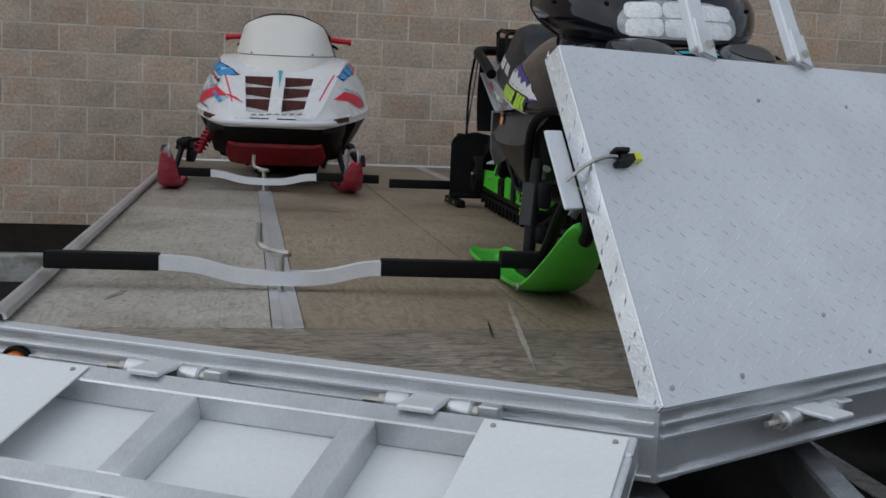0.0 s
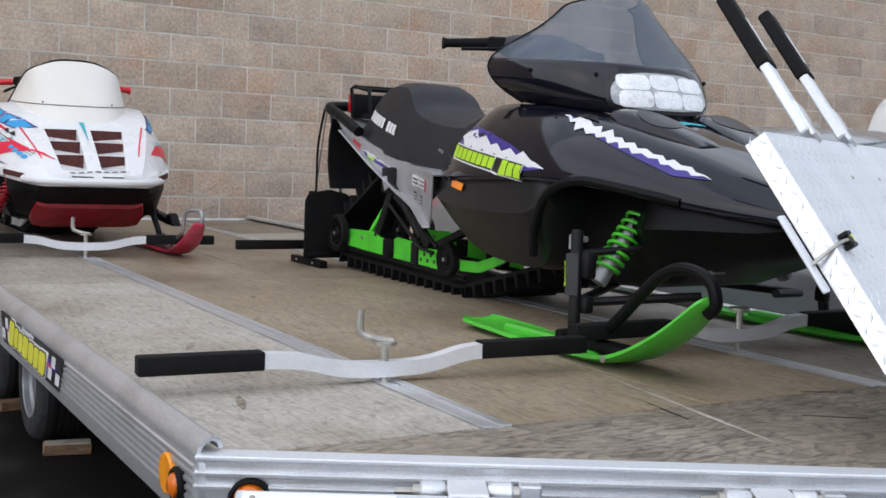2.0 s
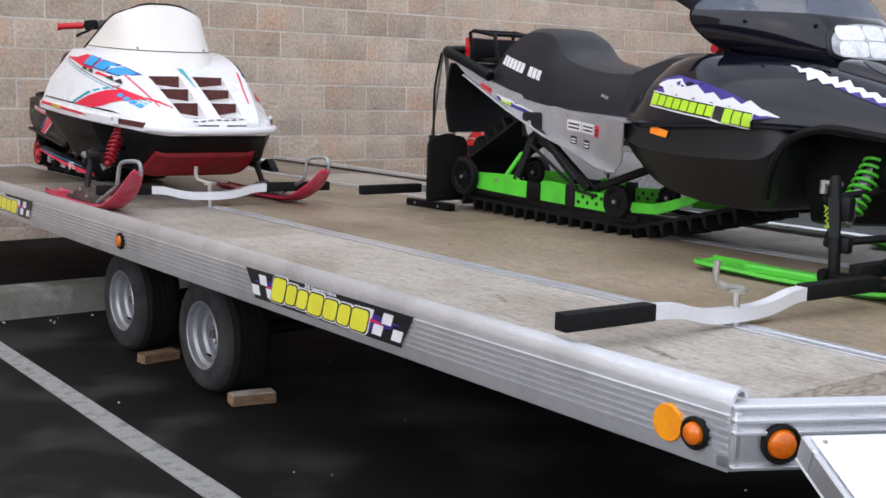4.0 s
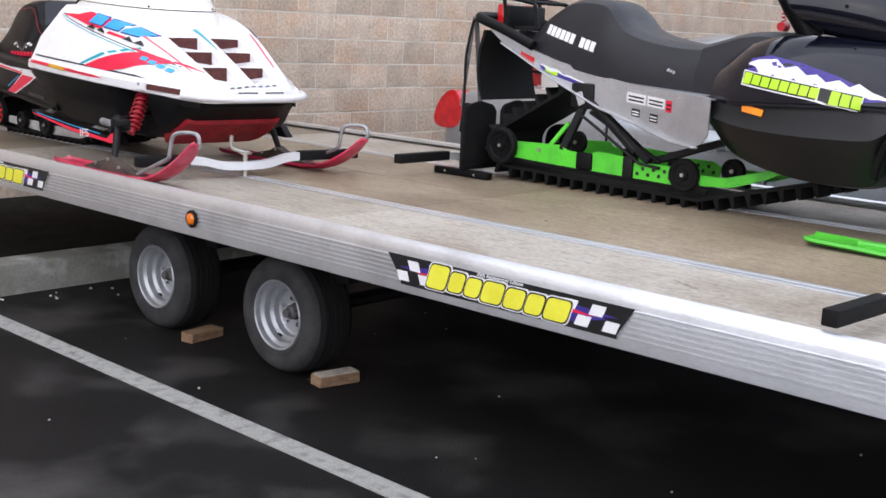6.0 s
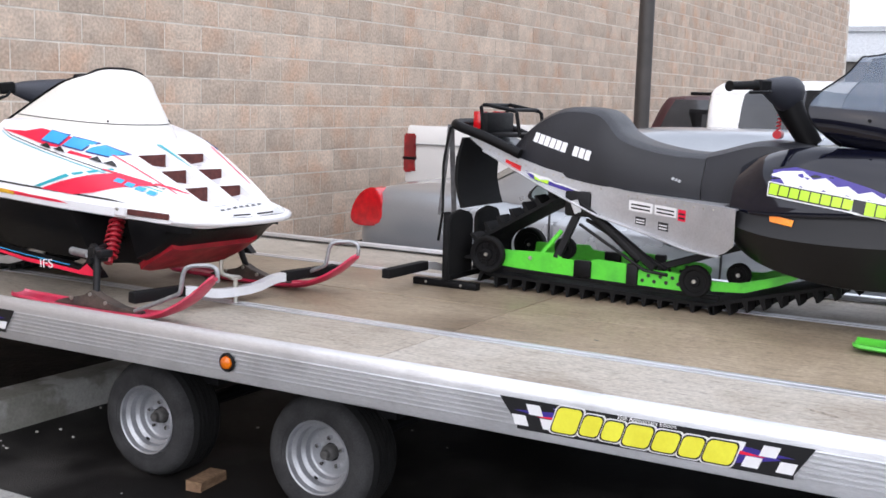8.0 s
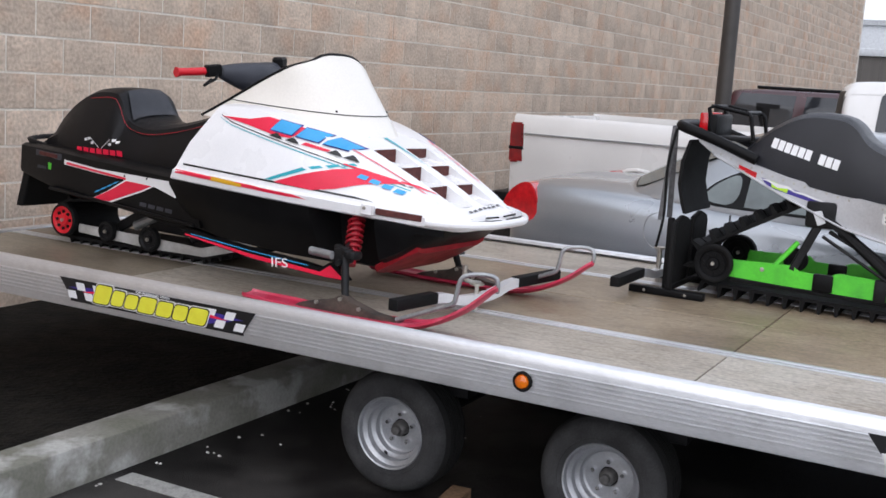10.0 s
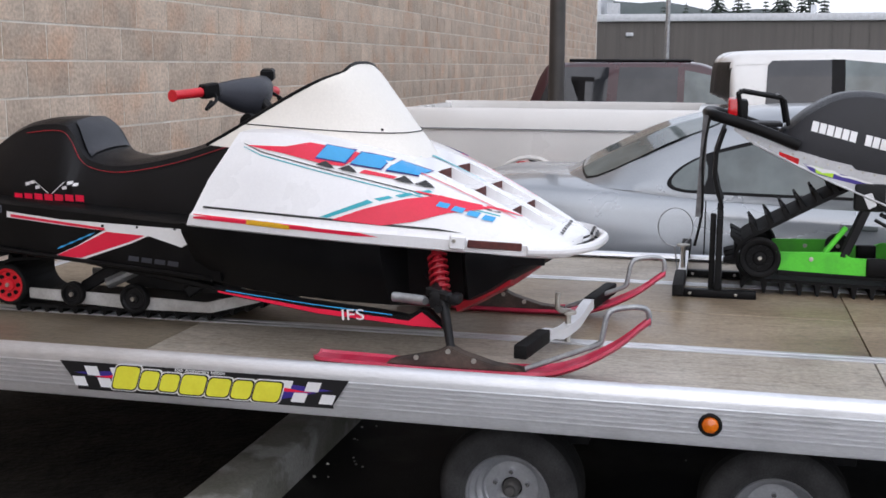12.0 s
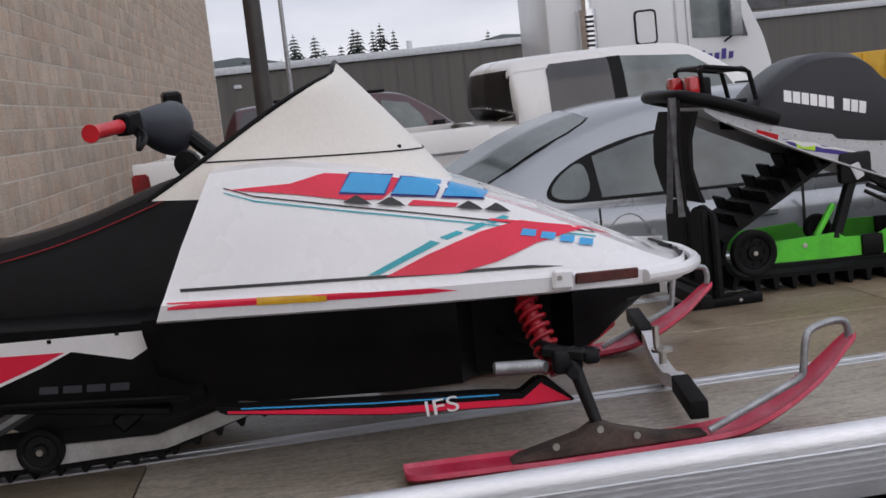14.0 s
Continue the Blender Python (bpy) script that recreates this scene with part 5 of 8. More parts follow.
S = [-0.35, -0.2, -0.05, 0, 0.15, 0.3, 0.45, 0.6, 0.72, 0.8, 0.87, 0.93, 0.97, 1.0]
bm = bmesh.new()
rows_o = [[bm.verts.new(p) for p in shell(s, 0.0)] for s in S]
rows_i = [[bm.verts.new(p) for p in shell(s, 0.006)] for s in S]
for rows_, flip in ((rows_o, False), (rows_i, True)):
    for A, B in zip(rows_, rows_[1:]):
        for j in range(24):
            q = (A[j], A[j + 1], B[j + 1], B[j])
            bm.faces.new(q[::-1] if flip else q)
bm.faces.new(rows_o[-1])
bm.faces.new(rows_i[-1][::-1])
for j in (0, 24):
    for A, B, C, E_ in zip(rows_o, rows_o[1:], rows_i, rows_i[1:]):
        bm.faces.new((A[j], B[j], E_[j], C[j]))
wind = wp("windshield", bm, CREAM, label="opaque cream plastic windshield with black edge trim", angle=40)
edge = [Vector(shell(s, 0.0)[0]) for s in S] + [Vector(p) for p in shell(1.0, 0.0)[1:24:3]] + [Vector(shell(s, 0.0)[24]) for s in S[::-1]]
wp("edge_trim", tube(edge, 0.006, 8), BLACK_PLASTIC, wind, "black rubber edge trim")
wp("base_seam", tube([Vector(p) + Vector((0, 0, 0.002)) for p in shell(0.03, -0.001)], 0.0018, 6), BLACK_PLASTIC, wind)
for k in (8, 16):
    p = shell(0.08, -0.002)[k]
    wp("screw", lathe([(0.0, -0.003), (0.0045, -0.002), (0.0045, 0.004)], 8, Matrix.Translation(p) @ Matrix.Rotation(math.atan2(p[1] - 4.3, p[0]) + math.pi, 4, "Z")), BLACK_PLASTIC, wind)
# headlight in its frame
fm = Matrix.Translation((0.0, 4.027, 1.471)) @ Matrix.Rotation(radians(-38), 4, "X")
hl_frame = loft([[(u, d, v) for u, v in rounded(0, 0, w, h, 0.02, 4)] for w, h, d in ((0.195, 0.145, 0.03), (0.195, 0.145, 0.002), (0.189, 0.139, -0.001), (0.160, 0.112, -0.001), (0.154, 0.106, 0.010))], cap=False)
hl_frame.transform(fm)
hl = wp("headlight", hl_frame, CREAM, label="rectangular headlight in a cream frame")
lens = loft([[(u, d, v) for u, v in rounded(0, 0, w, h, 0.015, 4)] for w, h, d in ((0.154, 0.106, 0.009), (0.148, 0.100, 0.004), (0.10, 0.065, 0.002), (0.02, 0.012, 0.0015))])
lens.transform(fm)
wp("lens", lens, LENS_GREY, hl, "grey ribbed lens")
b = box(-0.050, 0.050, 0.0003, 0.0013, -0.020, 0.024, 0.0005, 1)
b.transform(fm)
wp("lens_band", b, LENS_CLEAR, hl)

# handlebar with red grips, levers and grey pad
hb = wp("handlebar", tube(curve([(-0.36, 4.690, 1.522), (-0.24, 4.655, 1.532), (-0.12, 4.615, 1.545), (0.0, 4.595, 1.55), (0.12, 4.615, 1.545), (0.24, 4.655, 1.532), (0.36, 4.690, 1.522)], 5), 0.011, 10), DARK_STEEL, label="dark handlebar with red grips")
for s in (-1, 1):
    wp("grip", tube([(s * 0.375, 4.692, 1.521), (s * 0.37, 4.691, 1.521), (s * 0.355, 4.687, 1.523), (s * 0.25, 4.657, 1.531)], [0.021, 0.021, 0.016, 0.017], 14), RED, hb, "red rubber grip")
    wp("switch_block", bar((s * 0.245, 4.655, 1.532), (s * 0.18, 4.635, 1.54), 0.042, 0.05, 0.006), BLACK_PLASTIC, hb, "black switch block")
    wp("brake_lever", tube(curve([(s * 0.20, 4.635, 1.53), (s * 0.235, 4.605, 1.505), (s * 0.285, 4.600, 1.485), (s * 0.295, 4.610, 1.475), (s * 0.25, 4.615, 1.50)], 5), 0.006, 8), BLACK_PLASTIC, hb, "black looped lever")
rings = []
for x, y, z, ry, rz in smooth_keys([(-0.185, 4.632, 1.534, 0.020, 0.022), (-0.15, 4.622, 1.532, 0.034, 0.034), (-0.08, 4.602, 1.524, 0.046, 0.052), (0.0, 4.585, 1.520, 0.052, 0.062), (0.08, 4.602, 1.530, 0.050, 0.056), (0.15, 4.622, 1.545, 0.038, 0.040), (0.185, 4.632, 1.550, 0.024, 0.026)], 4):
    rings.append([(x, y + ry * math.cos(a), z + rz * math.sin(a) * (1.0 if math.sin(a) > 0 else 1.25)) for a in [2 * math.pi * k / 16 for k in range(16)]])
wp("bar_pad", loft(rings), GREY_VINYL, hb, "grey padded handlebar cover", angle=60)
wp("throttle_block", bar((0.13, 4.60, 1.585), (0.19, 4.62, 1.592), 0.05, 0.045, 0.008), BLACK_PLASTIC, hb, "black throttle block")
wp("steering_post", tube([(0, 4.595, 1.54), (0, 4.435, 1.38)], 0.02, 10), DARK_STEEL, hb)
wp("hood_knob", merge(lathe([(0.0, -0.02), (0.03, -0.018), (0.034, 0.0), (0.03, 0.018), (0.0, 0.02)], 16, Matrix.Translation((-0.13, 4.535, 1.425))), tube([(-0.13, 4.505, 1.375), (-0.13, 4.535, 1.425)], 0.016, 8), lathe([(0.0, -0.012), (0.022, -0.010), (0.022, 0.010), (0.0, 0.012)], 12, Matrix.Translation((-0.13, 4.52, 1.392)))), BLACK_PLASTIC, hb, "black knob behind the windshield")

# seat
def seat_half(r):
    y, zb, wb, zt, wt = r
    return [(wb, zb), (wb + 0.006, zb + (zt - zb) * 0.4), (wt + 0.012, zt - 0.055), (wt, zt - 0.022), (wt * 0.75, zt - 0.004), (wt * 0.35, zt + 0.002), (0, zt + 0.003)]


SEAT = [(4.44, 1.04, 0.20, 1.395, 0.13), (4.60, 1.045, 0.215, 1.385, 0.14), (4.82, 1.055, 0.22, 1.318, 0.155), (5.02, 1.068, 0.22, 1.280, 0.165), (5.14, 1.075, 0.22, 1.284, 0.165), (5.215, 1.08, 0.22, 1.315, 0.16), (5.262, 1.083, 0.22, 1.392, 0.155), (5.315, 1.086, 0.22, 1.424, 0.152), (5.46, 1.092, 0.215, 1.412, 0.15), (5.60, 1.10, 0.205, 1.345, 0.145), (5.72, 1.105, 0.195, 1.24, 0.14), (5.79, 1.11, 0.18, 1.14, 0.13)]
seat = wp("seat", body(SEAT, seat_half, 5), BLACK_VINYL, label="black vinyl seat with raised back and red piping", angle=40)
st = surface(seat)
decal("back_pad", st, [(0.69 + 0.085 * 1.2 - 0.140, 5.195), (0.69 + 0.085 * 1.2 + 0.140, 5.195), (0.69 + 0.085 * 1.35 + 0.105, 5.285), (0.69 + 0.085 * 1.35 - 0.105, 5.285)], "z", 3.0, -1, BAR_VINYL, seat, lift=0.006, cuts=5, label="blue-grey front pad of the seat back")
pip = []
for r in smooth_keys(SEAT[1:9], 5):
    h = seat_half(r)
    pip.append((-(h[2][0] + 0.003), r[0], h[2][1] + 0.012))
wp("piping", tube(pip, 0.0016, 6), SHADED_RED, seat, "red piping")
for sx, sg in ((-1, -3.0),):
    for k in range(3):
        for j in range(2):
            if (k + j) % 2 == 0:
                for dy, ln in ((5.40, -0.3), (5.28, 0.3)):
                    y0, z0 = dy - k * 0.022 * (1 if ln > 0 else -1), 1.205 + j * 0.012 + k * 0.006
                    side([(y0, z0), (y0 - 0.02, z0 + 0.003), (y0 - 0.02, z0 + 0.015), (y0, z0 + 0.012)], WHITE_DECAL, "flag_check", 0.003, st, seat)
    side([(5.345, 1.19), (5.34, 1.19), (5.40, 1.235), (5.405, 1.235)], WHITE_DECAL, "flag_staff", 0.003, st, seat)
    side([(5.325, 1.19), (5.33, 1.19), (5.27, 1.235), (5.265, 1.235)], WHITE_DECAL, "flag_staff", 0.003, st, seat)
    for k in range(7):
        y0 = 5.50 - k * 0.046
        side([(y0, 1.165), (y0 - 0.037, 1.163), (y0 - 0.037, 1.187), (y0, 1.189)], RED_DECAL, "red_letter_shape", 0.003, st, seat)

# tunnel sides with graphics, running boards, tail
def tun_half(r):
    y, zb, zt, w = r
    return [(w * 0.6, zb), (w, zb), (w + 0.005, zb + 0.02), (w, zt - 0.01), (w - 0.02, zt), (0.0, zt)]


tun = wp("tunnel", body([(4.52, 0.90, 1.095, 0.385), (4.75, 0.90, 1.098, 0.370), (5.2, 0.93, 1.118, 0.345), (5.55, 0.96, 1.132, 0.315), (5.82, 1.0, 1.135, 0.27)], tun_half, 3), BLACK_PLASTIC, label="black tunnel side with red and blue graphics", angle=30)
tt = surface(tun)
side([(5.458, 1.118), (5.215, 1.096), (4.647, 1.078), (4.638, 1.050), (4.703, 1.016), (4.830, 1.049), (5.215, 1.076), (5.458, 1.096)], WHITE_DECAL, "white_stripe", 0.002, tt, tun)
side([(5.438, 1.108), (5.018, 1.072), (5.018, 1.063), (5.438, 1.098)], RED_DECAL, "red_stripe", 0.004, tt, tun)
side([(5.023, 1.064), (4.828, 1.054), (4.910, 1.021), (5.113, 0.956), (5.248, 0.960), (5.138, 1.005)], WHITE_DECAL, "graphic_edge", 0.003, tt, tun)
side([(5.013, 1.059), (4.851, 1.051), (4.918, 1.026), (5.123, 0.961), (5.233, 0.965), (5.128, 1.006)], RED_DECAL, "red_graphic", 0.004, tt, tun)
for k in range(4):
    y0, z0 = 5.086 + k * 0.040, 1.046 - k * 0.0155
    side([(y0 + 0.024, z0 - 0.012), (y0 - 0.008, z0 - 0.003), (y0 - 0.028, z0 + 0.009), (y0 + 0.004, z0 + 0.001)], BLUE_DECAL, "blue_bar", 0.005, tt, tun)
for k in range(4):
    y0, z0 = 4.923 - k * 0.054, 0.978 - k * 0.0035
    side([(y0, z0 - 0.017), (y0 - 0.043, z0 - 0.020), (y0 - 0.046, z0 - 0.003), (y0 - 0.003, z0)], GREY_VINYL, "grey_bar_mark", 0.003, tt, tun)
for y in (5.033, 4.888, 4.733):
    side([(y, 1.084), (y - 0.010, 1.084), (y - 0.010, 1.075), (y, 1.075)], DARK_STEEL, "rivet", 0.004, tt, tun)
for s in (-1, 1):
    wp("running_board", bar((s * 0.335, 4.55, 0.905), (s * 0.290, 5.52, 0.955), 0.12, 0.014, 0.004), BLACK_PLASTIC, label="black running board")
    wp("tail_reflector", bar((s * 0.322, 5.46, 1.098), (s * 0.292, 5.68, 1.103), 0.012, 0.03, 0.003), GREY_VINYL, label="grey tail trim with dark red reflector")
    wp("reflector", bar((s * 0.327, 5.49, 1.100), (s * 0.306, 5.64, 1.104), 0.006, 0.018, 0.002), DARK_RED, label="dark red reflector")
wp("plate_sticker", bar((-0.312, 5.57, 1.045), (-0.297, 5.67, 1.05), 0.004, 0.04, 0), WHITE_DECAL, label="small white registration sticker with plain bars")
for k in range(5):
    wp("sticker_bar", bar((-0.3125 + k * 0.0024, 5.585 + k * 0.016, 1.040), (-0.311 + k * 0.0024, 5.595 + k * 0.016, 1.040), 0.003, 0.014, 0), GREY_VINYL)
wp("plate_sticker", bar((-0.318, 5.54, 1.05), (-0.315, 5.565, 1.051), 0.004, 0.03, 0), GREEN, label="small green sticker")
wp("snow_flap", prism([(5.80, 1.05), (5.86, 1.04), (5.93, 0.82), (5.88, 0.82)], "x", -0.22, 0.22, 0.004), RUBBER, label="black rubber snow flap")
wp("rear_bumper", tube(curve([(-0.22, 5.70, 1.13), (-0.21, 5.84, 1.15), (0.0, 5.88, 1.16), (0.21, 5.84, 1.15), (0.22, 5.70, 1.13)], 4), 0.012, 8), DARK_STEEL, label="dark rear grab bar")

# track and suspension
belt_w = belt("track", [(4.72, 0.785, 0.05), (5.49, 0.812, 0.080), (4.42, 0.905, 0.085)], 0.57, 0.95, 0.012, 0.018, 0.06, RUBBER, wsled, "black rubber track")
for x in (0.545, 0.985):
    nm = merge(prism([(5.42, 0.760), (5.42, 0.798), (5.05, 0.790), (4.70, 0.778), (4.48, 0.835), (4.40, 0.90), (4.36, 0.89), (4.46, 0.80), (4.68, 0.742), (5.0, 0.738)], "x", x, x + 0.014, 0.003))
    part("slide_rail", nm, DULL_WHITE, wsled, "dull white slide rail")
for y, z, r, m, sp in ((5.485, 0.812, 0.075, RED, 8), (4.97, 0.785, 0.055, DARK_STEEL, 0), (5.22, 0.79, 0.045, DARK_STEEL, 0)):
    idler(0.51, y, z, r, 0.03, m, wsled, "red rear idler wheel" if m is RED else "black idler wheel", sp)
part("suspension_arm", merge(bar((0.60, 5.22, 0.80), (0.62, 5.02, 0.92), 0.03, 0.045, 0.006), bar((0.60, 4.80, 0.80), (0.62, 4.62, 0.92), 0.03, 0.045, 0.006), bar((0.56, 5.18, 0.91), (0.57, 4.66, 0.83), 0.022, 0.022, 0.004)), DARK_STEEL, wsled, "dark suspension arms")
# Dark filler block, added to give the shade within the track loop.
part("track_shade_fill", prism([(4.50, 0.86), (4.72, 0.945), (5.12, 0.95), (5.16, 0.88), (5.02, 0.81), (4.66, 0.80)], "x", 0.60, 0.92, 0.01), DARK_STEEL, wsled, "dark block added for the shade inside the track")
part("shock_absorber", tube([(0.60, 5.12, 0.82), (0.62, 4.90, 0.92)], 0.022, 10), GALV, wsled, "grey track shock absorber")

# skis and front suspension
def ski(x, tipz, material, parent_thing, label, y_tail, y_flat, y_tip, width, z0=D + 0.004):
    rows_ = [(y_tail, z0 + 0.014, width * 0.30), (y_tail - 0.03, z0 + 0.008, width * 0.46), (y_tail - 0.20, z0 + 0.004, width * 0.5), ((y_tail + y_flat) / 2, z0, width * 0.5), (y_flat, z0 + 0.004, width * 0.5),
             (y_flat - (y_flat - y_tip) * 0.35, z0 + (tipz - z0) * 0.16, width * 0.5), (y_flat - (y_flat - y_tip) * 0.7, z0 + (tipz - z0) * 0.52, width * 0.42), (y_tip + 0.02, z0 + (tipz - z0) * 0.92, width * 0.25), (y_tip, tipz, width * 0.12)]
    rings = []
    for y, z, w in smooth_keys(rows_, 5):
        rings.append([(x - w, y, z + 0.020), (x - w - 0.004, y, z + 0.010), (x - w * 0.8, y, z), (x - w * 0.2, y, z - 0.003), (x + w * 0.2, y, z - 0.003), (x + w * 0.8, y, z), (x + w + 0.004, y, z + 0.010), (x + w, y, z + 0.020), (x + w * 0.8, y, z + 0.012), (x, y, z + 0.010), (x - w * 0.8, y, z + 0.012)])
    s_ = part("ski", loft(rings), material, parent_thing, label)
    return s_


for x, tz in ((0.145, 0.885), (1.04, 0.865)):
    s_ = ski(x, tz, SKI_RED, wsled, "worn red ski with a steel loop", 4.13, 3.45, 3.10, 0.100)
    part("ski_loop", tube(curve([(x - 0.035, 3.46, 0.735), (x - 0.035, 3.30, 0.80), (x - 0.035, 3.245, 0.825), (x - 0.034, 3.235, 0.85), (x - 0.03, 3.225, 0.905), (x - 0.02, 3.205, 0.925), (x, 3.15, 0.932), (x + 0.01, 3.115, 0.925), (x + 0.012, 3.105, 0.90), (x + 0.012, 3.108, 0.875)], 5), 0.0085, 10), GALV, s_, "grey bent steel ski loop")
    part("ski_saddle", prism([(3.90, D + 0.018), (3.88, D + 0.030), (3.74, D + 0.062), (3.70, D + 0.085), (3.66, D + 0.065), (3.56, D + 0.036), (3.46, D + 0.026), (3.46, D + 0.018)], "x", x - 0.024, x + 0.024, 0.003), RUST, s_, "dark rusty steel saddle")
    for y in (3.62, 3.80, 3.70):
        part("saddle_bolt", lathe([(0.0, -0.006), (0.008, -0.006), (0.008, 0.0)], 8, Matrix.Translation((x - 0.024, y, D + 0.045 if y != 3.70 else D + 0.07))), STEEL, s_)
    sg = -1 if x < 0.6 else 1
    xi = x - sg * 0.05
    part("spindle", merge(tube([(x, 3.695, D + 0.06), (xi, 3.74, 0.94)], [0.013, 0.017], 12), bar((xi - 0.026, 3.705, 0.925), (xi + 0.026, 3.79, 0.935), 0.03, 0.028, 0.006)), DARK_STEEL, wsled, "dark greasy steering spindle")
    part("steering_arm", tube([(xi, 3.79, 0.905), (xi - sg * 0.01, 3.80, 0.905), (xi - sg * 0.02, 3.90, 0.91), (xi - sg * 0.02, 3.905, 0.91)], [0.012, 0.016, 0.016, 0.010], 12), GALV, wsled, "grey steering arm")
    part("knuckle", merge(box(xi - 0.022, xi + 0.022, 3.71, 3.775, 0.885, 0.940, 0.010), box(xi - 0.040, xi + 0.022, 3.675, 3.71, 0.905, 0.935, 0.008), tube([(xi - 0.045, 3.74, 0.892), (xi + 0.045, 3.74, 0.892)], 0.013, 10)), DARK_STEEL, wsled, "greasy dark steering knuckle")
    part("tie_rod", tube([(xi, 3.74, 0.93), (0.60 + sg * 0.14, 3.86, 0.95)], 0.011, 8), DARK_STEEL, wsled, "dark tie rod")
    sp = part("shock_absorber", tube([(xi - sg * 0.065, 3.752, 0.868), (xi - sg * 0.165, 3.797, 1.04)], 0.018, 12), SHADED_RED, wsled, "red coil-over shock absorber")
    part("coil_spring", spring((xi - sg * 0.073, 3.756, 0.882), (xi - sg * 0.160, 3.795, 1.03), 0.028, 8, 0.0056), SHADED_RED, sp, "red coil spring")
    xa = 0.225 if sg < 0 else 1.13
    arm = part("trailing_arm", prism([(4.52, 0.912), (4.17, 0.880), (3.93, 0.862), (3.85, 0.851), (3.808, 0.879), (3.785, 0.874), (3.728, 0.817), (3.83, 0.819), (4.15, 0.842), (4.50, 0.893)], "x", xa - 0.022, xa + 0.022, 0.004), BLACK_PLASTIC, wsled, "slim black, red and blue trailing arm")
    xf = xa + sg * 0.0235
    part("red_stripe", prism([(4.49, 0.901), (4.17, 0.863), (3.93, 0.845), (3.848, 0.838), (3.804, 0.868), (3.740, 0.822), (3.83, 0.823), (4.15, 0.846), (4.49, 0.896)], "x", xf - 0.001, xf + 0.001), RED_DECAL, arm, smooth=False)
    part("blue_stripe", prism([(4.46, 0.904), (4.17, 0.8755), (3.90, 0.856), (3.90, 0.853), (4.17, 0.8725), (4.46, 0.901)], "x", xf - 0.001, xf + 0.001), BLUE_DECAL, arm, smooth=False)
    if sg < 0:
        lettering("IFS", 0.055, WHITE_DECAL, arm, Matrix.Translation((xf - 0.0022, 4.03, 0.846)) @ Matrix.Rotation(radians(-4), 4, "X") @ Matrix.Rotation(radians(-90), 4, "Z") @ Matrix.Rotation(radians(90), 4, "X") @ Matrix.Diagonal((1.25, 0.9, 1, 1)), "white_lettering")

# ---- the black snowmobile on the far track ----
XB = 1.79
MB = Matrix.Translation((XB, 0, 0))
bsled = thing("snowmobile", "black and silver mountain snowmobile with green skis and suspension", "snowmobile", XB, 1.5, D, group="snowmobiles")


def bp_(name, bm, material, parent=None, label="", **k):
    bm.transform(MB)
    return part(name, bm, material, parent or bsled, label, **k)


def bh_half(r):
    y, zb, wb, zs, ws, zt = r
    return [(wb - 0.03, zb - 0.012), (wb - 0.006, zb - 0.006), (wb, zb + 0.012), (wb - 0.008, zb + 0.03), (wb * 0.55 + ws * 0.45 + 0.02, zb + (zs - zb) * 0.58), (ws + 0.02, zs - 0.02), (ws - 0.01, zs + 0.004), (ws * 0.7, zs + (zt - zs) * 0.6), (ws * 0.35, zt - 0.006), (0, zt)]


BHOOD = [(0.10, 1.085, 0.07, 1.11, 0.045, 1.118), (0.15, 1.083, 0.15, 1.128, 0.10, 1.142), (0.25, 1.095, 0.225, 1.158, 0.150, 1.182), (0.40, 1.115, 0.300, 1.202, 0.210, 1.232), (0.60, 1.145, 0.362, 1.272, 0.268, 1.302),
         (0.85, 1.17, 0.425, 1.352, 0.305, 1.370), (1.10, 1.17, 0.445, 1.395, 0.308, 1.405), (1.35, 1.158, 0.438, 1.402, 0.302, 1.408), (1.52, 1.150, 0.410, 1.368, 0.270, 1.388), (1.64, 1.155, 0.360, 1.305, 0.230, 1.350)]
bhood = bp_("hood", body(BHOOD, bh_half, 6), BLACK_GLOSS, label="glossy black hood with mountain graphics", angle=50)

# lower side panel behind the suspension, with its soft bulge
def bl_half(r):
    y, zt, wt, zb, wb = r
    return [(0.0, zb), (wb * 0.8, zb), (wb, zb + 0.012), (wb * 0.5 + wt * 0.5 + 0.010, zb + (zt - zb) * 0.30), (wb * 0.15 + wt * 0.85 + 0.018, zb + (zt - zb) * 0.52), (wt + 0.020, zb + (zt - zb) * 0.62), (wt + 0.004, zt - (zt - zb) * 0.24), (wt - 0.004, zt - (zt - zb) * 0.10), (wt - 0.012, zt), (0.0, zt)]


lower_pan = bp_("side_panel", body([(0.90, 1.165, 0.40, 1.06, 0.38), (0.95, 1.17, 0.425, 0.93, 0.37), (1.02, 1.17, 0.432, 0.885, 0.36), (1.25, 1.165, 0.43, 0.882, 0.345), (1.45, 1.16, 0.415, 0.915, 0.33), (1.58, 1.165, 0.39, 0.965, 0.30), (1.67, 1.165, 0.34, 1.04, 0.26)], bl_half, 5), PANEL_PLASTIC, label="matt black lower side panel", angle=30)
nose = bp_("nose_pan", body([(0.16, 1.09, 0.135, 1.06, 0.10), (0.25, 1.10, 0.212, 1.00, 0.16), (0.40, 1.12, 0.285, 0.955, 0.21), (0.56, 1.14, 0.32, 0.90, 0.22), (0.66, 1.15, 0.27, 0.87, 0.22), (0.92, 1.15, 0.26, 0.85, 0.22)], bl_half, 4), BLACK_PLASTIC, label="black nose pan under the hood", angle=30)
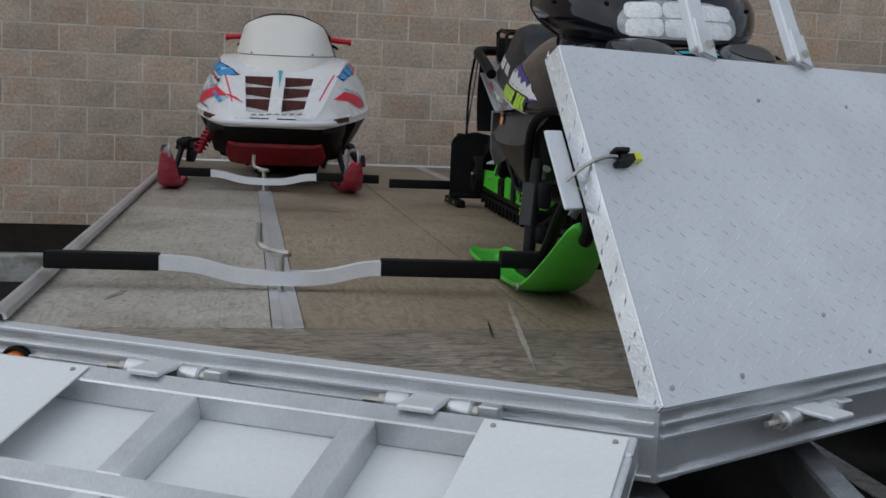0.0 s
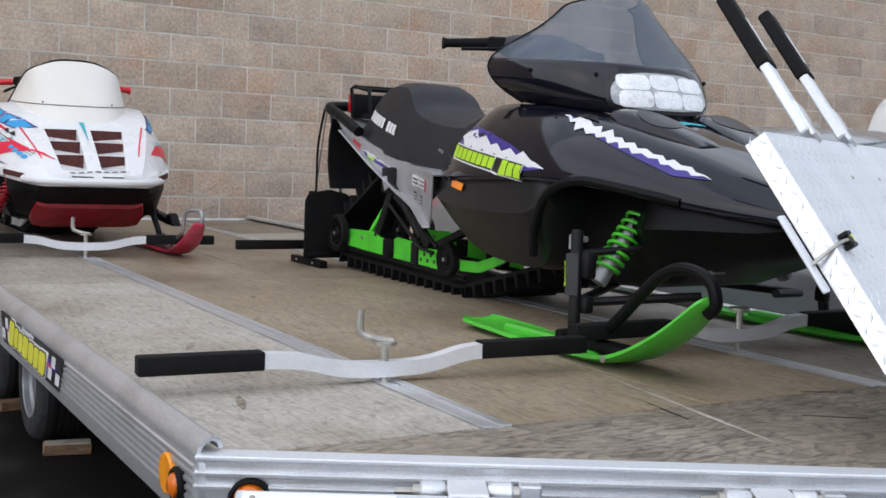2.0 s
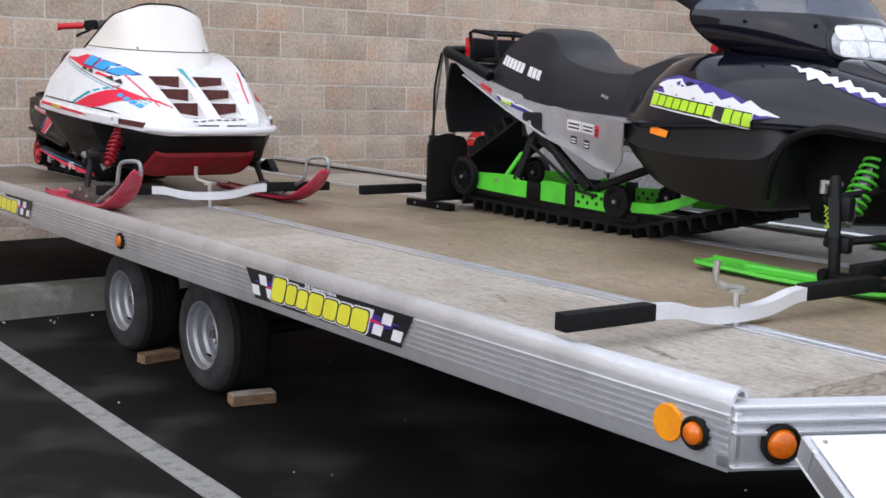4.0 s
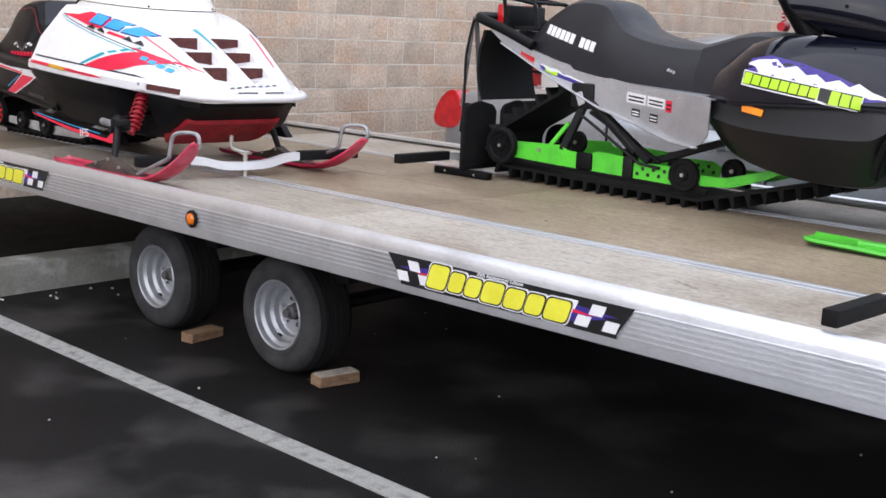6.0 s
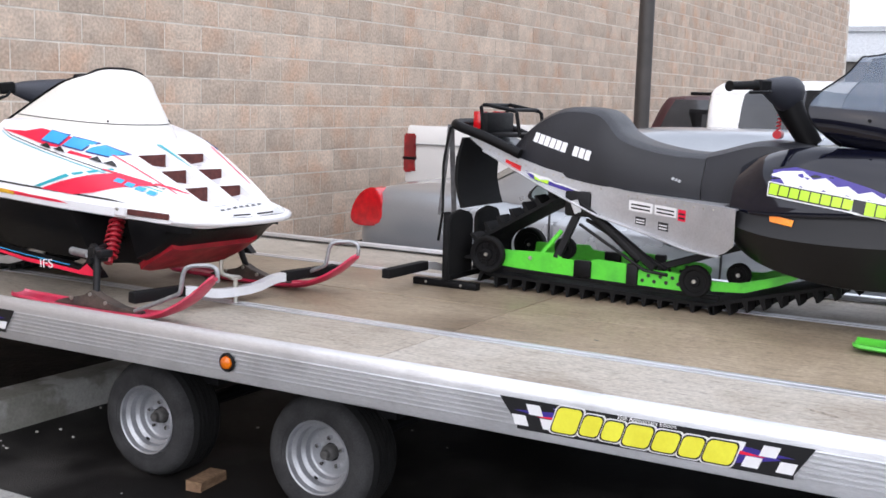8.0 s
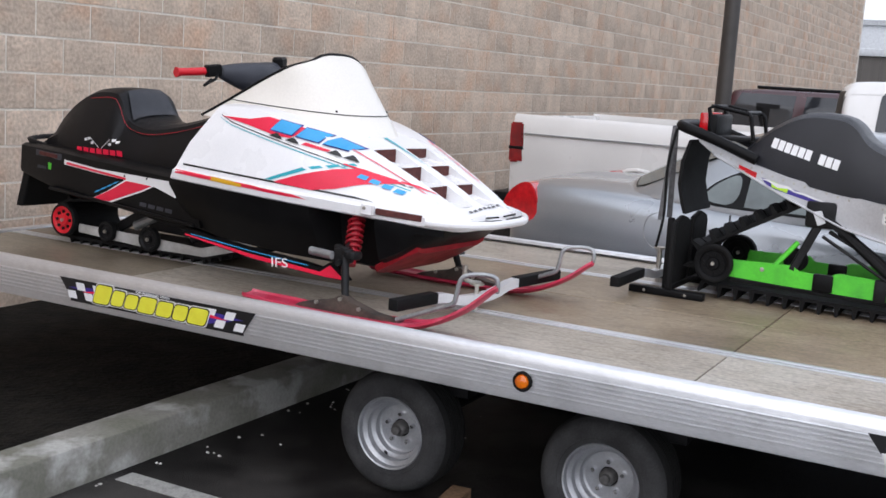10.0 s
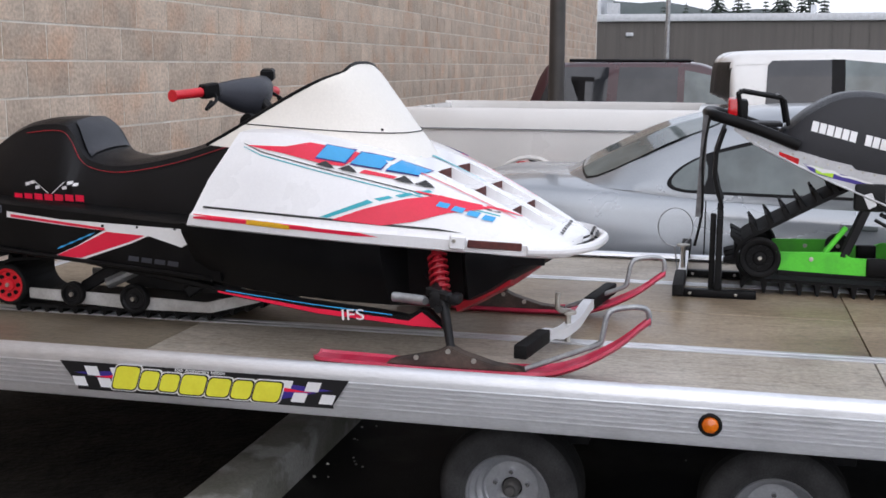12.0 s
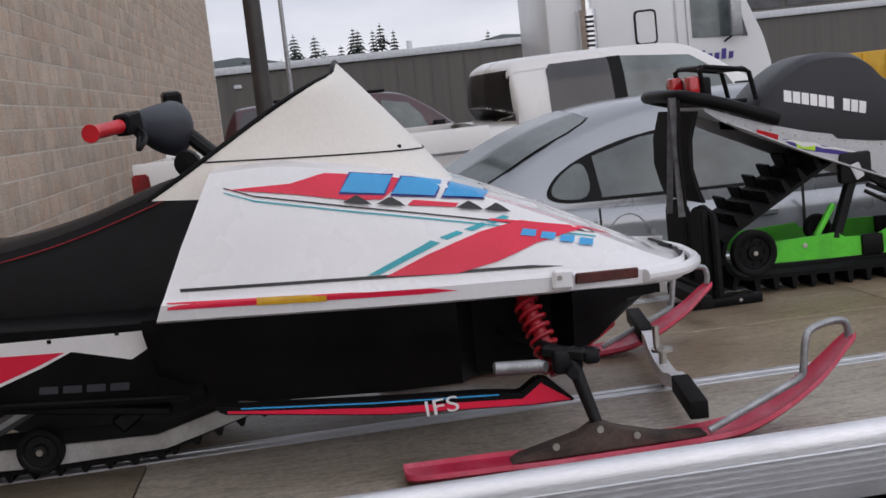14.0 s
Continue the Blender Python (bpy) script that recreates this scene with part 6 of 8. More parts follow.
# arch lip over the suspension
arch = [(-0.428, 0.955, 0.94), (-0.445, 0.93, 1.03), (-0.449, 0.87, 1.13), (-0.428, 0.76, 1.172), (-0.382, 0.64, 1.160), (-0.312, 0.45, 1.128)]
for s in (1, -1):
    bp_("arch_lip", tube(curve([(s * x, y, z) for x, y, z in arch], 5), 0.014, 8), BLACK_PLASTIC, lower_pan)

# cowl and smoked windshield
POD = smooth_keys([(1.372, 0.280, 0.845, 1.26), (1.41, 0.322, 0.845, 1.31), (1.45, 0.346, 0.862, 1.348), (1.49, 0.352, 0.885, 1.370), (1.53, 0.338, 0.912, 1.375), (1.57, 0.305, 0.942, 1.360), (1.61, 0.262, 0.972, 1.335),
                   (1.65, 0.222, 1.000, 1.300), (1.69, 0.190, 1.030, 1.270), (1.73, 0.166, 1.060, 1.250), (1.765, 0.146, 1.088, 1.238), (1.787, 0.118, 1.105, 1.232)], 3)


def pod_ring(row, inset=0.0):
    """One level of the pod that holds the headlight and runs up into the windshield; open towards the rider."""
    z0, w, yf, yb = row
    s = (z0 - 1.372) / 0.415
    pts = []
    for k in range(33):
        a = math.pi * (k / 32 - 0.5)
        c, sn = abs(math.cos(a)) ** 0.85, (1 if a > 0 else -1) * abs(math.sin(a)) ** 0.78
        y = yb - (yb - yf - inset) * c
        pts.append(((w - inset) * sn, y, z0 + 0.10 * (y - 0.85) * (1 - s) - 0.035 * abs(sn) ** 2.6 * s ** 4))
    return pts


def shell_mesh(levels, thick):
    bm = bmesh.new()
    O = [[bm.verts.new(p) for p in pod_ring(r)] for r in levels]
    I = [[bm.verts.new(p) for p in pod_ring(r, thick)] for r in levels]
    n = len(O[0])
    for rows_, flip in ((O, False), (I, True)):
        for A, B in zip(rows_, rows_[1:]):
            for j in range(n - 1):
                q = (A[j], A[j + 1], B[j + 1], B[j])
                bm.faces.new(q[::-1] if flip else q)
    for A, B in ((O[0], I[0]), (O[-1], I[-1])):
        for j in range(n - 1):
            bm.faces.new((A[j], A[j + 1], B[j + 1], B[j]))
    for j in (0, n - 1):
        for A, B, C, E_ in zip(O, O[1:], I, I[1:]):
            bm.faces.new((A[j], B[j], E_[j], C[j]))
    return bm


SPLIT = 13
cowl = bp_("headlight_cowl", shell_mesh(POD[:SPLIT], 0.010), BLACK_GLOSS, label="glossy black headlight pod", angle=60)
screen = bp_("windshield", shell_mesh(POD[SPLIT - 1:], 0.004), SMOKE, label="smoked clear windshield with black edge", angle=60)
edge = [Vector(pod_ring(r)[0]) for r in POD] + [Vector(p) for p in pod_ring(POD[-1])[1:32:3]] + [Vector(pod_ring(r)[32]) for r in POD[::-1]]
bp_("edge_trim", tube(edge, 0.0035, 8), BLACK_PLASTIC, screen, "black edge trim")
for k in (4, 10, 22, 28):
    p = Vector(pod_ring(POD[9], -0.002)[k])
    bp_("screw", lathe([(0.0, -0.006), (0.006, -0.005), (0.007, 0.004)], 8, Matrix.Translation(p) @ Matrix.Rotation(math.atan2(p.y - 1.3, p.x) + math.pi, 4, "Z")), BLACK_PLASTIC, screen)
ct = surface(cowl)
def lens_outline(grow):
    out = []
    for k in range(32):
        a = 2 * math.pi * k / 32
        c, sn = math.cos(a), math.sin(a)
        out.append((XB - 0.022 + (0.176 + grow) * math.copysign(abs(c) ** 0.62, c), 1.449 + (0.056 + grow) * math.copysign(abs(sn) ** 0.75, sn) - 0.012 * abs(c) ** 3))
    return out


decal("headlight_recess", ct, lens_outline(0.012), "y", -2.0, 1, BLACK_DECAL, cowl, lift=0.003, cuts=5)
hl2 = decal("headlight", ct, lens_outline(0.0), "y", -2.0, 1, LENS_GREY, cowl, lift=0.008, cuts=5, label="wide clear twin headlight")
for u, v, w, h in ((-0.097, 0.024, 0.093, 0.046), (0.0, 0.026, 0.097, 0.047), (0.097, 0.023, 0.093, 0.045), (-0.096, -0.025, 0.092, 0.048), (0.0, -0.026, 0.096, 0.050), (0.096, -0.027, 0.092, 0.046)):
    decal("reflector_bowl", ct, rounded(XB - 0.022 + u * 1.1, 1.449 + v, w * 1.1, h, 0.017, 4), "y", -2.0, 1, LENS_CLEAR, hl2, lift=0.0095, cuts=3, label="bright reflector bowl")

# hood openings and graphics
bt = surface(bhood)
for s in (-1, 1):
    sc_rows = [(0.84, 0.085, 0.030), (0.80, 0.09, 0.036), (0.72, 0.085, 0.032), (0.63, 0.07, 0.020), (0.56, 0.05, 0.004)]
    rings = []
    for y, w, h in smooth_keys(sc_rows, 4):
        zb = np.interp(y, [0.40, 0.60, 0.85], [1.228, 1.290, 1.360])
        xc = s * (0.10 + 0.25 * (y - 0.56))
        rings.append([(xc + w * math.cos(a), y, zb + h * math.sin(a) ** 0.7 + 0.004) for a in [math.pi * k / 10 for k in range(11)]] + [(xc - w, y, zb - 0.03), (xc + w, y, zb - 0.03)])
    sc = bp_("hood_scoop", loft(rings), BLACK_GLOSS, bhood, "raised glossy black air scoop", angle=40)
    sct = surface(sc)
    decal("air_intake", sct, [(XB + s * 0.150 + 0.062 * math.cos(a), 0.735 + 0.075 * math.sin(a)) for a in [2 * math.pi * k / 20 for k in range(20)]], "z", 3.0, -1, BLACK_DECAL, sc, lift=0.002, label="dark air intake")
    bp_("scoop_mouth", loft([[(s * 0.17 + 0.075 * math.cos(a), 0.843, 1.364 + 0.026 * math.sin(a)) for a in [math.pi * k / 8 for k in range(9)]], [(s * 0.17 + 0.07 * math.cos(a), 0.848, 1.364 + 0.022 * math.sin(a)) for a in [math.pi * k / 8 for k in range(9)]]]), BLACK_DECAL, sc)
    decal("hood_vent", bt, [(XB + s * 0.27, 0.88), (XB + s * 0.31, 0.93), (XB + s * 0.30, 0.83)], "z", 3.0, -1, BLACK_DECAL, bhood, lift=0.003)
decal("green_mark", bt, [(XB - 0.20, 0.795), (XB + 0.20, 0.795), (XB + 0.18, 0.76), (XB - 0.18, 0.76)], "z", 3.0, -1, TEAL_DECAL, bhood, lift=0.004)


def peaks(y0, z0, y1, z1, n, h, seed):
    """A snowy ridge along a line: uneven peaks above, ragged tongues of snow below."""
    rg = random.Random(seed)
    top, low = [], []
    for k in range(n + 1):
        f = k / n
        y, z = y0 + (y1 - y0) * f, z0 + (z1 - z0) * f
        jig = (y1 - y0) / n * rg.uniform(-0.25, 0.25) if 0 < k < n else 0.0
        fade = (0.75 + 0.45 * math.sin(math.pi * (0.15 + f * 1.3)) ** 2) * (1 - 0.35 * f) * min(1.0, 5 * f + 0.15, 5 * (1 - f) + 0.05)
        top.append((y + jig, z + h * fade * (rg.uniform(0.70, 1.15) if k % 2 else rg.uniform(0.15, 0.45))))
        low.append((y + jig * 0.6, z - h * fade * (rg.uniform(0.0, 0.25) if k % 2 else rg.uniform(0.45, 1.0))))
    return top + low[::-1]


for start, sign in ((-3.0, 1), (6.0, -1)):
    decal("purple_field", bt, [(1.48, 1.235), (1.485, 1.315), (1.40, 1.330), (1.26, 1.308), (1.12, 1.272), (0.925, 1.200), (1.02, 1.190), (1.20, 1.205)], "x", start, sign, PURPLE, bhood, lift=0.002)
    decal("white_ridge", bt, peaks(1.485, 1.298, 0.92, 1.200, 14, 0.046, 3), "x", start, sign, WHITE_DECAL, bhood, lift=0.003, label="jagged white mountain ridge")
    for fa, fb in ((0.0, 0.655), (0.665, 1.0)):
        def strip(e, f):
            ya, yb2 = 1.488 - 0.470 * fa - e * (fa > 0) * 0.3, 1.488 - 0.470 * fb
            za, zb2 = 1.247 - 0.060 * fa, 1.247 - 0.060 * fb
            return [(ya + e, za + f), (ya + e, za - f), (yb2 - e, zb2 - f), (yb2 - e, zb2 + f)]
        decal("name_plate", bt, strip(0.003, 0.0275), "x", start, sign, WHITE_DECAL, bhood, lift=0.0045)
        decal("name_plate_field", bt, strip(-0.002, 0.0225), "x", start, sign, BLACK_DECAL, bhood, lift=0.0060)
    for k in range(12):
        if k == 8:
            continue
        f0, f1 = k / 12 + 0.006, (k + 0.94) / 12
        ya, yb2 = 1.486 - 0.468 * f0, 1.486 - 0.468 * f1
        za, zc = 1.2465 - 0.060 * f0, 1.2465 - 0.060 * f1
        hh = 0.0205 if k in (0, 9) else 0.0180
        decal("lime_letter_shape", bt, [(ya, za - hh), (yb2, zc - hh), (yb2 - 0.004, zc + hh * 0.95), (ya - 0.004, za + hh * 0.95)], "x", start, sign, LIME, bhood, lift=0.0095, cuts=2)
    decal("purple_field", bt, [(0.97, 1.372), (0.70, 1.283), (0.42, 1.190), (0.50, 1.198), (0.72, 1.274), (0.93, 1.351)], "x", start, sign, PURPLE, bhood, lift=0.002)
    decal("white_ridge", bt, peaks(0.97, 1.366, 0.42, 1.192, 24, 0.021, 7), "x", start, sign, WHITE_DECAL, bhood, lift=0.003, label="jagged white mountain ridge")
lt = surface(lower_pan)
for start, sign in ((-3.0, 1), (6.0, -1)):
    decal("side_reflector", lt, [(1.475, 1.150), (1.38, 1.135), (1.385, 1.112), (1.47, 1.124)], "x", start, sign, ORANGE, lower_pan, lift=0.006, label="orange side reflector")

# tank cover and seat
def bs_half(r):
    y, zb, wb, zt, wt = r
    return [(wb, zb), (wb + 0.006, zb + (zt - zb) * 0.35), (wt + 0.014, zt - 0.06), (wt, zt - 0.022), (wt * 0.7, zt - 0.003), (wt * 0.3, zt), (0, zt)]


tank = bp_("tank_cover", body([(1.40, 1.20, 0.20, 1.405, 0.16), (1.52, 1.18, 0.225, 1.418, 0.17), (1.62, 1.165, 0.225, 1.412, 0.17), (1.74, 1.165, 0.215, 1.378, 0.165), (1.80, 1.168, 0.208, 1.362, 0.16)], bs_half, 4), SHEEN_VINYL, label="dark tank cover pad", angle=40)
bseat = bp_("seat", body([(1.805, 1.168, 0.20, 1.355, 0.155), (1.95, 1.175, 0.20, 1.362, 0.16), (2.10, 1.185, 0.20, 1.39, 0.165), (2.19, 1.195, 0.20, 1.43, 0.165), (2.25, 1.20, 0.198, 1.495, 0.155), (2.32, 1.21, 0.196, 1.525, 0.145), (2.46, 1.235, 0.19, 1.522, 0.14), (2.58, 1.265, 0.18, 1.46, 0.14), (2.67, 1.30, 0.165, 1.38, 0.13), (2.70, 1.315, 0.15, 1.345, 0.12)], bs_half, 5), SHEEN_VINYL, label="black vinyl seat with raised back", angle=40)
bst = surface(bseat)
for k in range(10):
    if k == 6:
        continue
    y = 2.575 - k * 0.0285
    z = 1.392 - k * 0.0072
    h = 0.020
    decal("white_letter_shape", bst, [(y, z - h), (y - 0.024, z - h - 0.006), (y - 0.032, z + h - 0.006), (y - 0.008, z + h)], "x", -3.0, 1, WHITE_DECAL, bseat, lift=0.003)
for k in range(3):
    decal("seat_mark", bst, [(1.93 - k * 0.014, 1.245 - k * 0.004), (1.92 - k * 0.014, 1.242 - k * 0.004), (1.915 - k * 0.014, 1.25 - k * 0.004), (1.925 - k * 0.014, 1.255 - k * 0.004)], "x", -3.0, 1, GALV, bseat, lift=0.002)

# aluminium tunnel: two side plates and a top
def flare(y):
    """Half-width of the tunnel, which flares out over the footwell."""
    return 0.193 + 0.20 * (max(0.0, 2.25 - y) / 0.6) ** 1.5


rings = []
for y in (1.60, 1.64, 1.68, 1.74, 1.80, 1.88, 1.98, 2.10, 2.24, 2.38, 2.50, 2.62, 2.73, 2.82, 2.875):
    f = flare(y)
    zt = float(np.interp(y, [1.60, 1.80, 2.15, 2.53, 2.70, 2.875], [1.160, 1.168, 1.186, 1.265, 1.318, 1.385]))
    zb = float(np.interp(y, [1.60, 1.66, 1.80, 2.24, 2.50, 2.73, 2.86, 2.875], [1.02, 0.968, 0.975, 1.068, 1.175, 1.28, 1.355, 1.372]))
    t = 0.006
    rings.append([(f, y, zb), (f, y, zt), (-f, y, zt), (-f, y, zb), (-f + t, y, zb), (-f + t, y, zt - t), (f - t, y, zt - t), (f - t, y, zb)])
tunnel = bp_("tunnel", loft(rings), TUNNEL, label="bare aluminium tunnel", angle=40)
tnt = surface(tunnel)
for s in (-1, 1):
    low_ = [(1.66, 0.970), (1.80, 0.977), (2.02, 1.024), (2.24, 1.070), (2.50, 1.178), (2.80, 1.322)]
    for (ya, za), (yb2, zb2) in zip(low_, low_[1:]):
        bp_("tunnel_flange", bar((s * (flare(ya) + 0.012), ya, za), (s * (flare(yb2) + 0.012), yb2, zb2), 0.030, 0.007, 0.002), TUNNEL, tunnel, "folded aluminium edge")
for k in range(26):
    f = k / 25
    y = 2.82 - 1.12 * f
    z = np.interp(y, [1.64, 1.80, 2.15, 2.53, 2.70, 2.875], [1.15, 1.155, 1.172, 1.25, 1.302, 1.365]) - 0.004
    bp_("rivet", lathe([(0.0, -0.0018), (0.004, -0.001), (0.005, 0.0005)], 6, Matrix.Translation((-flare(y) - 0.0005, y, z))), STEEL, tunnel)


def plate(poly, material, d=0.0015, name="sticker", label=""):
    return decal(name, tnt, poly, "x", -3.0, 1, material, tunnel, lift=d, label=label)


plate([(2.72, 1.298), (2.615, 1.262), (2.62, 1.236), (2.72, 1.270)], LENS_RED, 0.003, "red_reflector", "red side reflector")
plate([(2.60, 1.245), (2.31, 1.165), (2.33, 1.150), (2.56, 1.205)], PURPLE, 0.001, "purple_graphic")
plate([(2.555, 1.235), (2.48, 1.212), (2.485, 1.190), (2.55, 1.208)], LIME, 0.0018, "lime_graphic")
plate(peaks(2.60, 1.240, 2.30, 1.158, 8, 0.012, 4), WHITE_DECAL, 0.0024, "white_ridge")
plate([(2.615, 1.218), (2.575, 1.205), (2.575, 1.188), (2.615, 1.198)], BLACK_DECAL, 0.0015, "black_mark")
for y0, z0, w, h, m in ((2.10, 1.150, 0.115, 0.042, WHITE_DECAL), (1.975, 1.142, 0.105, 0.040, WHITE_DECAL), (1.862, 1.134, 0.036, 0.046, RED_DECAL), (2.065, 1.085, 0.05, 0.032, BLACK_DECAL), (1.955, 1.074, 0.05, 0.034, BLACK_DECAL)):
    stk = plate([(y0, z0), (y0 - w, z0 - w * 0.06), (y0 - w, z0 - w * 0.06 - h), (y0, z0 - h)], m, 0.001, "sticker", "small sticker with plain bars")
    for j in range(2):
        zz = z0 - h * (0.30 + 0.36 * j)
        plate([(y0 - w * 0.1, zz), (y0 - w * 0.9, zz - w * 0.05), (y0 - w * 0.9, zz - w * 0.05 - h * 0.16), (y0 - w * 0.1, zz - h * 0.16)], BLACK_DECAL if m is not BLACK_DECAL else WHITE_DECAL, 0.0018, "sticker_bar")
# rear grab bar, tail lamp, rack
rb = bp_("rear_bumper", tube(curve([(-0.205, 2.62, 1.315), (-0.21, 2.80, 1.385), (-0.205, 2.93, 1.425), (-0.12, 2.975, 1.435), (0.12, 2.975, 1.435), (0.205, 2.93, 1.425), (0.21, 2.80, 1.385), (0.205, 2.62, 1.315)], 5), 0.023, 12), BLACK_PLASTIC, label="black rear grab bar")
bp_("tail_lamp", box(-0.13, -0.055, 2.86, 2.90, 1.405, 1.495, 0.008), LENS_RED, label="red tail lamp")
bp_("tail_lamp", box(0.055, 0.13, 2.86, 2.90, 1.405, 1.495, 0.008), LENS_RED, label="red tail lamp")
bp_("tail_lamp_housing", box(-0.135, 0.135, 2.82, 2.862, 1.38, 1.49, 0.01), BLACK_PLASTIC, label="black tail lamp housing")
rack = bp_("rear_rack", tube([(-0.13, 2.84, 1.40), (-0.13, 2.86, 1.515), (-0.12, 2.84, 1.525), (-0.12, 2.69, 1.50), (-0.13, 2.68, 1.49), (-0.13, 2.66, 1.39)], 0.009, 8), BLACK_PLASTIC, label="black tubular rear rack")
bp_("rack_bar", tube([(0.13, 2.84, 1.40), (0.13, 2.86, 1.515), (0.12, 2.84, 1.525), (0.12, 2.69, 1.50), (0.13, 2.68, 1.49), (0.13, 2.66, 1.39)], 0.009, 8), BLACK_PLASTIC, rack)
bp_("rack_bar", tube([(-0.12, 2.85, 1.523), (0.12, 2.85, 1.523)], 0.009, 8), BLACK_PLASTIC, rack)
bp_("rack_bar", tube([(-0.12, 2.70, 1.505), (0.12, 2.70, 1.505)], 0.009, 8), BLACK_PLASTIC, rack)
bp_("rack_plate", box(-0.10, 0.10, 2.68, 2.84, 1.382, 1.40, 0.005), DARK_STEEL, rack)
# hanging snow flap with straps
bp_("snow_flap", loft([[(x, y + 0.035 * math.sin(3.2 * f), z) for x, y in ((-0.20, 2.90), (-0.07, 2.905), (0.07, 2.905), (0.20, 2.90), (0.20, 2.915), (0.07, 2.92), (-0.07, 2.92), (-0.20, 2.915))] for f, z in ((0, 1.375), (0.3, 1.28), (0.6, 1.18), (0.85, 1.10), (1.0, 1.055))]), RUBBER, label="hanging black rubber snow flap")
bp_("strap", tube(curve([(-0.21, 2.97, 1.42), (-0.23, 2.99, 1.25), (-0.235, 2.985, 1.05), (-0.225, 3.01, 0.90)], 5), 0.006, 6), RUBBER, label="dangling dark strap")
bp_("strap", bar((-0.19, 2.985, 1.43), (-0.235, 3.00, 1.02), 0.024, 0.004, 0), STRAP_GREY, label="grey hanging strap")
bp_("strap", bar((-0.175, 2.985, 1.43), (-0.10, 3.00, 1.02), 0.024, 0.004, 0), STRAP_GREY, label="grey hanging strap")

# track, green rails, wheels
belt("track", [(1.76, 0.800, 0.055), (2.75, 0.855, 0.085), (2.36, 1.115, 0.05), (1.25, 0.975, 0.095)], XB - 0.185, XB + 0.185, 0.014, 0.046, 0.070, RUBBER, bsled, "black rubber track with tall lugs")
for x in (1.585, 1.945):
    bars_ = merge(prism([(2.69, 0.885), (2.42, 0.893), (2.40, 0.872), (2.28, 0.868), (2.24, 0.885), (2.10, 0.878), (2.08, 0.856), (1.98, 0.862), (1.88, 0.862), (1.84, 0.842), (1.85, 0.785), (2.30, 0.792), (2.70, 0.812)], "x", x, x + 0.012, 0.003))
    rl = part("slide_rail", bars_, GREEN, bsled, "bright green slide rail")
    part("rail_front", prism([(1.74, 0.800), (1.74, 0.842), (1.62, 0.846), (1.48, 0.885), (1.36, 0.935), (1.34, 0.915), (1.46, 0.855), (1.60, 0.808)], "x", x, x + 0.012, 0.003), GREEN, rl)
    part("rail_shoe", bar((x + 0.006, 2.68, 0.800), (x + 0.006, 1.70, 0.776), 0.02, 0.018, 0.003), BLACK_PLASTIC, rl, "black slide shoe")
    for k in range(7):
        part("rail_hole", lathe([(0.0, -0.001), (0.0085, -0.001), (0.0085, 0.001)], 8, Matrix.Translation((x - 0.0006, 2.03 - k * 0.026, 0.838 if k % 2 else 0.815))), BLACK_DECAL, rl)
    part("rail_bolt", lathe([(0.0, -0.006), (0.009, -0.005), (0.010, 0.001)], 8, Matrix.Translation((x, 2.55, 0.86))), STEEL, rl)
    part("rail_clamp", box(x - 0.012, x + 0.02, 2.26, 2.34, 0.80, 0.872, 0.006), BLACK_PLASTIC, rl)
    part("rail_clamp", box(x - 0.012, x + 0.02, 2.05, 2.10, 0.79, 0.88, 0.006), DARK_STEEL, rl)
idler(1.545, 2.75, 0.862, 0.082, 0.035, BLACK_PLASTIC, bsled, "black spoked rear wheel", 8)
idler(1.99, 2.75, 0.862, 0.082, 0.035, BLACK_PLASTIC, bsled, "black spoked rear wheel", 0)
idler(1.555, 1.80, 0.838, 0.066, 0.03, RUBBER, bsled, "black bogie wheel with steel hub", 0)
idler(1.70, 2.44, 0.90, 0.05, 0.03, RUBBER, bsled, "black bogie wheel", 0)
idler(1.70, 1.66, 0.86, 0.05, 0.03, RUBBER, bsled, "black bogie wheel", 0)
for p, q, w, m in (((1.60, 2.43, 0.87), (1.62, 2.34, 1.09), 0.034, DARK_STEEL), ((1.60, 2.34, 1.12), (1.60, 1.98, 0.87), 0.034, DARK_STEEL), ((1.60, 2.30, 1.05), (1.60, 1.93, 0.87), 0.016, DARK_STEEL), ((1.62, 1.98, 0.87), (1.62, 1.55, 1.02), 0.03, DARK_STEEL), ((1.60, 2.50, 0.885), (1.62, 2.42, 0.99), 0.02, GREEN)):
    part("suspension_arm", bar(p, q, w, w, 0.004), m, bsled, "green suspension arm" if m is GREEN else "dark suspension arm")
part("suspension_block", box(1.585, 1.625, 2.28, 2.40, 1.06, 1.17, 0.012), DARK_STEEL, bsled, "dark suspension pivot block")
part("pivot_plate", prism([(2.370, 1.125), (2.335, 1.135), (2.315, 1.085), (2.345, 1.070)], "x", 1.575, 1.582, 0.002), ALU, bsled, "bright pivot plate")
part("shock_absorber", tube([(1.60, 2.25, 1.06), (1.60, 2.05, 0.90)], 0.022, 10), DARK_STEEL, bsled, "dark rear shock absorber")
part("torsion_rod", tube([(1.575, 2.32, 1.03), (1.575, 2.02, 0.86), (1.575, 1.92, 0.85)], 0.007, 8), DARK_STEEL, bsled, "thin dark torsion rod")

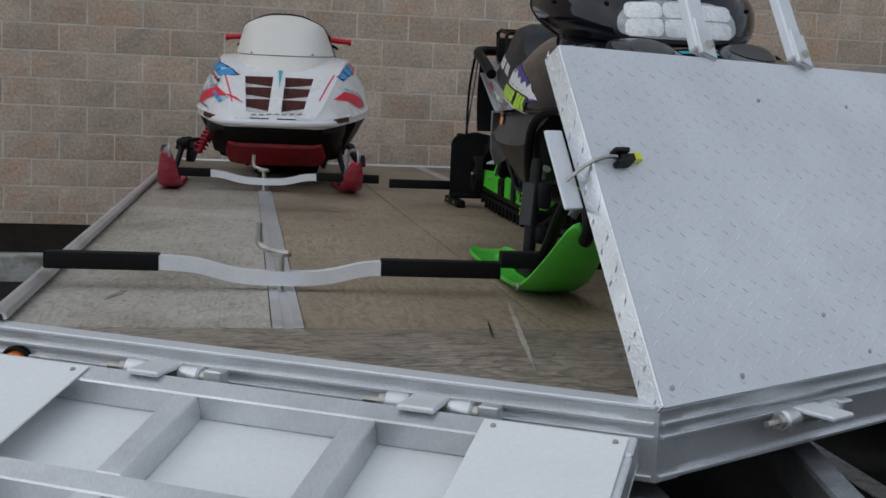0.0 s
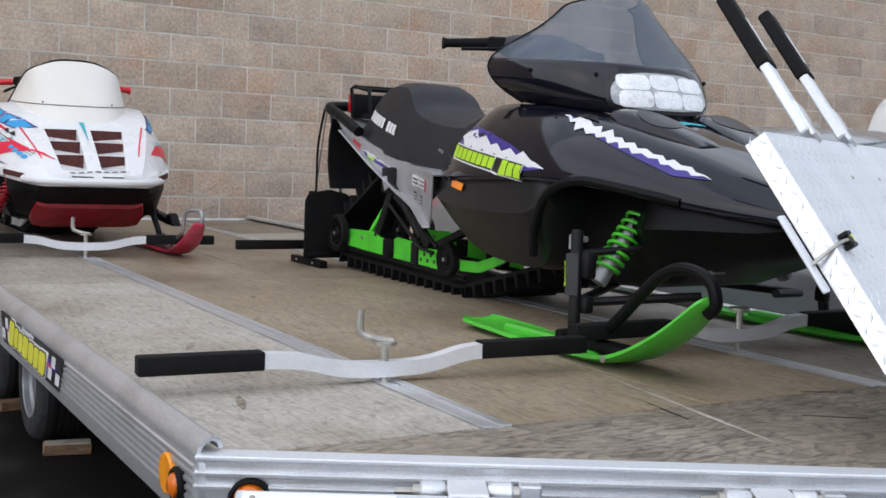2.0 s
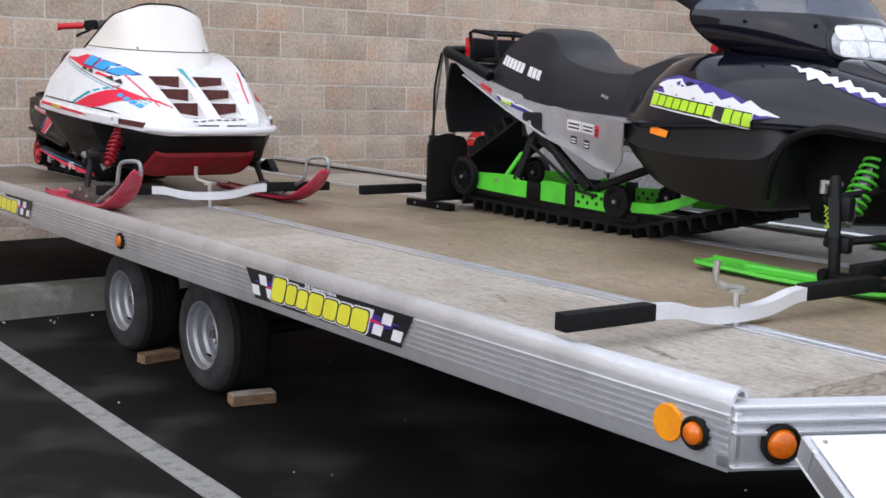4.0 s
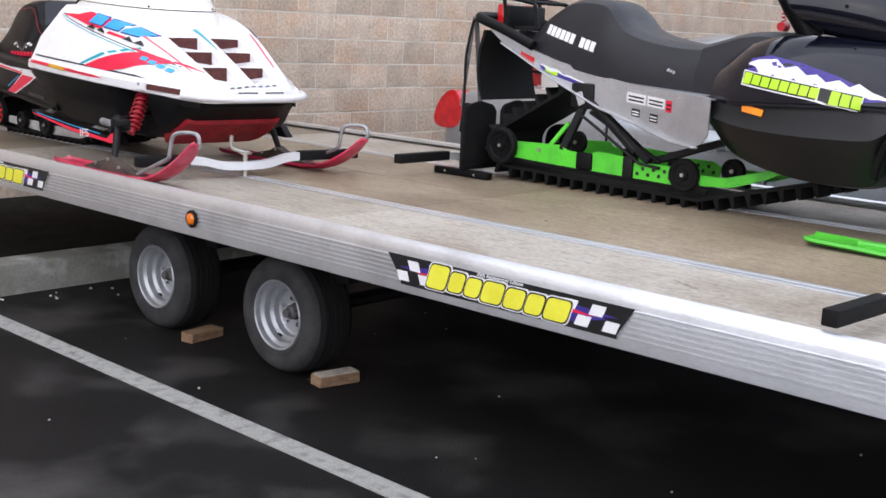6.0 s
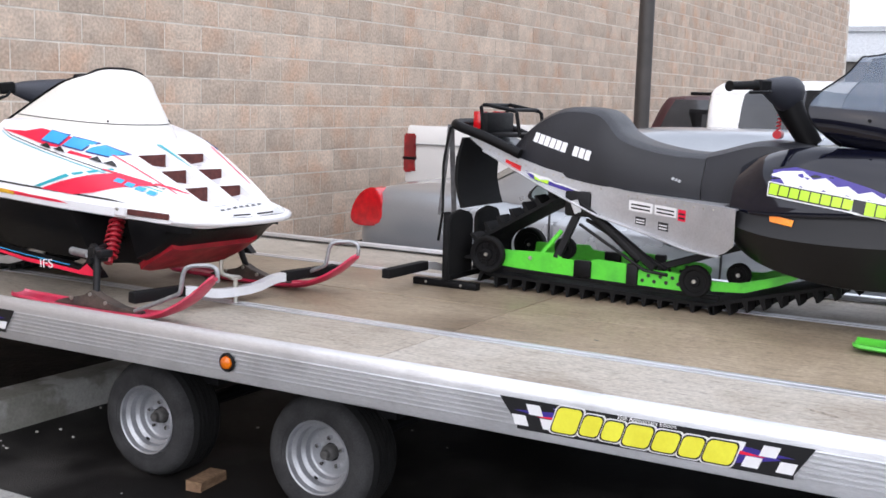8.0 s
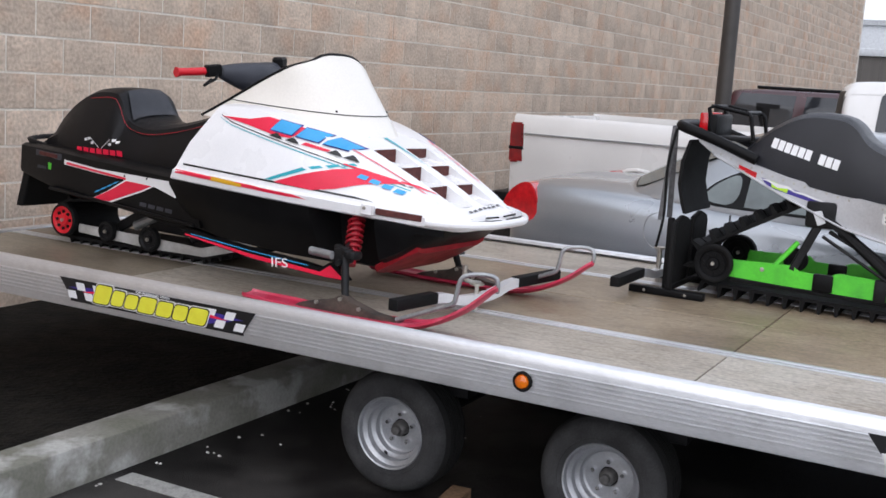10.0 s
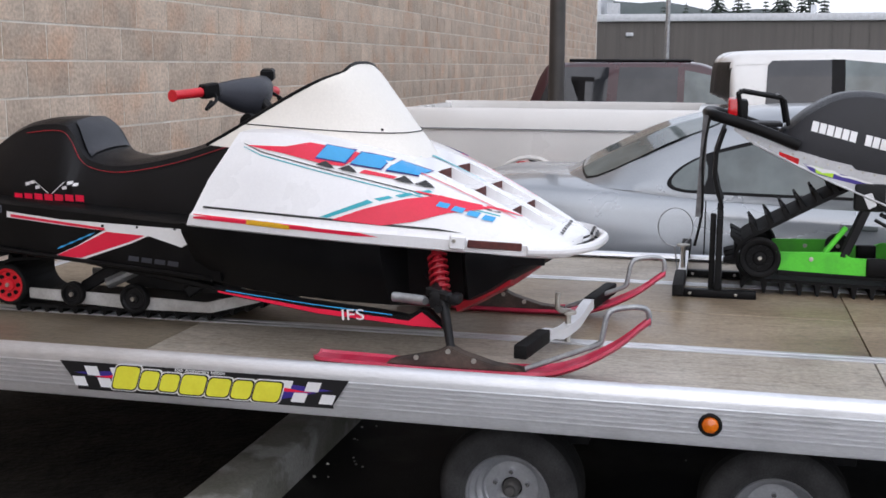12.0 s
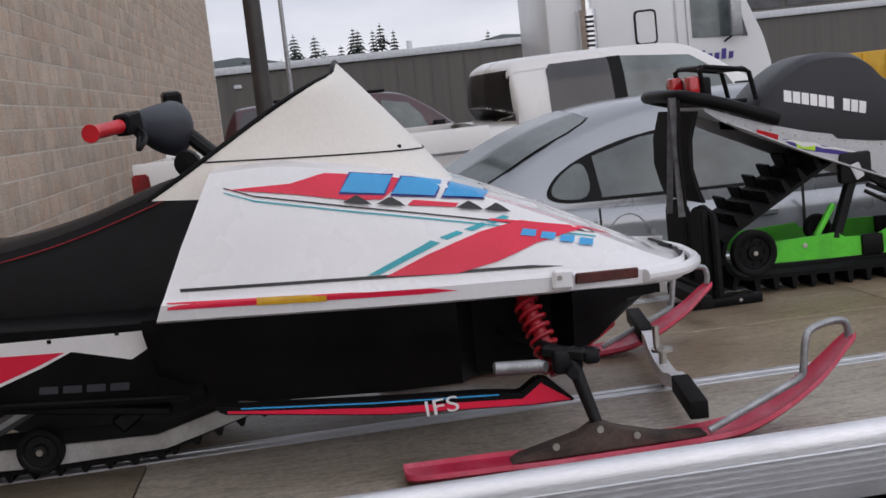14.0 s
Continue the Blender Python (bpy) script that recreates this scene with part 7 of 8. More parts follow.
# skis, spindles, arms and green shocks
for x, sg in ((1.285, -1), (2.295, 1)):
    s_ = ski(x, 0.905, GREEN_SKI, bsled, "bright green plastic ski with black loop", 1.12, 0.48, 0.11, 0.155)
    part("ski_keel", bar((x, 0.95, D + 0.024), (x, 0.50, D + 0.024), 0.05, 0.03, 0.008), GREEN_SKI, s_)
    part("ski_loop", tube(curve([(x, 0.56, D + 0.04), (x, 0.46, D + 0.11), (x, 0.32, D + 0.235), (x, 0.24, D + 0.275), (x, 0.165, D + 0.275), (x, 0.115, D + 0.25), (x, 0.10, D + 0.205), (x, 0.125, D + 0.18)], 6), [0.016] * 43, 10), BLACK_PLASTIC, s_, "black plastic ski loop")
    part("ski_saddle", merge(box(x - 0.028, x + 0.028, 0.37, 0.68, D + 0.022, D + 0.056, 0.010), lathe([(0.0, -0.04), (0.014, -0.04), (0.016, -0.034), (0.016, 0.034), (0.0, 0.04)], 10, Matrix.Translation((x, 0.655, D + 0.05)))), BLACK_PLASTIC, s_, "black ski saddle")
    part("ski_bolt", lathe([(0.0, -0.005), (0.009, -0.004), (0.010, 0.002)], 8, Matrix.Translation((x - 0.085, 0.40, D + 0.028))), STEEL, s_)
    xi = x - sg * 0.05
    sp_ = part("spindle", merge(tube([(x, 0.635, D + 0.045), (x, 0.637, D + 0.06), (x - sg * 0.02, 0.668, 1.03), (x - sg * 0.02, 0.669, 1.04)], [0.014, 0.0175, 0.0175, 0.014], 14), box(x - sg * 0.035 - 0.018, x - sg * 0.035 + 0.018, 0.612, 0.660, 0.905, 0.980, 0.010), box(x - sg * 0.028 - 0.016, x - sg * 0.028 + 0.016, 0.605, 0.650, 0.81, 0.860, 0.010)), DARK_STEEL, bsled, "dark steering spindle with lime lettering")
    if sg < 0:
        part("label_plate", bar((x - 0.014, 0.639, 0.86), (x - 0.004, 0.655, 0.975), 0.034, 0.002, 0), BLACK_DECAL, sp_)
        lettering("AWS", 0.034, LIME, sp_, Matrix.Translation((x + 0.010, 0.648, 0.918)) @ Matrix.Rotation(radians(-28), 4, "Z") @ Matrix.Rotation(radians(-90), 4, "Z") @ Matrix.Rotation(radians(90), 4, "X") @ Matrix.Rotation(radians(-78), 4, "Z") @ Matrix.Translation((0, 0, 0.034)), "lime_lettering")
    part("tie_rod_end", merge(tube([(xi, 0.725, 1.02), (xi, 0.725, 0.98)], 0.012, 8), tube([(xi, 0.73, 1.012), (xi, 0.665, 1.012)], 0.009, 8)), GALV, sp_)
    part("upper_arm", tube([(xi, 0.72, 0.965), (XB + sg * 0.18, 0.60, 1.0)], 0.011, 8), DARK_STEEL, bsled, "dark upper suspension arm")
    part("lower_arm", merge(tube([(xi, 0.70, 0.83), (XB + sg * 0.15, 0.88, 0.86)], 0.013, 8), tube([(xi, 0.70, 0.83), (XB + sg * 0.15, 0.52, 0.86)], 0.013, 8)), DARK_STEEL, bsled, "dark lower suspension arm")
    sh_ = part("shock_absorber", tube([(x - sg * 0.125, 0.70, 0.885), (XB + sg * 0.245, 0.68, 1.085)], [0.026, 0.018], 12), GALV, bsled, "coil-over shock with bright green spring")
    part("coil_spring", spring((x - sg * 0.145, 0.697, 0.915), (XB + sg * 0.247, 0.681, 1.08), 0.036, 8, 0.0055), GREEN, sh_, "bright green coil spring")
part("steel_plate", box(1.60, 1.66, 0.45, 0.60, 0.93, 0.97, 0.003), GALV, bsled, "grey frame plate")

# handlebar
bhb = bp_("handlebar", tube(curve([(-0.34, 1.665, 1.628), (-0.20, 1.60, 1.635), (-0.10, 1.55, 1.63), (0.0, 1.53, 1.625), (0.10, 1.55, 1.63), (0.20, 1.60, 1.635), (0.34, 1.665, 1.628)], 5), 0.011, 10), DARK_STEEL, label="black handlebar with rubber grips")
for s in (-1, 1):
    bp_("grip", tube([(s * 0.355, 1.672, 1.627), (s * 0.35, 1.67, 1.627), (s * 0.34, 1.665, 1.628), (s * 0.21, 1.605, 1.635)], [0.021, 0.021, 0.016, 0.018], 14), RUBBER, bhb, "black rubber grip")
    bp_("switch_block", bar((s * 0.21, 1.605, 1.632), (s * 0.15, 1.575, 1.632), 0.045, 0.05, 0.006), BLACK_PLASTIC, bhb)
    bp_("lever", tube(curve([(s * 0.16, 1.57, 1.62), (s * 0.22, 1.55, 1.61), (s * 0.32, 1.60, 1.605)], 5), 0.006, 8), BLACK_PLASTIC, bhb)
rings = []
for x, y, z, ry, rz in smooth_keys([(-0.17, 1.585, 1.632, 0.024, 0.024), (-0.13, 1.565, 1.632, 0.040, 0.042), (-0.06, 1.535, 1.622, 0.056, 0.066), (0.0, 1.525, 1.618, 0.060, 0.074), (0.06, 1.535, 1.622, 0.056, 0.066), (0.13, 1.565, 1.632, 0.040, 0.042), (0.17, 1.585, 1.632, 0.024, 0.024)], 4):
    rings.append([(x, y + ry * math.cos(a), z + rz * math.sin(a) * (0.8 if math.sin(a) > 0 else 1.25)) for a in [2 * math.pi * k / 16 for k in range(16)]])
bp_("bar_pad", loft(rings), GREY_VINYL, bhb, "grey padded handlebar cover", angle=60)
bp_("steering_post", tube([(0, 1.53, 1.58), (0, 1.50, 1.52), (0, 1.42, 1.40)], [0.060, 0.052, 0.045], 14), BLACK_PLASTIC, bhb)
bp_("tether_cord", spring((0.02, 1.56, 1.60), (0.05, 1.57, 1.45), 0.008, 10, 0.0028, 6), RED, bhb, "red coiled tether cord")
bp_("tether_cap", lathe([(0.0, -0.02), (0.018, -0.02), (0.02, 0.02), (0.0, 0.02)], 12, Matrix.Translation((0.05, 1.57, 1.44))), RED, bhb, "red tether cap")

# two black rubber boards on bar feet behind the track
stand = thing("track_stop", "two black rounded rubber boards standing on dark bar feet", "track stop", 1.72, 2.93, D)
for x0, x1 in ((1.47, 1.70), (1.745, 1.975)):
    xm = (x0 + x1) / 2
    poly = [(x0, 0.735), (x1, 0.735), (x1, 1.00), (x1 - 0.02, 1.03), (xm, 1.05), (x0 + 0.02, 1.03), (x0, 1.00)]
    part("board", prism(poly, "y", 2.90, 2.925, 0.006), RUBBER, stand, "black rounded rubber board")
for x in (1.50, 1.945):
    ft = part("foot", box(x - 0.02, x + 0.02, 2.76, 3.09, D + 0.002, D + 0.034, 0.004), BLACK_PLASTIC, stand, "black square foot bar")
    for y in (2.84, 3.02):
        part("foot_bolt", lathe([(0.0, -0.003), (0.006, -0.002), (0.007, 0.001)], 8, Matrix.Translation((x - 0.02, y, D + 0.018))), STEEL, ft)
part("crossbar", box(1.48, 1.965, 2.895, 2.93, D + 0.034, D + 0.06, 0.004), BLACK_PLASTIC, stand)
part("post", box(1.50, 1.535, 2.927, 2.95, D + 0.034, 1.04, 0.004), RUBBER, stand, "black upright post")
cable = thing("wire_loop", "thin wire loop hanging by the clamp bar", "wire", 1.86, 3.12, D)
part("loop", tube([(1.88 + 0.0 * math.cos(a), 3.10 + 0.075 * math.cos(a), 0.93 + 0.085 * math.sin(a)) for a in [2 * math.pi * k / 28 for k in range(28)]], 0.0025, 6, closed=True), GALV, cable, "grey wire loop")
part("stem", tube([(1.88, 3.10, 0.845), (1.86, 3.08, 0.70)], 0.004, 6), GALV, cable)

# ---- parked vehicles behind the trailer ----
def car_half(r):
    y, zb, w, zt = r
    return [(0.0, zb), (w * 0.88, zb), (w - 0.03, zb + 0.05), (w, zb + 0.18), (w + 0.008, (zb + zt) / 2 + 0.06), (w - 0.012, zt - 0.10), (w - 0.05, zt - 0.025), (w - 0.12, zt), (w * 0.5, zt + 0.018), (0.0, zt + 0.025)]


def roof_half(r):
    y, zb, wb, zt, wt = r
    return [(0.0, zb - 0.03), (wb, zb - 0.03), (wb, zb), (wb * 0.45 + wt * 0.55 + 0.02, zb + (zt - zb) * 0.6), (wt + 0.015, zt - 0.035), (wt - 0.03, zt - 0.006), (wt * 0.5, zt + 0.012), (0.0, zt + 0.018)]


def road_wheel(parent, x, y, r, w, sgn):
    m = Matrix.Translation((x, y, G + r)) @ Matrix.Diagonal((sgn, 1, 1, 1))
    wh = part("wheel", lathe([(r * 0.62, 0.0), (r * 0.8, -0.012), (r * 0.93, -0.004), (r, 0.03), (r, w - 0.03), (r * 0.93, w), (r * 0.62, w - 0.01)], 32, m), TYRE, parent, "dark tyre with grey rim")
    rim = part("rim", lathe([(r * 0.62, 0.002), (r * 0.6, -0.002), (r * 0.54, 0.02), (r * 0.52, 0.07), (0.0, 0.075)], 24, m), DARK_STEEL, wh)
    for k in range(6):
        a = 2 * math.pi * k / 6
        sp = bar((0.012, 0, r * 0.05), (0.006, 0, r * 0.58), 0.05, 0.03, 0.006, up=(1, 0, 0))
        sp.transform(m @ Matrix.Rotation(a, 4, "X"))
        part("spoke", sp, RIM, rim)
    part("rim_lip", lathe([(r * 0.63, 0.0), (r * 0.61, -0.006), (r * 0.57, -0.002), (r * 0.55, 0.02)], 28, m), RIM, rim)
    part("hub", lathe([(r * 0.14, 0.03), (r * 0.13, -0.004), (0.0, -0.008)], 14, m), RIM, rim)


def film(tree, poly, start, sign, m, par, name="window", lift=0.004, label="", axis="x"):
    return decal(name, tree, poly, axis, start, sign, m, par, lift=lift, cuts=5, label=label)


def chaikin(poly, n):
    """Round the corners of an outline."""
    for _ in range(n):
        poly = [q for a, b in zip(poly, poly[1:] + poly[:1]) for q in ((a[0] * 0.75 + b[0] * 0.25, a[1] * 0.75 + b[1] * 0.25), (a[0] * 0.25 + b[0] * 0.75, a[1] * 0.25 + b[1] * 0.75))]
    return poly


# silver sedan, its tail to the wall
def sedan_half(r):
    """The roof's section; towards the rear its middle stands higher and further back than its sides."""
    k = min(1.0, max(0.0, (r[0] - 2.5) / 0.6))
    return [(u, z - (0.05 * k * (u / 0.6) ** 2 if z > (r[1] + r[3]) / 2 else 0.0), (-0.14 * k * (u / 0.65) ** 2)) for u, z in roof_half(r)]


XS = 3.63
sedan = thing("car", "silver-blue rounded four-door sedan parked beside the trailer", "car", XS, 1.7, G, group="parked vehicles")
bm = body([(4.36, 0.42, 0.56, 0.86), (4.32, 0.33, 0.72, 0.95), (4.20, 0.27, 0.80, 0.99), (3.85, 0.24, 0.85, 0.995), (3.2, 0.23, 0.875, 0.965), (2.0, 0.22, 0.885, 0.93), (0.8, 0.22, 0.88, 0.91), (0.0, 0.24, 0.85, 0.83), (-0.4, 0.28, 0.79, 0.74), (-0.6, 0.36, 0.66, 0.66)], car_half, 5)
bm.transform(Matrix.Translation((XS, 0, 0)))
sbody = part("body", bm, SILVER_CAR, sedan, "silver-blue car body", angle=50)
bm = body([(3.80, 0.985, 0.70, 1.005, 0.67), (3.50, 0.975, 0.76, 1.165, 0.62), (3.18, 0.965, 0.80, 1.305, 0.575), (2.80, 0.955, 0.815, 1.385, 0.56), (2.35, 0.945, 0.825, 1.405, 0.56), (1.8, 0.935, 0.825, 1.405, 0.56), (1.30, 0.93, 0.81, 1.36, 0.56), (0.85, 0.92, 0.78, 1.15, 0.60), (0.40, 0.90, 0.74, 0.925, 0.68)], sedan_half, 5)
bm.transform(Matrix.Translation((XS, 0, 0)))
sroof = part("roof", bm, SILVER_CAR, sedan, "rounded silver roof", angle=50)
rt = surface(sroof)
TRIM = BLACK_PLASTIC
oval = chaikin([(3.20, 1.02), (3.16, 0.985), (3.05, 0.97), (1.05, 0.955), (1.0, 0.98), (1.25, 1.16), (1.45, 1.25), (1.9, 1.285), (2.35, 1.285), (2.70, 1.255), (2.95, 1.19), (3.12, 1.11)], 2)
film(rt, oval, -3, 1, TRIM, sroof, "window_trim", 0.003, "black window surround")
film(rt, chaikin([(3.175, 1.03), (3.14, 0.99), (2.98, 0.985), (2.98, 1.165), (3.10, 1.105)], 2), -3, 1, CAR_GLASS, sroof, "window", 0.006, "small rear quarter window")
film(rt, [(2.94, 0.985), (2.05, 0.975), (2.05, 1.265), (2.35, 1.265), (2.70, 1.235), (2.94, 1.17)], -3, 1, CAR_GLASS, sroof, "window", 0.006, "rear door window")
film(rt, [(1.98, 0.975), (1.08, 0.975), (1.28, 1.145), (1.48, 1.235), (1.98, 1.265)], -3, 1, CAR_GLASS, sroof, "window", 0.006, "front door window")
rear = chaikin([(XS - 0.62, 3.60), (XS - 0.3, 3.70), (XS + 0.3, 3.70), (XS + 0.62, 3.60), (XS + 0.52, 2.86), (XS + 0.3, 2.92), (XS - 0.3, 2.92), (XS - 0.52, 2.86)], 2)
film(rt, rear, 3, -1, TRIM, sroof, "window_seal", 0.003, "thin black window seal", "z")
film(rt, [(XS + (x - XS) * 0.985, 3.28 + (y - 3.28) * 0.975) for x, y in rear], 3, -1, CAR_GLASS, sroof, "rear_window", 0.006, "sloping rear window", "z")
for s in (-1, 1):
    tl = part("tail_lamp", prism(chaikin([(4.10, 0.80), (4.15, 0.99), (4.23, 1.005), (4.33, 0.92), (4.37, 0.77), (4.20, 0.755)], 2), "x", XS + s * 0.742 - 0.07, XS + s * 0.742 + 0.07, 0.006), LENS_RED, sedan, "large red tail lamp")
    for y in (3.28, 0.62):
        road_wheel(sedan, XS + s * 0.86, y, 0.31, 0.2, -s)
    part("door_handle", bar((XS + s * 0.895, 2.15, 0.84), (XS + s * 0.895, 2.33, 0.845), 0.02, 0.03, 0.006), SILVER_CAR, sedan)
    part("side_moulding", bar((XS + s * 0.893, 0.9, 0.60), (XS + s * 0.893, 3.0, 0.60), 0.015, 0.05, 0.005), SILVER_CAR, sedan)
part("rear_bumper", bar((XS - 0.70, 4.30, 0.50), (XS + 0.70, 4.30, 0.50), 0.12, 0.18, 0.04), SILVER_CAR, sedan, "silver rear bumper")
for y in (2.02, 2.98):
    part("door_gap", prism([(y, 0.35), (y + 0.006, 0.35), (y + 0.006, 0.95), (y, 0.95)], "x", XS - 0.8985, XS - 0.88), BLACK_DECAL, sedan, smooth=False)

def cab_half(r):
    """The cab's section; its back bows out towards the middle."""
    k = min(1.0, max(0.0, (r[0] - 2.55) / 0.4))
    return [(u, z, -0.17 * k * (u / 0.9) ** 2) for u, z in roof_half(r)]


film(rt, [(XS - 0.64, 0.50), (XS + 0.64, 0.50), (XS + 0.53, 1.24), (XS - 0.53, 1.24)], 3, -1, CAR_GLASS, sroof, "windshield", 0.008, "sloping windshield", "z")
film(rt, oval, 9, -1, TRIM, sroof, "window_trim", 0.003)
film(rt, [(2.94, 0.985), (2.05, 0.975), (2.05, 1.265), (2.35, 1.265), (2.70, 1.235), (2.94, 1.17)], 9, -1, CAR_GLASS, sroof, "window", 0.006)
film(rt, [(1.98, 0.975), (1.08, 0.975), (1.28, 1.145), (1.48, 1.235), (1.98, 1.265)], 9, -1, CAR_GLASS, sroof, "window", 0.006)
for s in (-1, 1):
    part("headlight", box(XS + s * 0.52 - 0.13, XS + s * 0.52 + 0.13, -0.56, -0.40, 0.56, 0.66, 0.03), LENS_GREY, sedan, "oval headlight")
    part("wing_mirror", box(XS + s * 0.94 - 0.07, XS + s * 0.94 + 0.07, 1.02, 1.13, 0.94, 1.05, 0.03), SILVER_CAR, sedan, "silver wing mirror")
part("front_bumper", bar((XS - 0.60, -0.58, 0.42), (XS + 0.60, -0.58, 0.42), 0.12, 0.18, 0.04), SILVER_CAR, sedan, "silver front bumper")

# white pickup with an extended cab
XT = 6.05
pickup = thing("pickup_truck", "white extended-cab pickup truck with dark windows", "pickup truck", XT, 2.2, G, group="parked vehicles")
for s in (-1, 1):
    bm = loft([[(XT + s * x, y, z) for x, z in ((0.90 + d, 0.56), (0.955 + d, 0.60), (0.975 + d, 0.95), (0.965 + d, 1.18), (0.945 + d, 1.29), (0.92 + d, 1.315), (0.87 + d, 1.315), (0.86 + d, 1.28), (0.86 + d, 0.56))] for y, d in ((3.06, 0), (3.5, 0), (4.8, 0), (5.28, 0), (5.36, -0.02))])
    part("bed_side", bm, WHITE_CAR, pickup, "white pickup bed side", angle=40)
    part("tail_lamp", prism([(5.235, 0.93), (5.368, 0.93), (5.368, 1.25), (5.262, 1.25)], "x", XT + s * 0.925 - 0.058, XT + s * 0.925 + 0.058, 0.012), LENS_DARK_RED, pickup, "tall red tail lamp")
    part("lamp_bar", box(XT + s * 0.925 - 0.060, XT + s * 0.925 + 0.060, 5.246, 5.371, 1.035, 1.060, 0.004), BLACK_PLASTIC, pickup)
    for y in (4.28, 0.25):
        road_wheel(pickup, XT + s * 0.985, y, 0.38, 0.24, -s)
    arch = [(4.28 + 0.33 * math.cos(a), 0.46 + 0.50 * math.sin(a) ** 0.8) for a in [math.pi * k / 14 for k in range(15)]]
    # A flat black sheet paints the shade inside the arch.
    part("wheel_well_shade", prism(arch, "x", XT + s * 0.965 - 0.014, XT + s * 0.965 + 0.014), BLACK_DECAL, pickup, "flat black sheet for the shade in the wheel well", smooth=False)
    part("wheel_arch", tube([(XT + s * 0.976, y, z) for y, z in arch], 0.018, 8), WHITE_CAR, pickup, "white flared wheel arch")
    part("side_line", box(XT + s * 0.972 - 0.012, XT + s * 0.972 + 0.012, 3.1, 5.25, 1.16, 1.17), GALV, pickup)
part("tailgate", box(XT - 0.86, XT + 0.86, 5.30, 5.355, 0.60, 1.30, 0.015), WHITE_CAR, pickup, "white tailgate")
part("rear_bumper", box(XT - 0.95, XT + 0.95, 5.36, 5.52, 0.50, 0.68, 0.02), BLACK_PLASTIC, pickup, "dark rear bumper")
part("bed_floor", box(XT - 0.86, XT + 0.86, 3.05, 5.30, 0.70, 0.75), DARK_STEEL, pickup)
bm = body([(3.03, 0.50, 0.95, 1.29), (2.9, 0.46, 0.975, 1.30), (1.0, 0.46, 0.98, 1.29), (0.8, 0.46, 0.98, 1.27), (-0.6, 0.48, 0.96, 1.20), (-1.0, 0.55, 0.88, 1.10)], car_half, 4)
bm.transform(Matrix.Translation((XT, 0, 0)))
part("body", bm, WHITE_CAR, pickup, "white cab body", angle=50)
bm = body([(3.02, 1.30, 0.90, 1.40, 0.87), (3.00, 1.30, 0.915, 1.62, 0.79), (2.94, 1.30, 0.925, 1.70, 0.75), (2.80, 1.30, 0.925, 1.725, 0.735), (2.4, 1.30, 0.925, 1.735, 0.735), (1.9, 1.30, 0.925, 1.735, 0.735), (1.6, 1.30, 0.92, 1.70, 0.74), (1.25, 1.30, 0.90, 1.48, 0.79), (0.95, 1.29, 0.87, 1.31, 0.84)], cab_half, 5)
bm.transform(Matrix.Translation((XT, 0, 0)))
cab = part("cab", bm, WHITE_CAR, pickup, "white cab roof", angle=50)
cbt = surface(cab)
film(cbt, [(2.63, 1.31), (2.19, 1.31), (2.19, 1.672), (2.59, 1.665), (2.62, 1.63)], 2, 1, DARK_GLASS, cab, "window", 0.004, "dark rear cab window")
film(cbt, [(2.19, 1.305), (2.10, 1.305), (2.10, 1.675), (2.19, 1.675)], 2, 1, TRIM, cab, "window_pillar", 0.003, "black pillar between the windows")
film(cbt, [(2.10, 1.31), (1.30, 1.31), (1.40, 1.47), (1.62, 1.63), (2.10, 1.672)], 2, 1, CAR_GLASS, cab, "window", 0.004, "front door window")
film(cbt, [(2.62, 1.30), (2.58, 1.67), (1.65, 1.67), (1.25, 1.46), (1.2, 1.31)], 12, -1, DARK_GLASS, cab, "window", 0.004)
film(cbt, [(XT - 0.86, 1.32), (XT + 0.86, 1.32), (XT + 0.78, 1.655), (XT - 0.78, 1.655)], 6, -1, TRIM, cab, "rear_window", 0.004, "black cab rear window", "y")
part("cab_seam", box(XT - 0.982, XT - 0.96, 2.66, 2.666, 0.6, 1.29), BLACK_DECAL, pickup, smooth=False)
for s in (-1, 1):
    part("wing_mirror", box(XT + s * 0.97 - 0.03 + s * 0.08, XT + s * 0.97 + 0.03 + s * 0.08, 1.32, 1.42, 1.28, 1.42, 0.015), BLACK_PLASTIC, pickup)

film(cbt, [(XT - 0.78, 1.02), (XT + 0.78, 1.02), (XT + 0.68, 1.50), (XT - 0.68, 1.50)], 3, -1, DARK_GLASS, cab, "windshield", 0.006, "sloping windshield", "z")
for s in (-1, 1):
    part("headlight", box(XT + s * 0.68 - 0.15, XT + s * 0.68 + 0.15, -1.05, -0.90, 0.86, 1.02, 0.02), LENS_GREY, pickup, "rectangular headlight")
part("grille", box(XT - 0.50, XT + 0.50, -1.05, -0.95, 0.78, 1.04, 0.02), BLACK_PLASTIC, pickup, "dark grille")
part("front_bumper", box(XT - 0.95, XT + 0.95, -1.15, -0.98, 0.48, 0.68, 0.03), CHROME, pickup, "chrome front bumper")

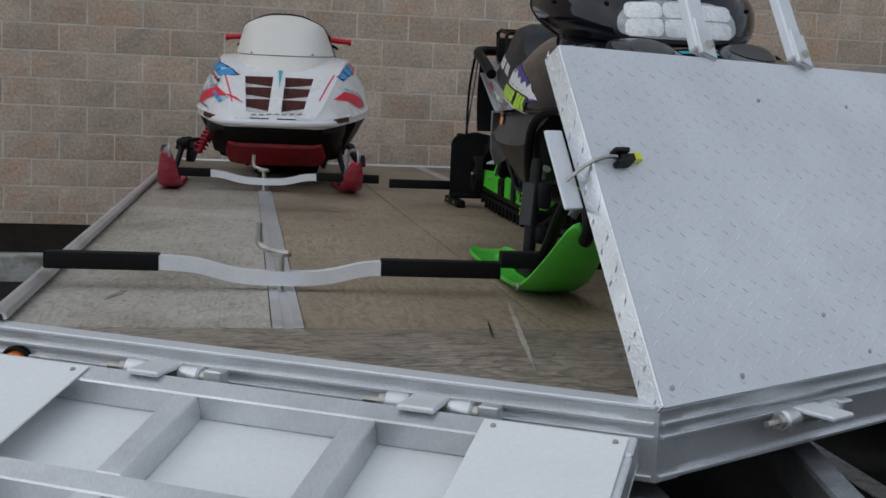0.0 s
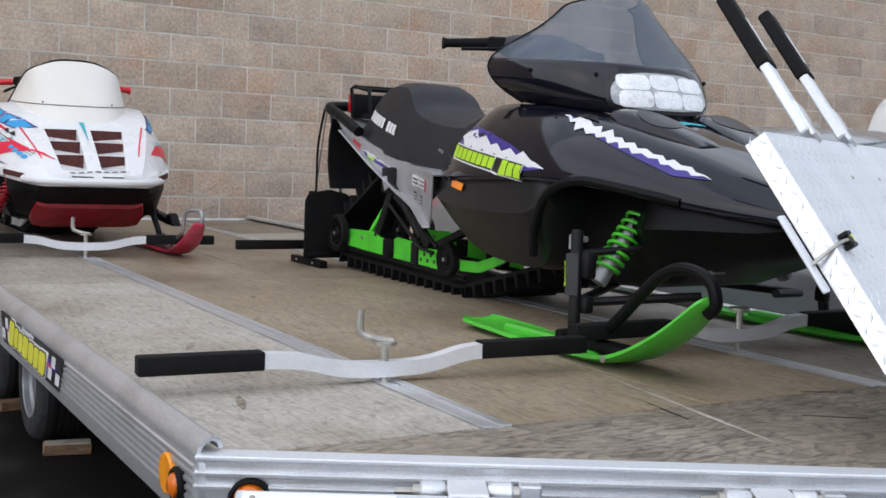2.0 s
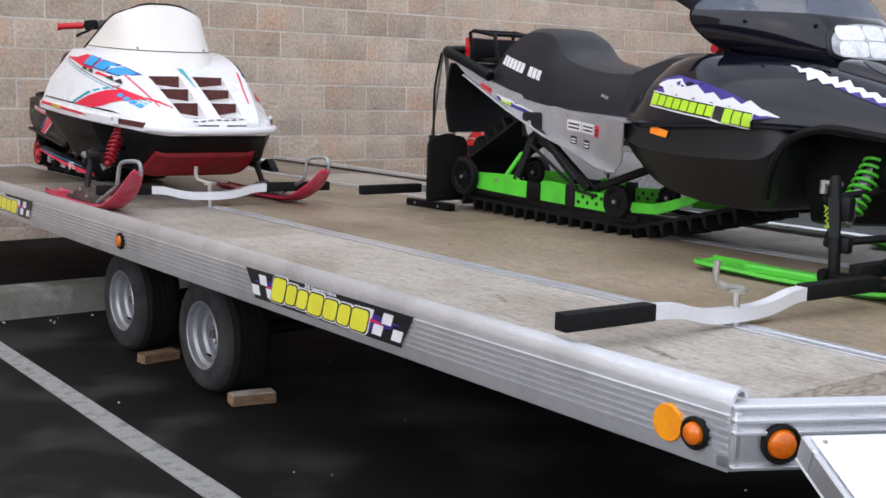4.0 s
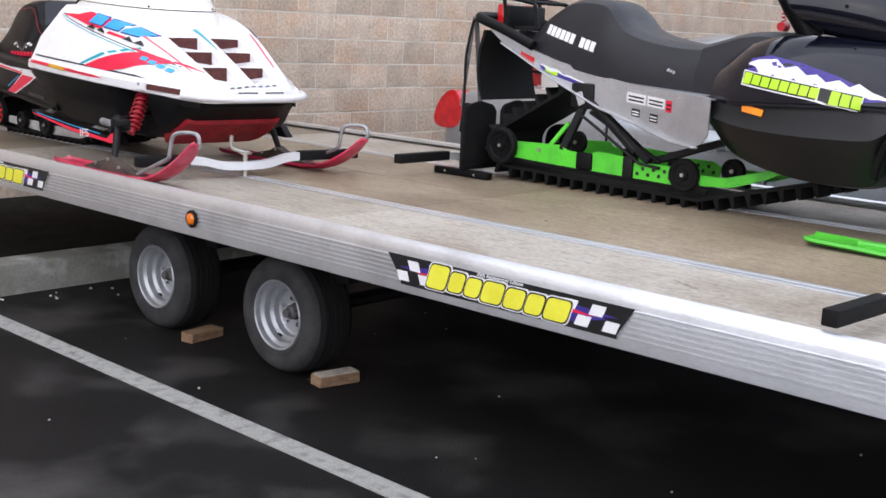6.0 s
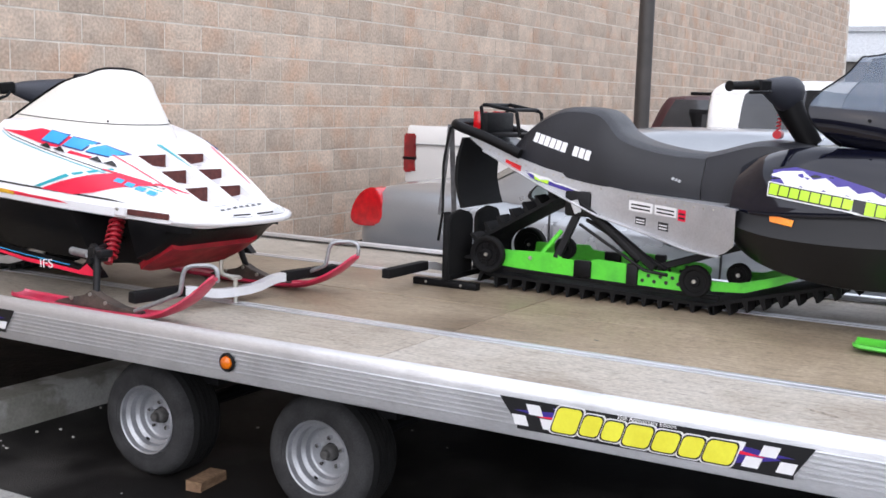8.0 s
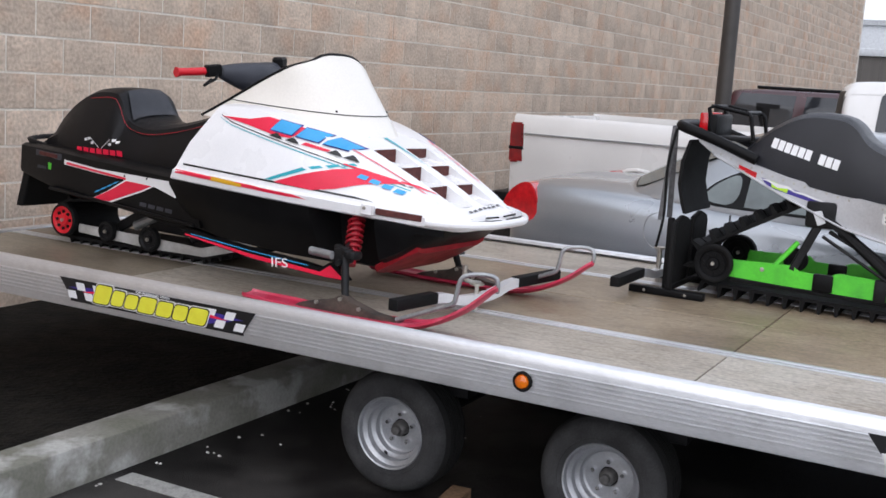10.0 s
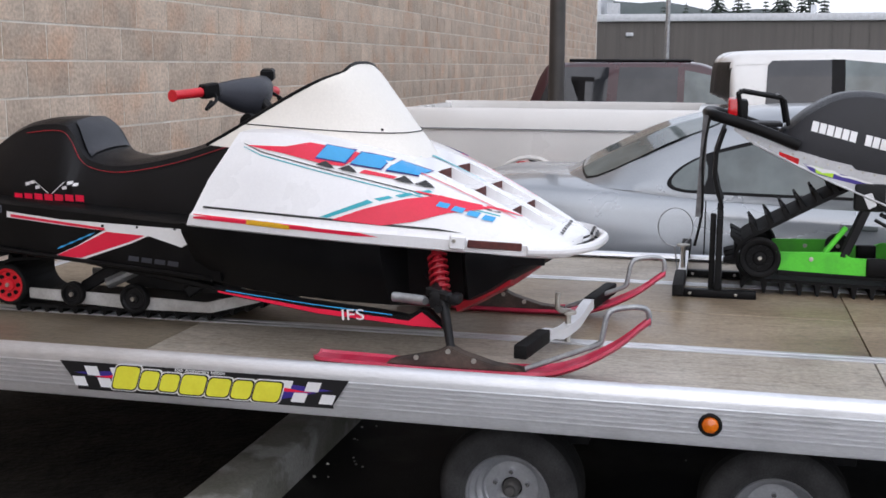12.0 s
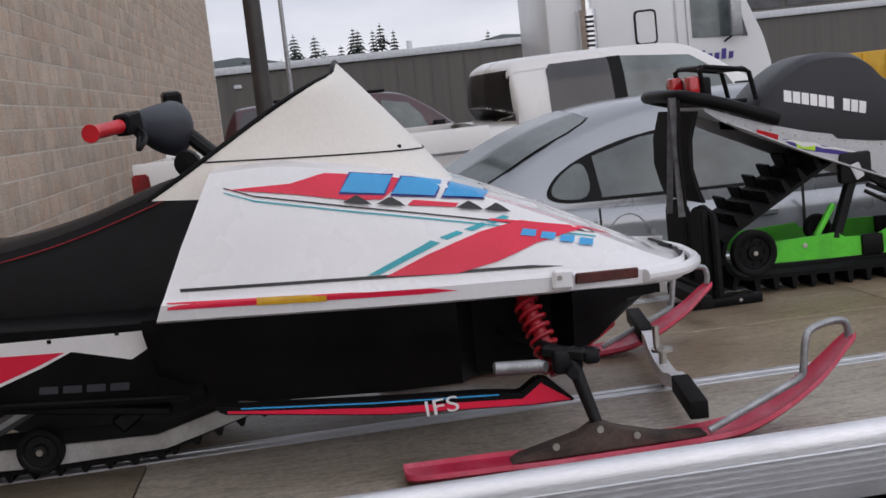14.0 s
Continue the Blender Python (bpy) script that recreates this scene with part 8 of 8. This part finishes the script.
# maroon sport utility
XM = 11.42
suv = thing("suv", "dark maroon sport utility vehicle with tinted windows", "suv", XM, 2.9, G, group="parked vehicles")
bm = body([(5.25, 0.5, 0.80, 1.05), (5.18, 0.42, 0.90, 1.16), (4.9, 0.38, 0.92, 1.18), (2.6, 0.36, 0.93, 1.15), (1.6, 0.38, 0.91, 1.08), (0.6, 0.44, 0.80, 0.98)], car_half, 4)
bm.transform(Matrix.Translation((XM, 0, 0)))
part("body", bm, MAROON_CAR, suv, "maroon body", angle=50)
bm = body([(5.20, 1.17, 0.86, 1.22, 0.82), (5.05, 1.17, 0.87, 1.58, 0.74), (4.85, 1.17, 0.88, 1.655, 0.72), (3.8, 1.17, 0.88, 1.675, 0.72), (3.2, 1.16, 0.88, 1.65, 0.72), (2.85, 1.15, 0.86, 1.48, 0.75), (2.45, 1.13, 0.82, 1.16, 0.79)], roof_half, 5)
bm.transform(Matrix.Translation((XM, 0, 0)))
sr = part("roof", bm, MAROON_CAR, suv, "maroon roof", angle=50)
srt = surface(sr)
for poly, m in (([(5.08, 1.19), (4.27, 1.19), (4.25, 1.61), (4.90, 1.61)], DARK_GLASS), ([(4.15, 1.19), (3.44, 1.19), (3.44, 1.61), (4.13, 1.61)], DARK_GLASS), ([(3.36, 1.20), (2.84, 1.19), (2.93, 1.38), (3.06, 1.52), (3.36, 1.58)], CAR_GLASS)):
    film(srt, poly, 6, 1, m, sr, "window", 0.004, "tinted window")
film(srt, [(4.70, 1.50), (4.42, 1.49), (4.42, 1.44), (4.53, 1.44), (4.53, 1.20), (4.60, 1.20), (4.60, 1.445), (4.70, 1.45)], 6, 1, TRIM, sr, "seat_frame", 0.006, "dark seat back and headrest behind the glass")
film(srt, [(XM - 0.7, 1.2), (XM + 0.7, 1.2), (XM + 0.62, 1.55), (XM - 0.62, 1.55)], 7, -1, DARK_GLASS, sr, "rear_window", 0.004, "", "y")
for s in (-1, 1):
    part("roof_rail", tube([(XM + s * 0.62, 4.75, 1.69), (XM + s * 0.62, 3.3, 1.69)], 0.02, 8), BLACK_PLASTIC, suv)
    part("wing_mirror", box(XM + s * 0.98 - 0.06, XM + s * 0.98 + 0.06, 2.68, 2.82, 1.14, 1.30, 0.02), BLACK_PLASTIC, suv)
    for y in (4.4, 1.5):
        road_wheel(suv, XM + s * 0.9, y, 0.37, 0.24, -s)

# white road tractor with a sleeper
semi = thing("semi_truck", "white road tractor cab with sleeper and upright exhaust", "truck", 18.3, -1.9, G, group="parked vehicles")
part("sleeper", box(17.0, 19.4, -2.30, -0.05, 0.95, 3.75, 0.06), SEMI_WHITE, semi, "white sleeper box")
part("cab", prism([(-2.31, 0.95), (-2.31, 3.55), (-3.35, 3.45), (-3.62, 2.75), (-3.92, 2.05), (-4.05, 1.5), (-4.05, 0.95)], "x", 17.05, 19.35, 0.05), SEMI_WHITE, semi, "white driver's cab")
part("chassis", box(17.3, 19.1, -4.6, 4.0, 0.6, 0.94, 0.02), DARK_STEEL, semi, "dark chassis")
sw = part("sleeper_window", prism(rounded(-1.78, 2.36, 0.40, 0.60, 0.08, 4), "x", 16.982, 17.0), BLACK_PLASTIC, semi, "small rounded sleeper window", smooth=False)
part("pane", prism(rounded(-1.78, 2.36, 0.33, 0.53, 0.06, 4), "x", 16.976, 16.981), SEMI_WHITE, sw, smooth=False)
part("door_window", prism([(-2.62, 2.10), (-3.35, 2.06), (-3.42, 2.20), (-3.30, 2.78), (-2.62, 2.80)], "x", 17.03, 17.049), CAR_GLASS, semi, "cab door window", smooth=False)
part("quarter_window", prism([(-3.42, 2.06), (-3.62, 2.04), (-3.45, 2.75), (-3.36, 2.75)], "x", 17.03, 17.049), DARK_GLASS, semi, smooth=False)
part("door_gap", prism([(-2.52, 1.1), (-2.545, 1.1), (-2.545, 2.9), (-2.52, 2.9)], "x", 17.04, 17.0495), GALV, semi, smooth=False)
part("wing_mirror", box(16.72, 16.84, -3.42, -3.22, 2.05, 2.75, 0.03), GALV, semi, "tall grey mirror")
part("mirror_bracket", merge(tube([(16.8, -3.3, 2.10), (17.06, -3.2, 1.98)], 0.02, 8), tube([(16.8, -3.3, 2.72), (17.06, -3.2, 2.85)], 0.02, 8)), BLACK_PLASTIC, semi)
stack = part("exhaust_stack", tube([(16.86, -0.72, 1.0), (16.86, -0.72, 4.2)], 0.09, 16), CHROME, semi, "upright chrome exhaust stack")
part("heat_shield", tube([(16.86, -0.72, 1.3), (16.86, -0.72, 2.75)], 0.16, 18), CHROME, stack, "perforated chrome heat shield")
for k in range(16):
    part("shield_slot", box(16.692, 16.705, -0.79, -0.65, 1.40 + k * 0.08, 1.44 + k * 0.08), DARK_STEEL, stack, smooth=False)
for k in range(5):
    part("blue_letter_shape", prism(slant(-2.72 - k * 0.13, -2.80 - k * 0.13, 1.68, 1.86 if k in (0, 3) else 1.80, -0.02), "x", 17.03, 17.049), PURPLE, semi, smooth=False)
for y in (1.2, 2.4, -3.6):
    for s in (-1, 1):
        road_wheel(semi, 18.2 + s * 1.15, y, 0.5, 0.35, -s)
part("fuel_tank", tube([(17.2, -2.2, 0.75), (17.2, -0.4, 0.75)], 0.3, 20), CHROME, semi, "round fuel tank")

# ---- distance: light poles, low commercial building, woods and hills ----
pole = thing("light_pole", "dark bronze parking lot light pole", "light pole", 8.64, 4.6, G)
part("shaft", tube([(8.64, 4.6, G + 0.5), (8.64, 4.6, 7.5)], [0.085, 0.07], 16), POLE_PAINT, pole, "dark round pole")
part("base", tube([(8.64, 4.6, G), (8.64, 4.6, G + 0.55)], 0.25, 20), CONCRETE, pole, "round concrete base")
part("lamp_head", box(8.35, 8.93, 3.9, 4.5, 7.45, 7.6, 0.03), POLE_PAINT, pole, "dark lamp head")
lp = thing("street_lamp", "thin grey street lamp across the lot", "street lamp", 30, 4.5, G)
part("shaft", tube([(30, 4.5, G), (30, 4.5, 8.0)], [0.08, 0.05], 10), GALV, lp)
part("arm", tube([(30, 4.5, 8.0), (30, 3.2, 8.25)], 0.04, 8), GALV, lp)

shop = thing("commercial_building", "long low brown metal-clad building with a white roof edge", "building", 48, -10, G)
sh = part("wall", box(45, 62, -40, 34, G - 0.05, 3.45), FAR_WALL, shop, "brown vertical metal cladding", smooth=False)
for k in range(64):
    y = -12.5 + k * 0.7
    part("cladding_rib", box(44.97, 45.0, y, y + 0.05, G, 3.44), FAR_WALL, sh, smooth=False)
part("roof_edge", box(44.85, 62.1, -40.1, 34.1, 3.452, 3.75, 0.02), FASCIA, shop, "white roof edge")
part("vent_pipe", tube([(46.5, -0.6, 3.75), (46.5, -0.6, 4.15)], 0.12, 10), FASCIA, shop, "white roof vent")
part("wall_lamp", box(44.9, 44.995, 6.6, 6.9, 2.85, 3.0, 0.02), FASCIA, shop, "small wall lamp")
part("utility_box", box(44.8, 44.99, -4.0, -3.6, 1.0, 1.5, 0.02), FASCIA, shop, "pale utility box")
tall = part("upper_block", box(45.3, 60, -39, -14.2, 3.76, 7.2), FAR_WALL, shop, "taller glazed block", smooth=False)
for k in range(9):
    y = -14.6 - k * 2.4
    part("window", box(45.24, 45.296, y - 2.2, y, 3.9, 6.6), DARK_GLASS, tall, "dark glazing", smooth=False)
white_b = thing("building", "small white building behind the long roof", "building", 70, 12, G)
part("wall", box(66, 74, 10.2, 15, G, 6.0), FASCIA, white_b, "white wall", smooth=False)
part("roof", box(65.8, 74.2, 10.0, 15.2, 6.002, 6.3), GALV, white_b, smooth=False)
part("vent", box(67, 68, 9.2, 9.9, 4.2, 5.4), FASCIA, white_b, smooth=False)
yb_ = thing("dumpster", "yellow steel container in front of the far building", "container", 30, -13.5, G)
part("body", box(30, 32, -16.5, -11.9, G + 0.1, 1.55, 0.03), mat("yellow_steel", (0.62, 0.36, 0.01), (0.52, 0.29, 0.01), scale=3, rough=0.5), yb_, "yellow painted steel side")
for k in range(6):
    part("rib", box(29.94, 29.999, -12.5 - k * 0.75, -12.4 - k * 0.75, G + 0.12, 1.5), BLACK_PLASTIC if k == 5 else GOLD, yb_, smooth=False)
part("skid", box(30.1, 31.9, -16.4, -12.0, G, G + 0.098), DARK_STEEL, yb_, smooth=False)


def ridge(name, x, y0, y1, base, amp, seed, label):
    rg = random.Random(seed)
    n = 90
    bm = bmesh.new()
    prev = None
    for k in range(n + 1):
        y = y0 + (y1 - y0) * k / n
        h = base + amp * (noise.noise((y * 0.006 + seed, 0, 0)) + 0.35 * noise.noise((y * 0.03 + seed, 1, 0)) + 0.12 * noise.noise((y * 0.2, 2, seed)))
        col = [bm.verts.new((x, y, G - 1)), bm.verts.new((x + 20, y, h * 0.6)), bm.verts.new((x + 60, y, h)), bm.verts.new((x + 160, y, h * 0.8)), bm.verts.new((x + 200, y, G - 1))]
        if prev:
            for a in range(4):
                bm.faces.new((prev[a], col[a], col[a + 1], prev[a + 1]))
        prev = col
    return tagged(part(name, bm, HILL), label, "hill", kind="structure")


ridge("backdrop", 420, -420, 420, 24, 14, 3, "hazy wooded hills in the distance")


def conifer(x, y, h, seed):
    rg = random.Random(seed)
    t = thing("conifer_tree", "tall dark conifer on the skyline", "tree", x, y, G, group="skyline conifers")
    part("trunk", tube([(x, y, G), (x, y, G + h)], [h * 0.018, 0.03], 7), BARK, t)
    bm = bmesh.new()
    wide = rg.uniform(0.20, 0.34)
    tiers = int(h * 1.5)
    for k in range(tiers):
        f = k / tiers
        z = G + h * (0.18 + 0.82 * f)
        r = h * wide * (1 - f) ** 0.8 * (0.8 + 0.4 * rg.random()) + 0.2
        nb = 9
        for j in range(nb):
            a = 2 * math.pi * (j + rg.random()) / nb
            l_ = r * rg.uniform(0.45, 1.1)
            c, s = math.cos(a), math.sin(a)
            w = 0.16 * l_ + 0.15
            p0 = Vector((x, y, z + 0.12 * l_))
            tip = Vector((x + c * l_, y + s * l_, z - 0.30 * l_))
            sd = Vector((-s, c, 0)) * w
            mid = (p0 + tip) / 2 + Vector((0, 0, 0.1 * l_))
            vs = [bm.verts.new(q) for q in (p0, mid + sd - Vector((0, 0, 0.25 * w)), tip, mid - sd - Vector((0, 0, 0.25 * w)), mid + Vector((0, 0, 0.1)))]
            bm.faces.new((vs[0], vs[1], vs[4]))
            bm.faces.new((vs[1], vs[2], vs[4]))
            bm.faces.new((vs[2], vs[3], vs[4]))
            bm.faces.new((vs[3], vs[0], vs[4]))
    part("crown", bm, LEAF, t, smooth=False)


rg = random.Random(11)
for k in range(44):
    y = 40 - k * 1.75 + rg.uniform(-0.8, 0.8)
    f = 14.5 if 4 < y < 14 or -13 < y < 3 else (10.0 if y > -16 else 8.6)
    conifer(200 + rg.uniform(-8, 8), y, f * rg.uniform(0.72, 1.08), k)
conifer(205, -31, 13.2, 99)

# ---- wheel chocks ----
for x, y, m, lab, rot in ((0.30, 3.285, WOOD, "reddish brown wood block beside a trailer tyre", 8), (0.335, 2.485, WOOD, "brown wood block with its lit top painted pale, behind a tyre", -10)):
    c = thing("wood_block", lab, "wood block", x, y, G, group="wheel chocks")
    b = box(-0.085, 0.085, -0.035, 0.035, 0.0, 0.040, 0.003)
    for v in b.verts:
        v.co += Vector((random.uniform(-0.004, 0.004), random.uniform(-0.004, 0.004), random.uniform(0, 0.003)))
    b.transform(Matrix.Translation((x, y, G + 0.001)) @ Matrix.Rotation(radians(rot), 4, "Z"))
    blk = part("block", b, m, c, smooth=False)
    if rot < 0:
        # Thin pale slab paints the light that falls on the block's top face.
        b = box(-0.083, 0.083, -0.032, 0.032, 0.040, 0.0455, 0.002)
        b.transform(Matrix.Translation((x, y, G + 0.001)) @ Matrix.Rotation(radians(rot), 4, "Z"))
        part("lit_top", b, WOOD_PALE, blk, "pale painted lit top", smooth=False)

# ---- the wall's blocks, nearest ones singly, the rest joined ----
rng = random.Random(5)
singles, far_v, far_f = 0, [], []
for r in range(ROWS):
    z = WZ0 + (r + 0.5) * BH
    shift = 2.568 + (0.0 if r % 2 else BW / 2)
    i0 = math.ceil((WX0 - shift) / BW + 0.5)
    i1 = math.floor((WX1 - shift) / BW - 0.5)
    for i in range(i0, i1 + 1):
        x = shift + i * BW
        me = BLOCK_MESHES[rng.randrange(len(BLOCK_MESHES))]
        if -0.2 < x < 8.6 and 2 <= r <= 14 and singles < 300:
            ob = new("block", me)
            ob.location = (x, WALL_Y, z)
            ob.parent = wall_north
            singles += 1
        else:
            k = len(far_v)
            far_v.extend((v.co.x + x, v.co.y + WALL_Y, v.co.z + z) for v in me.vertices)
            far_f.extend(tuple(j + k for j in p.vertices) for p in me.polygons)
me = bpy.data.meshes.new("wall_blocks")
me.from_pydata(far_v, [], far_f)
me.materials.append(BLOCK_FAR)
rest = new("wall_blocks", me)
rest.parent = wall_north
tagged(rest, kind="stuff")
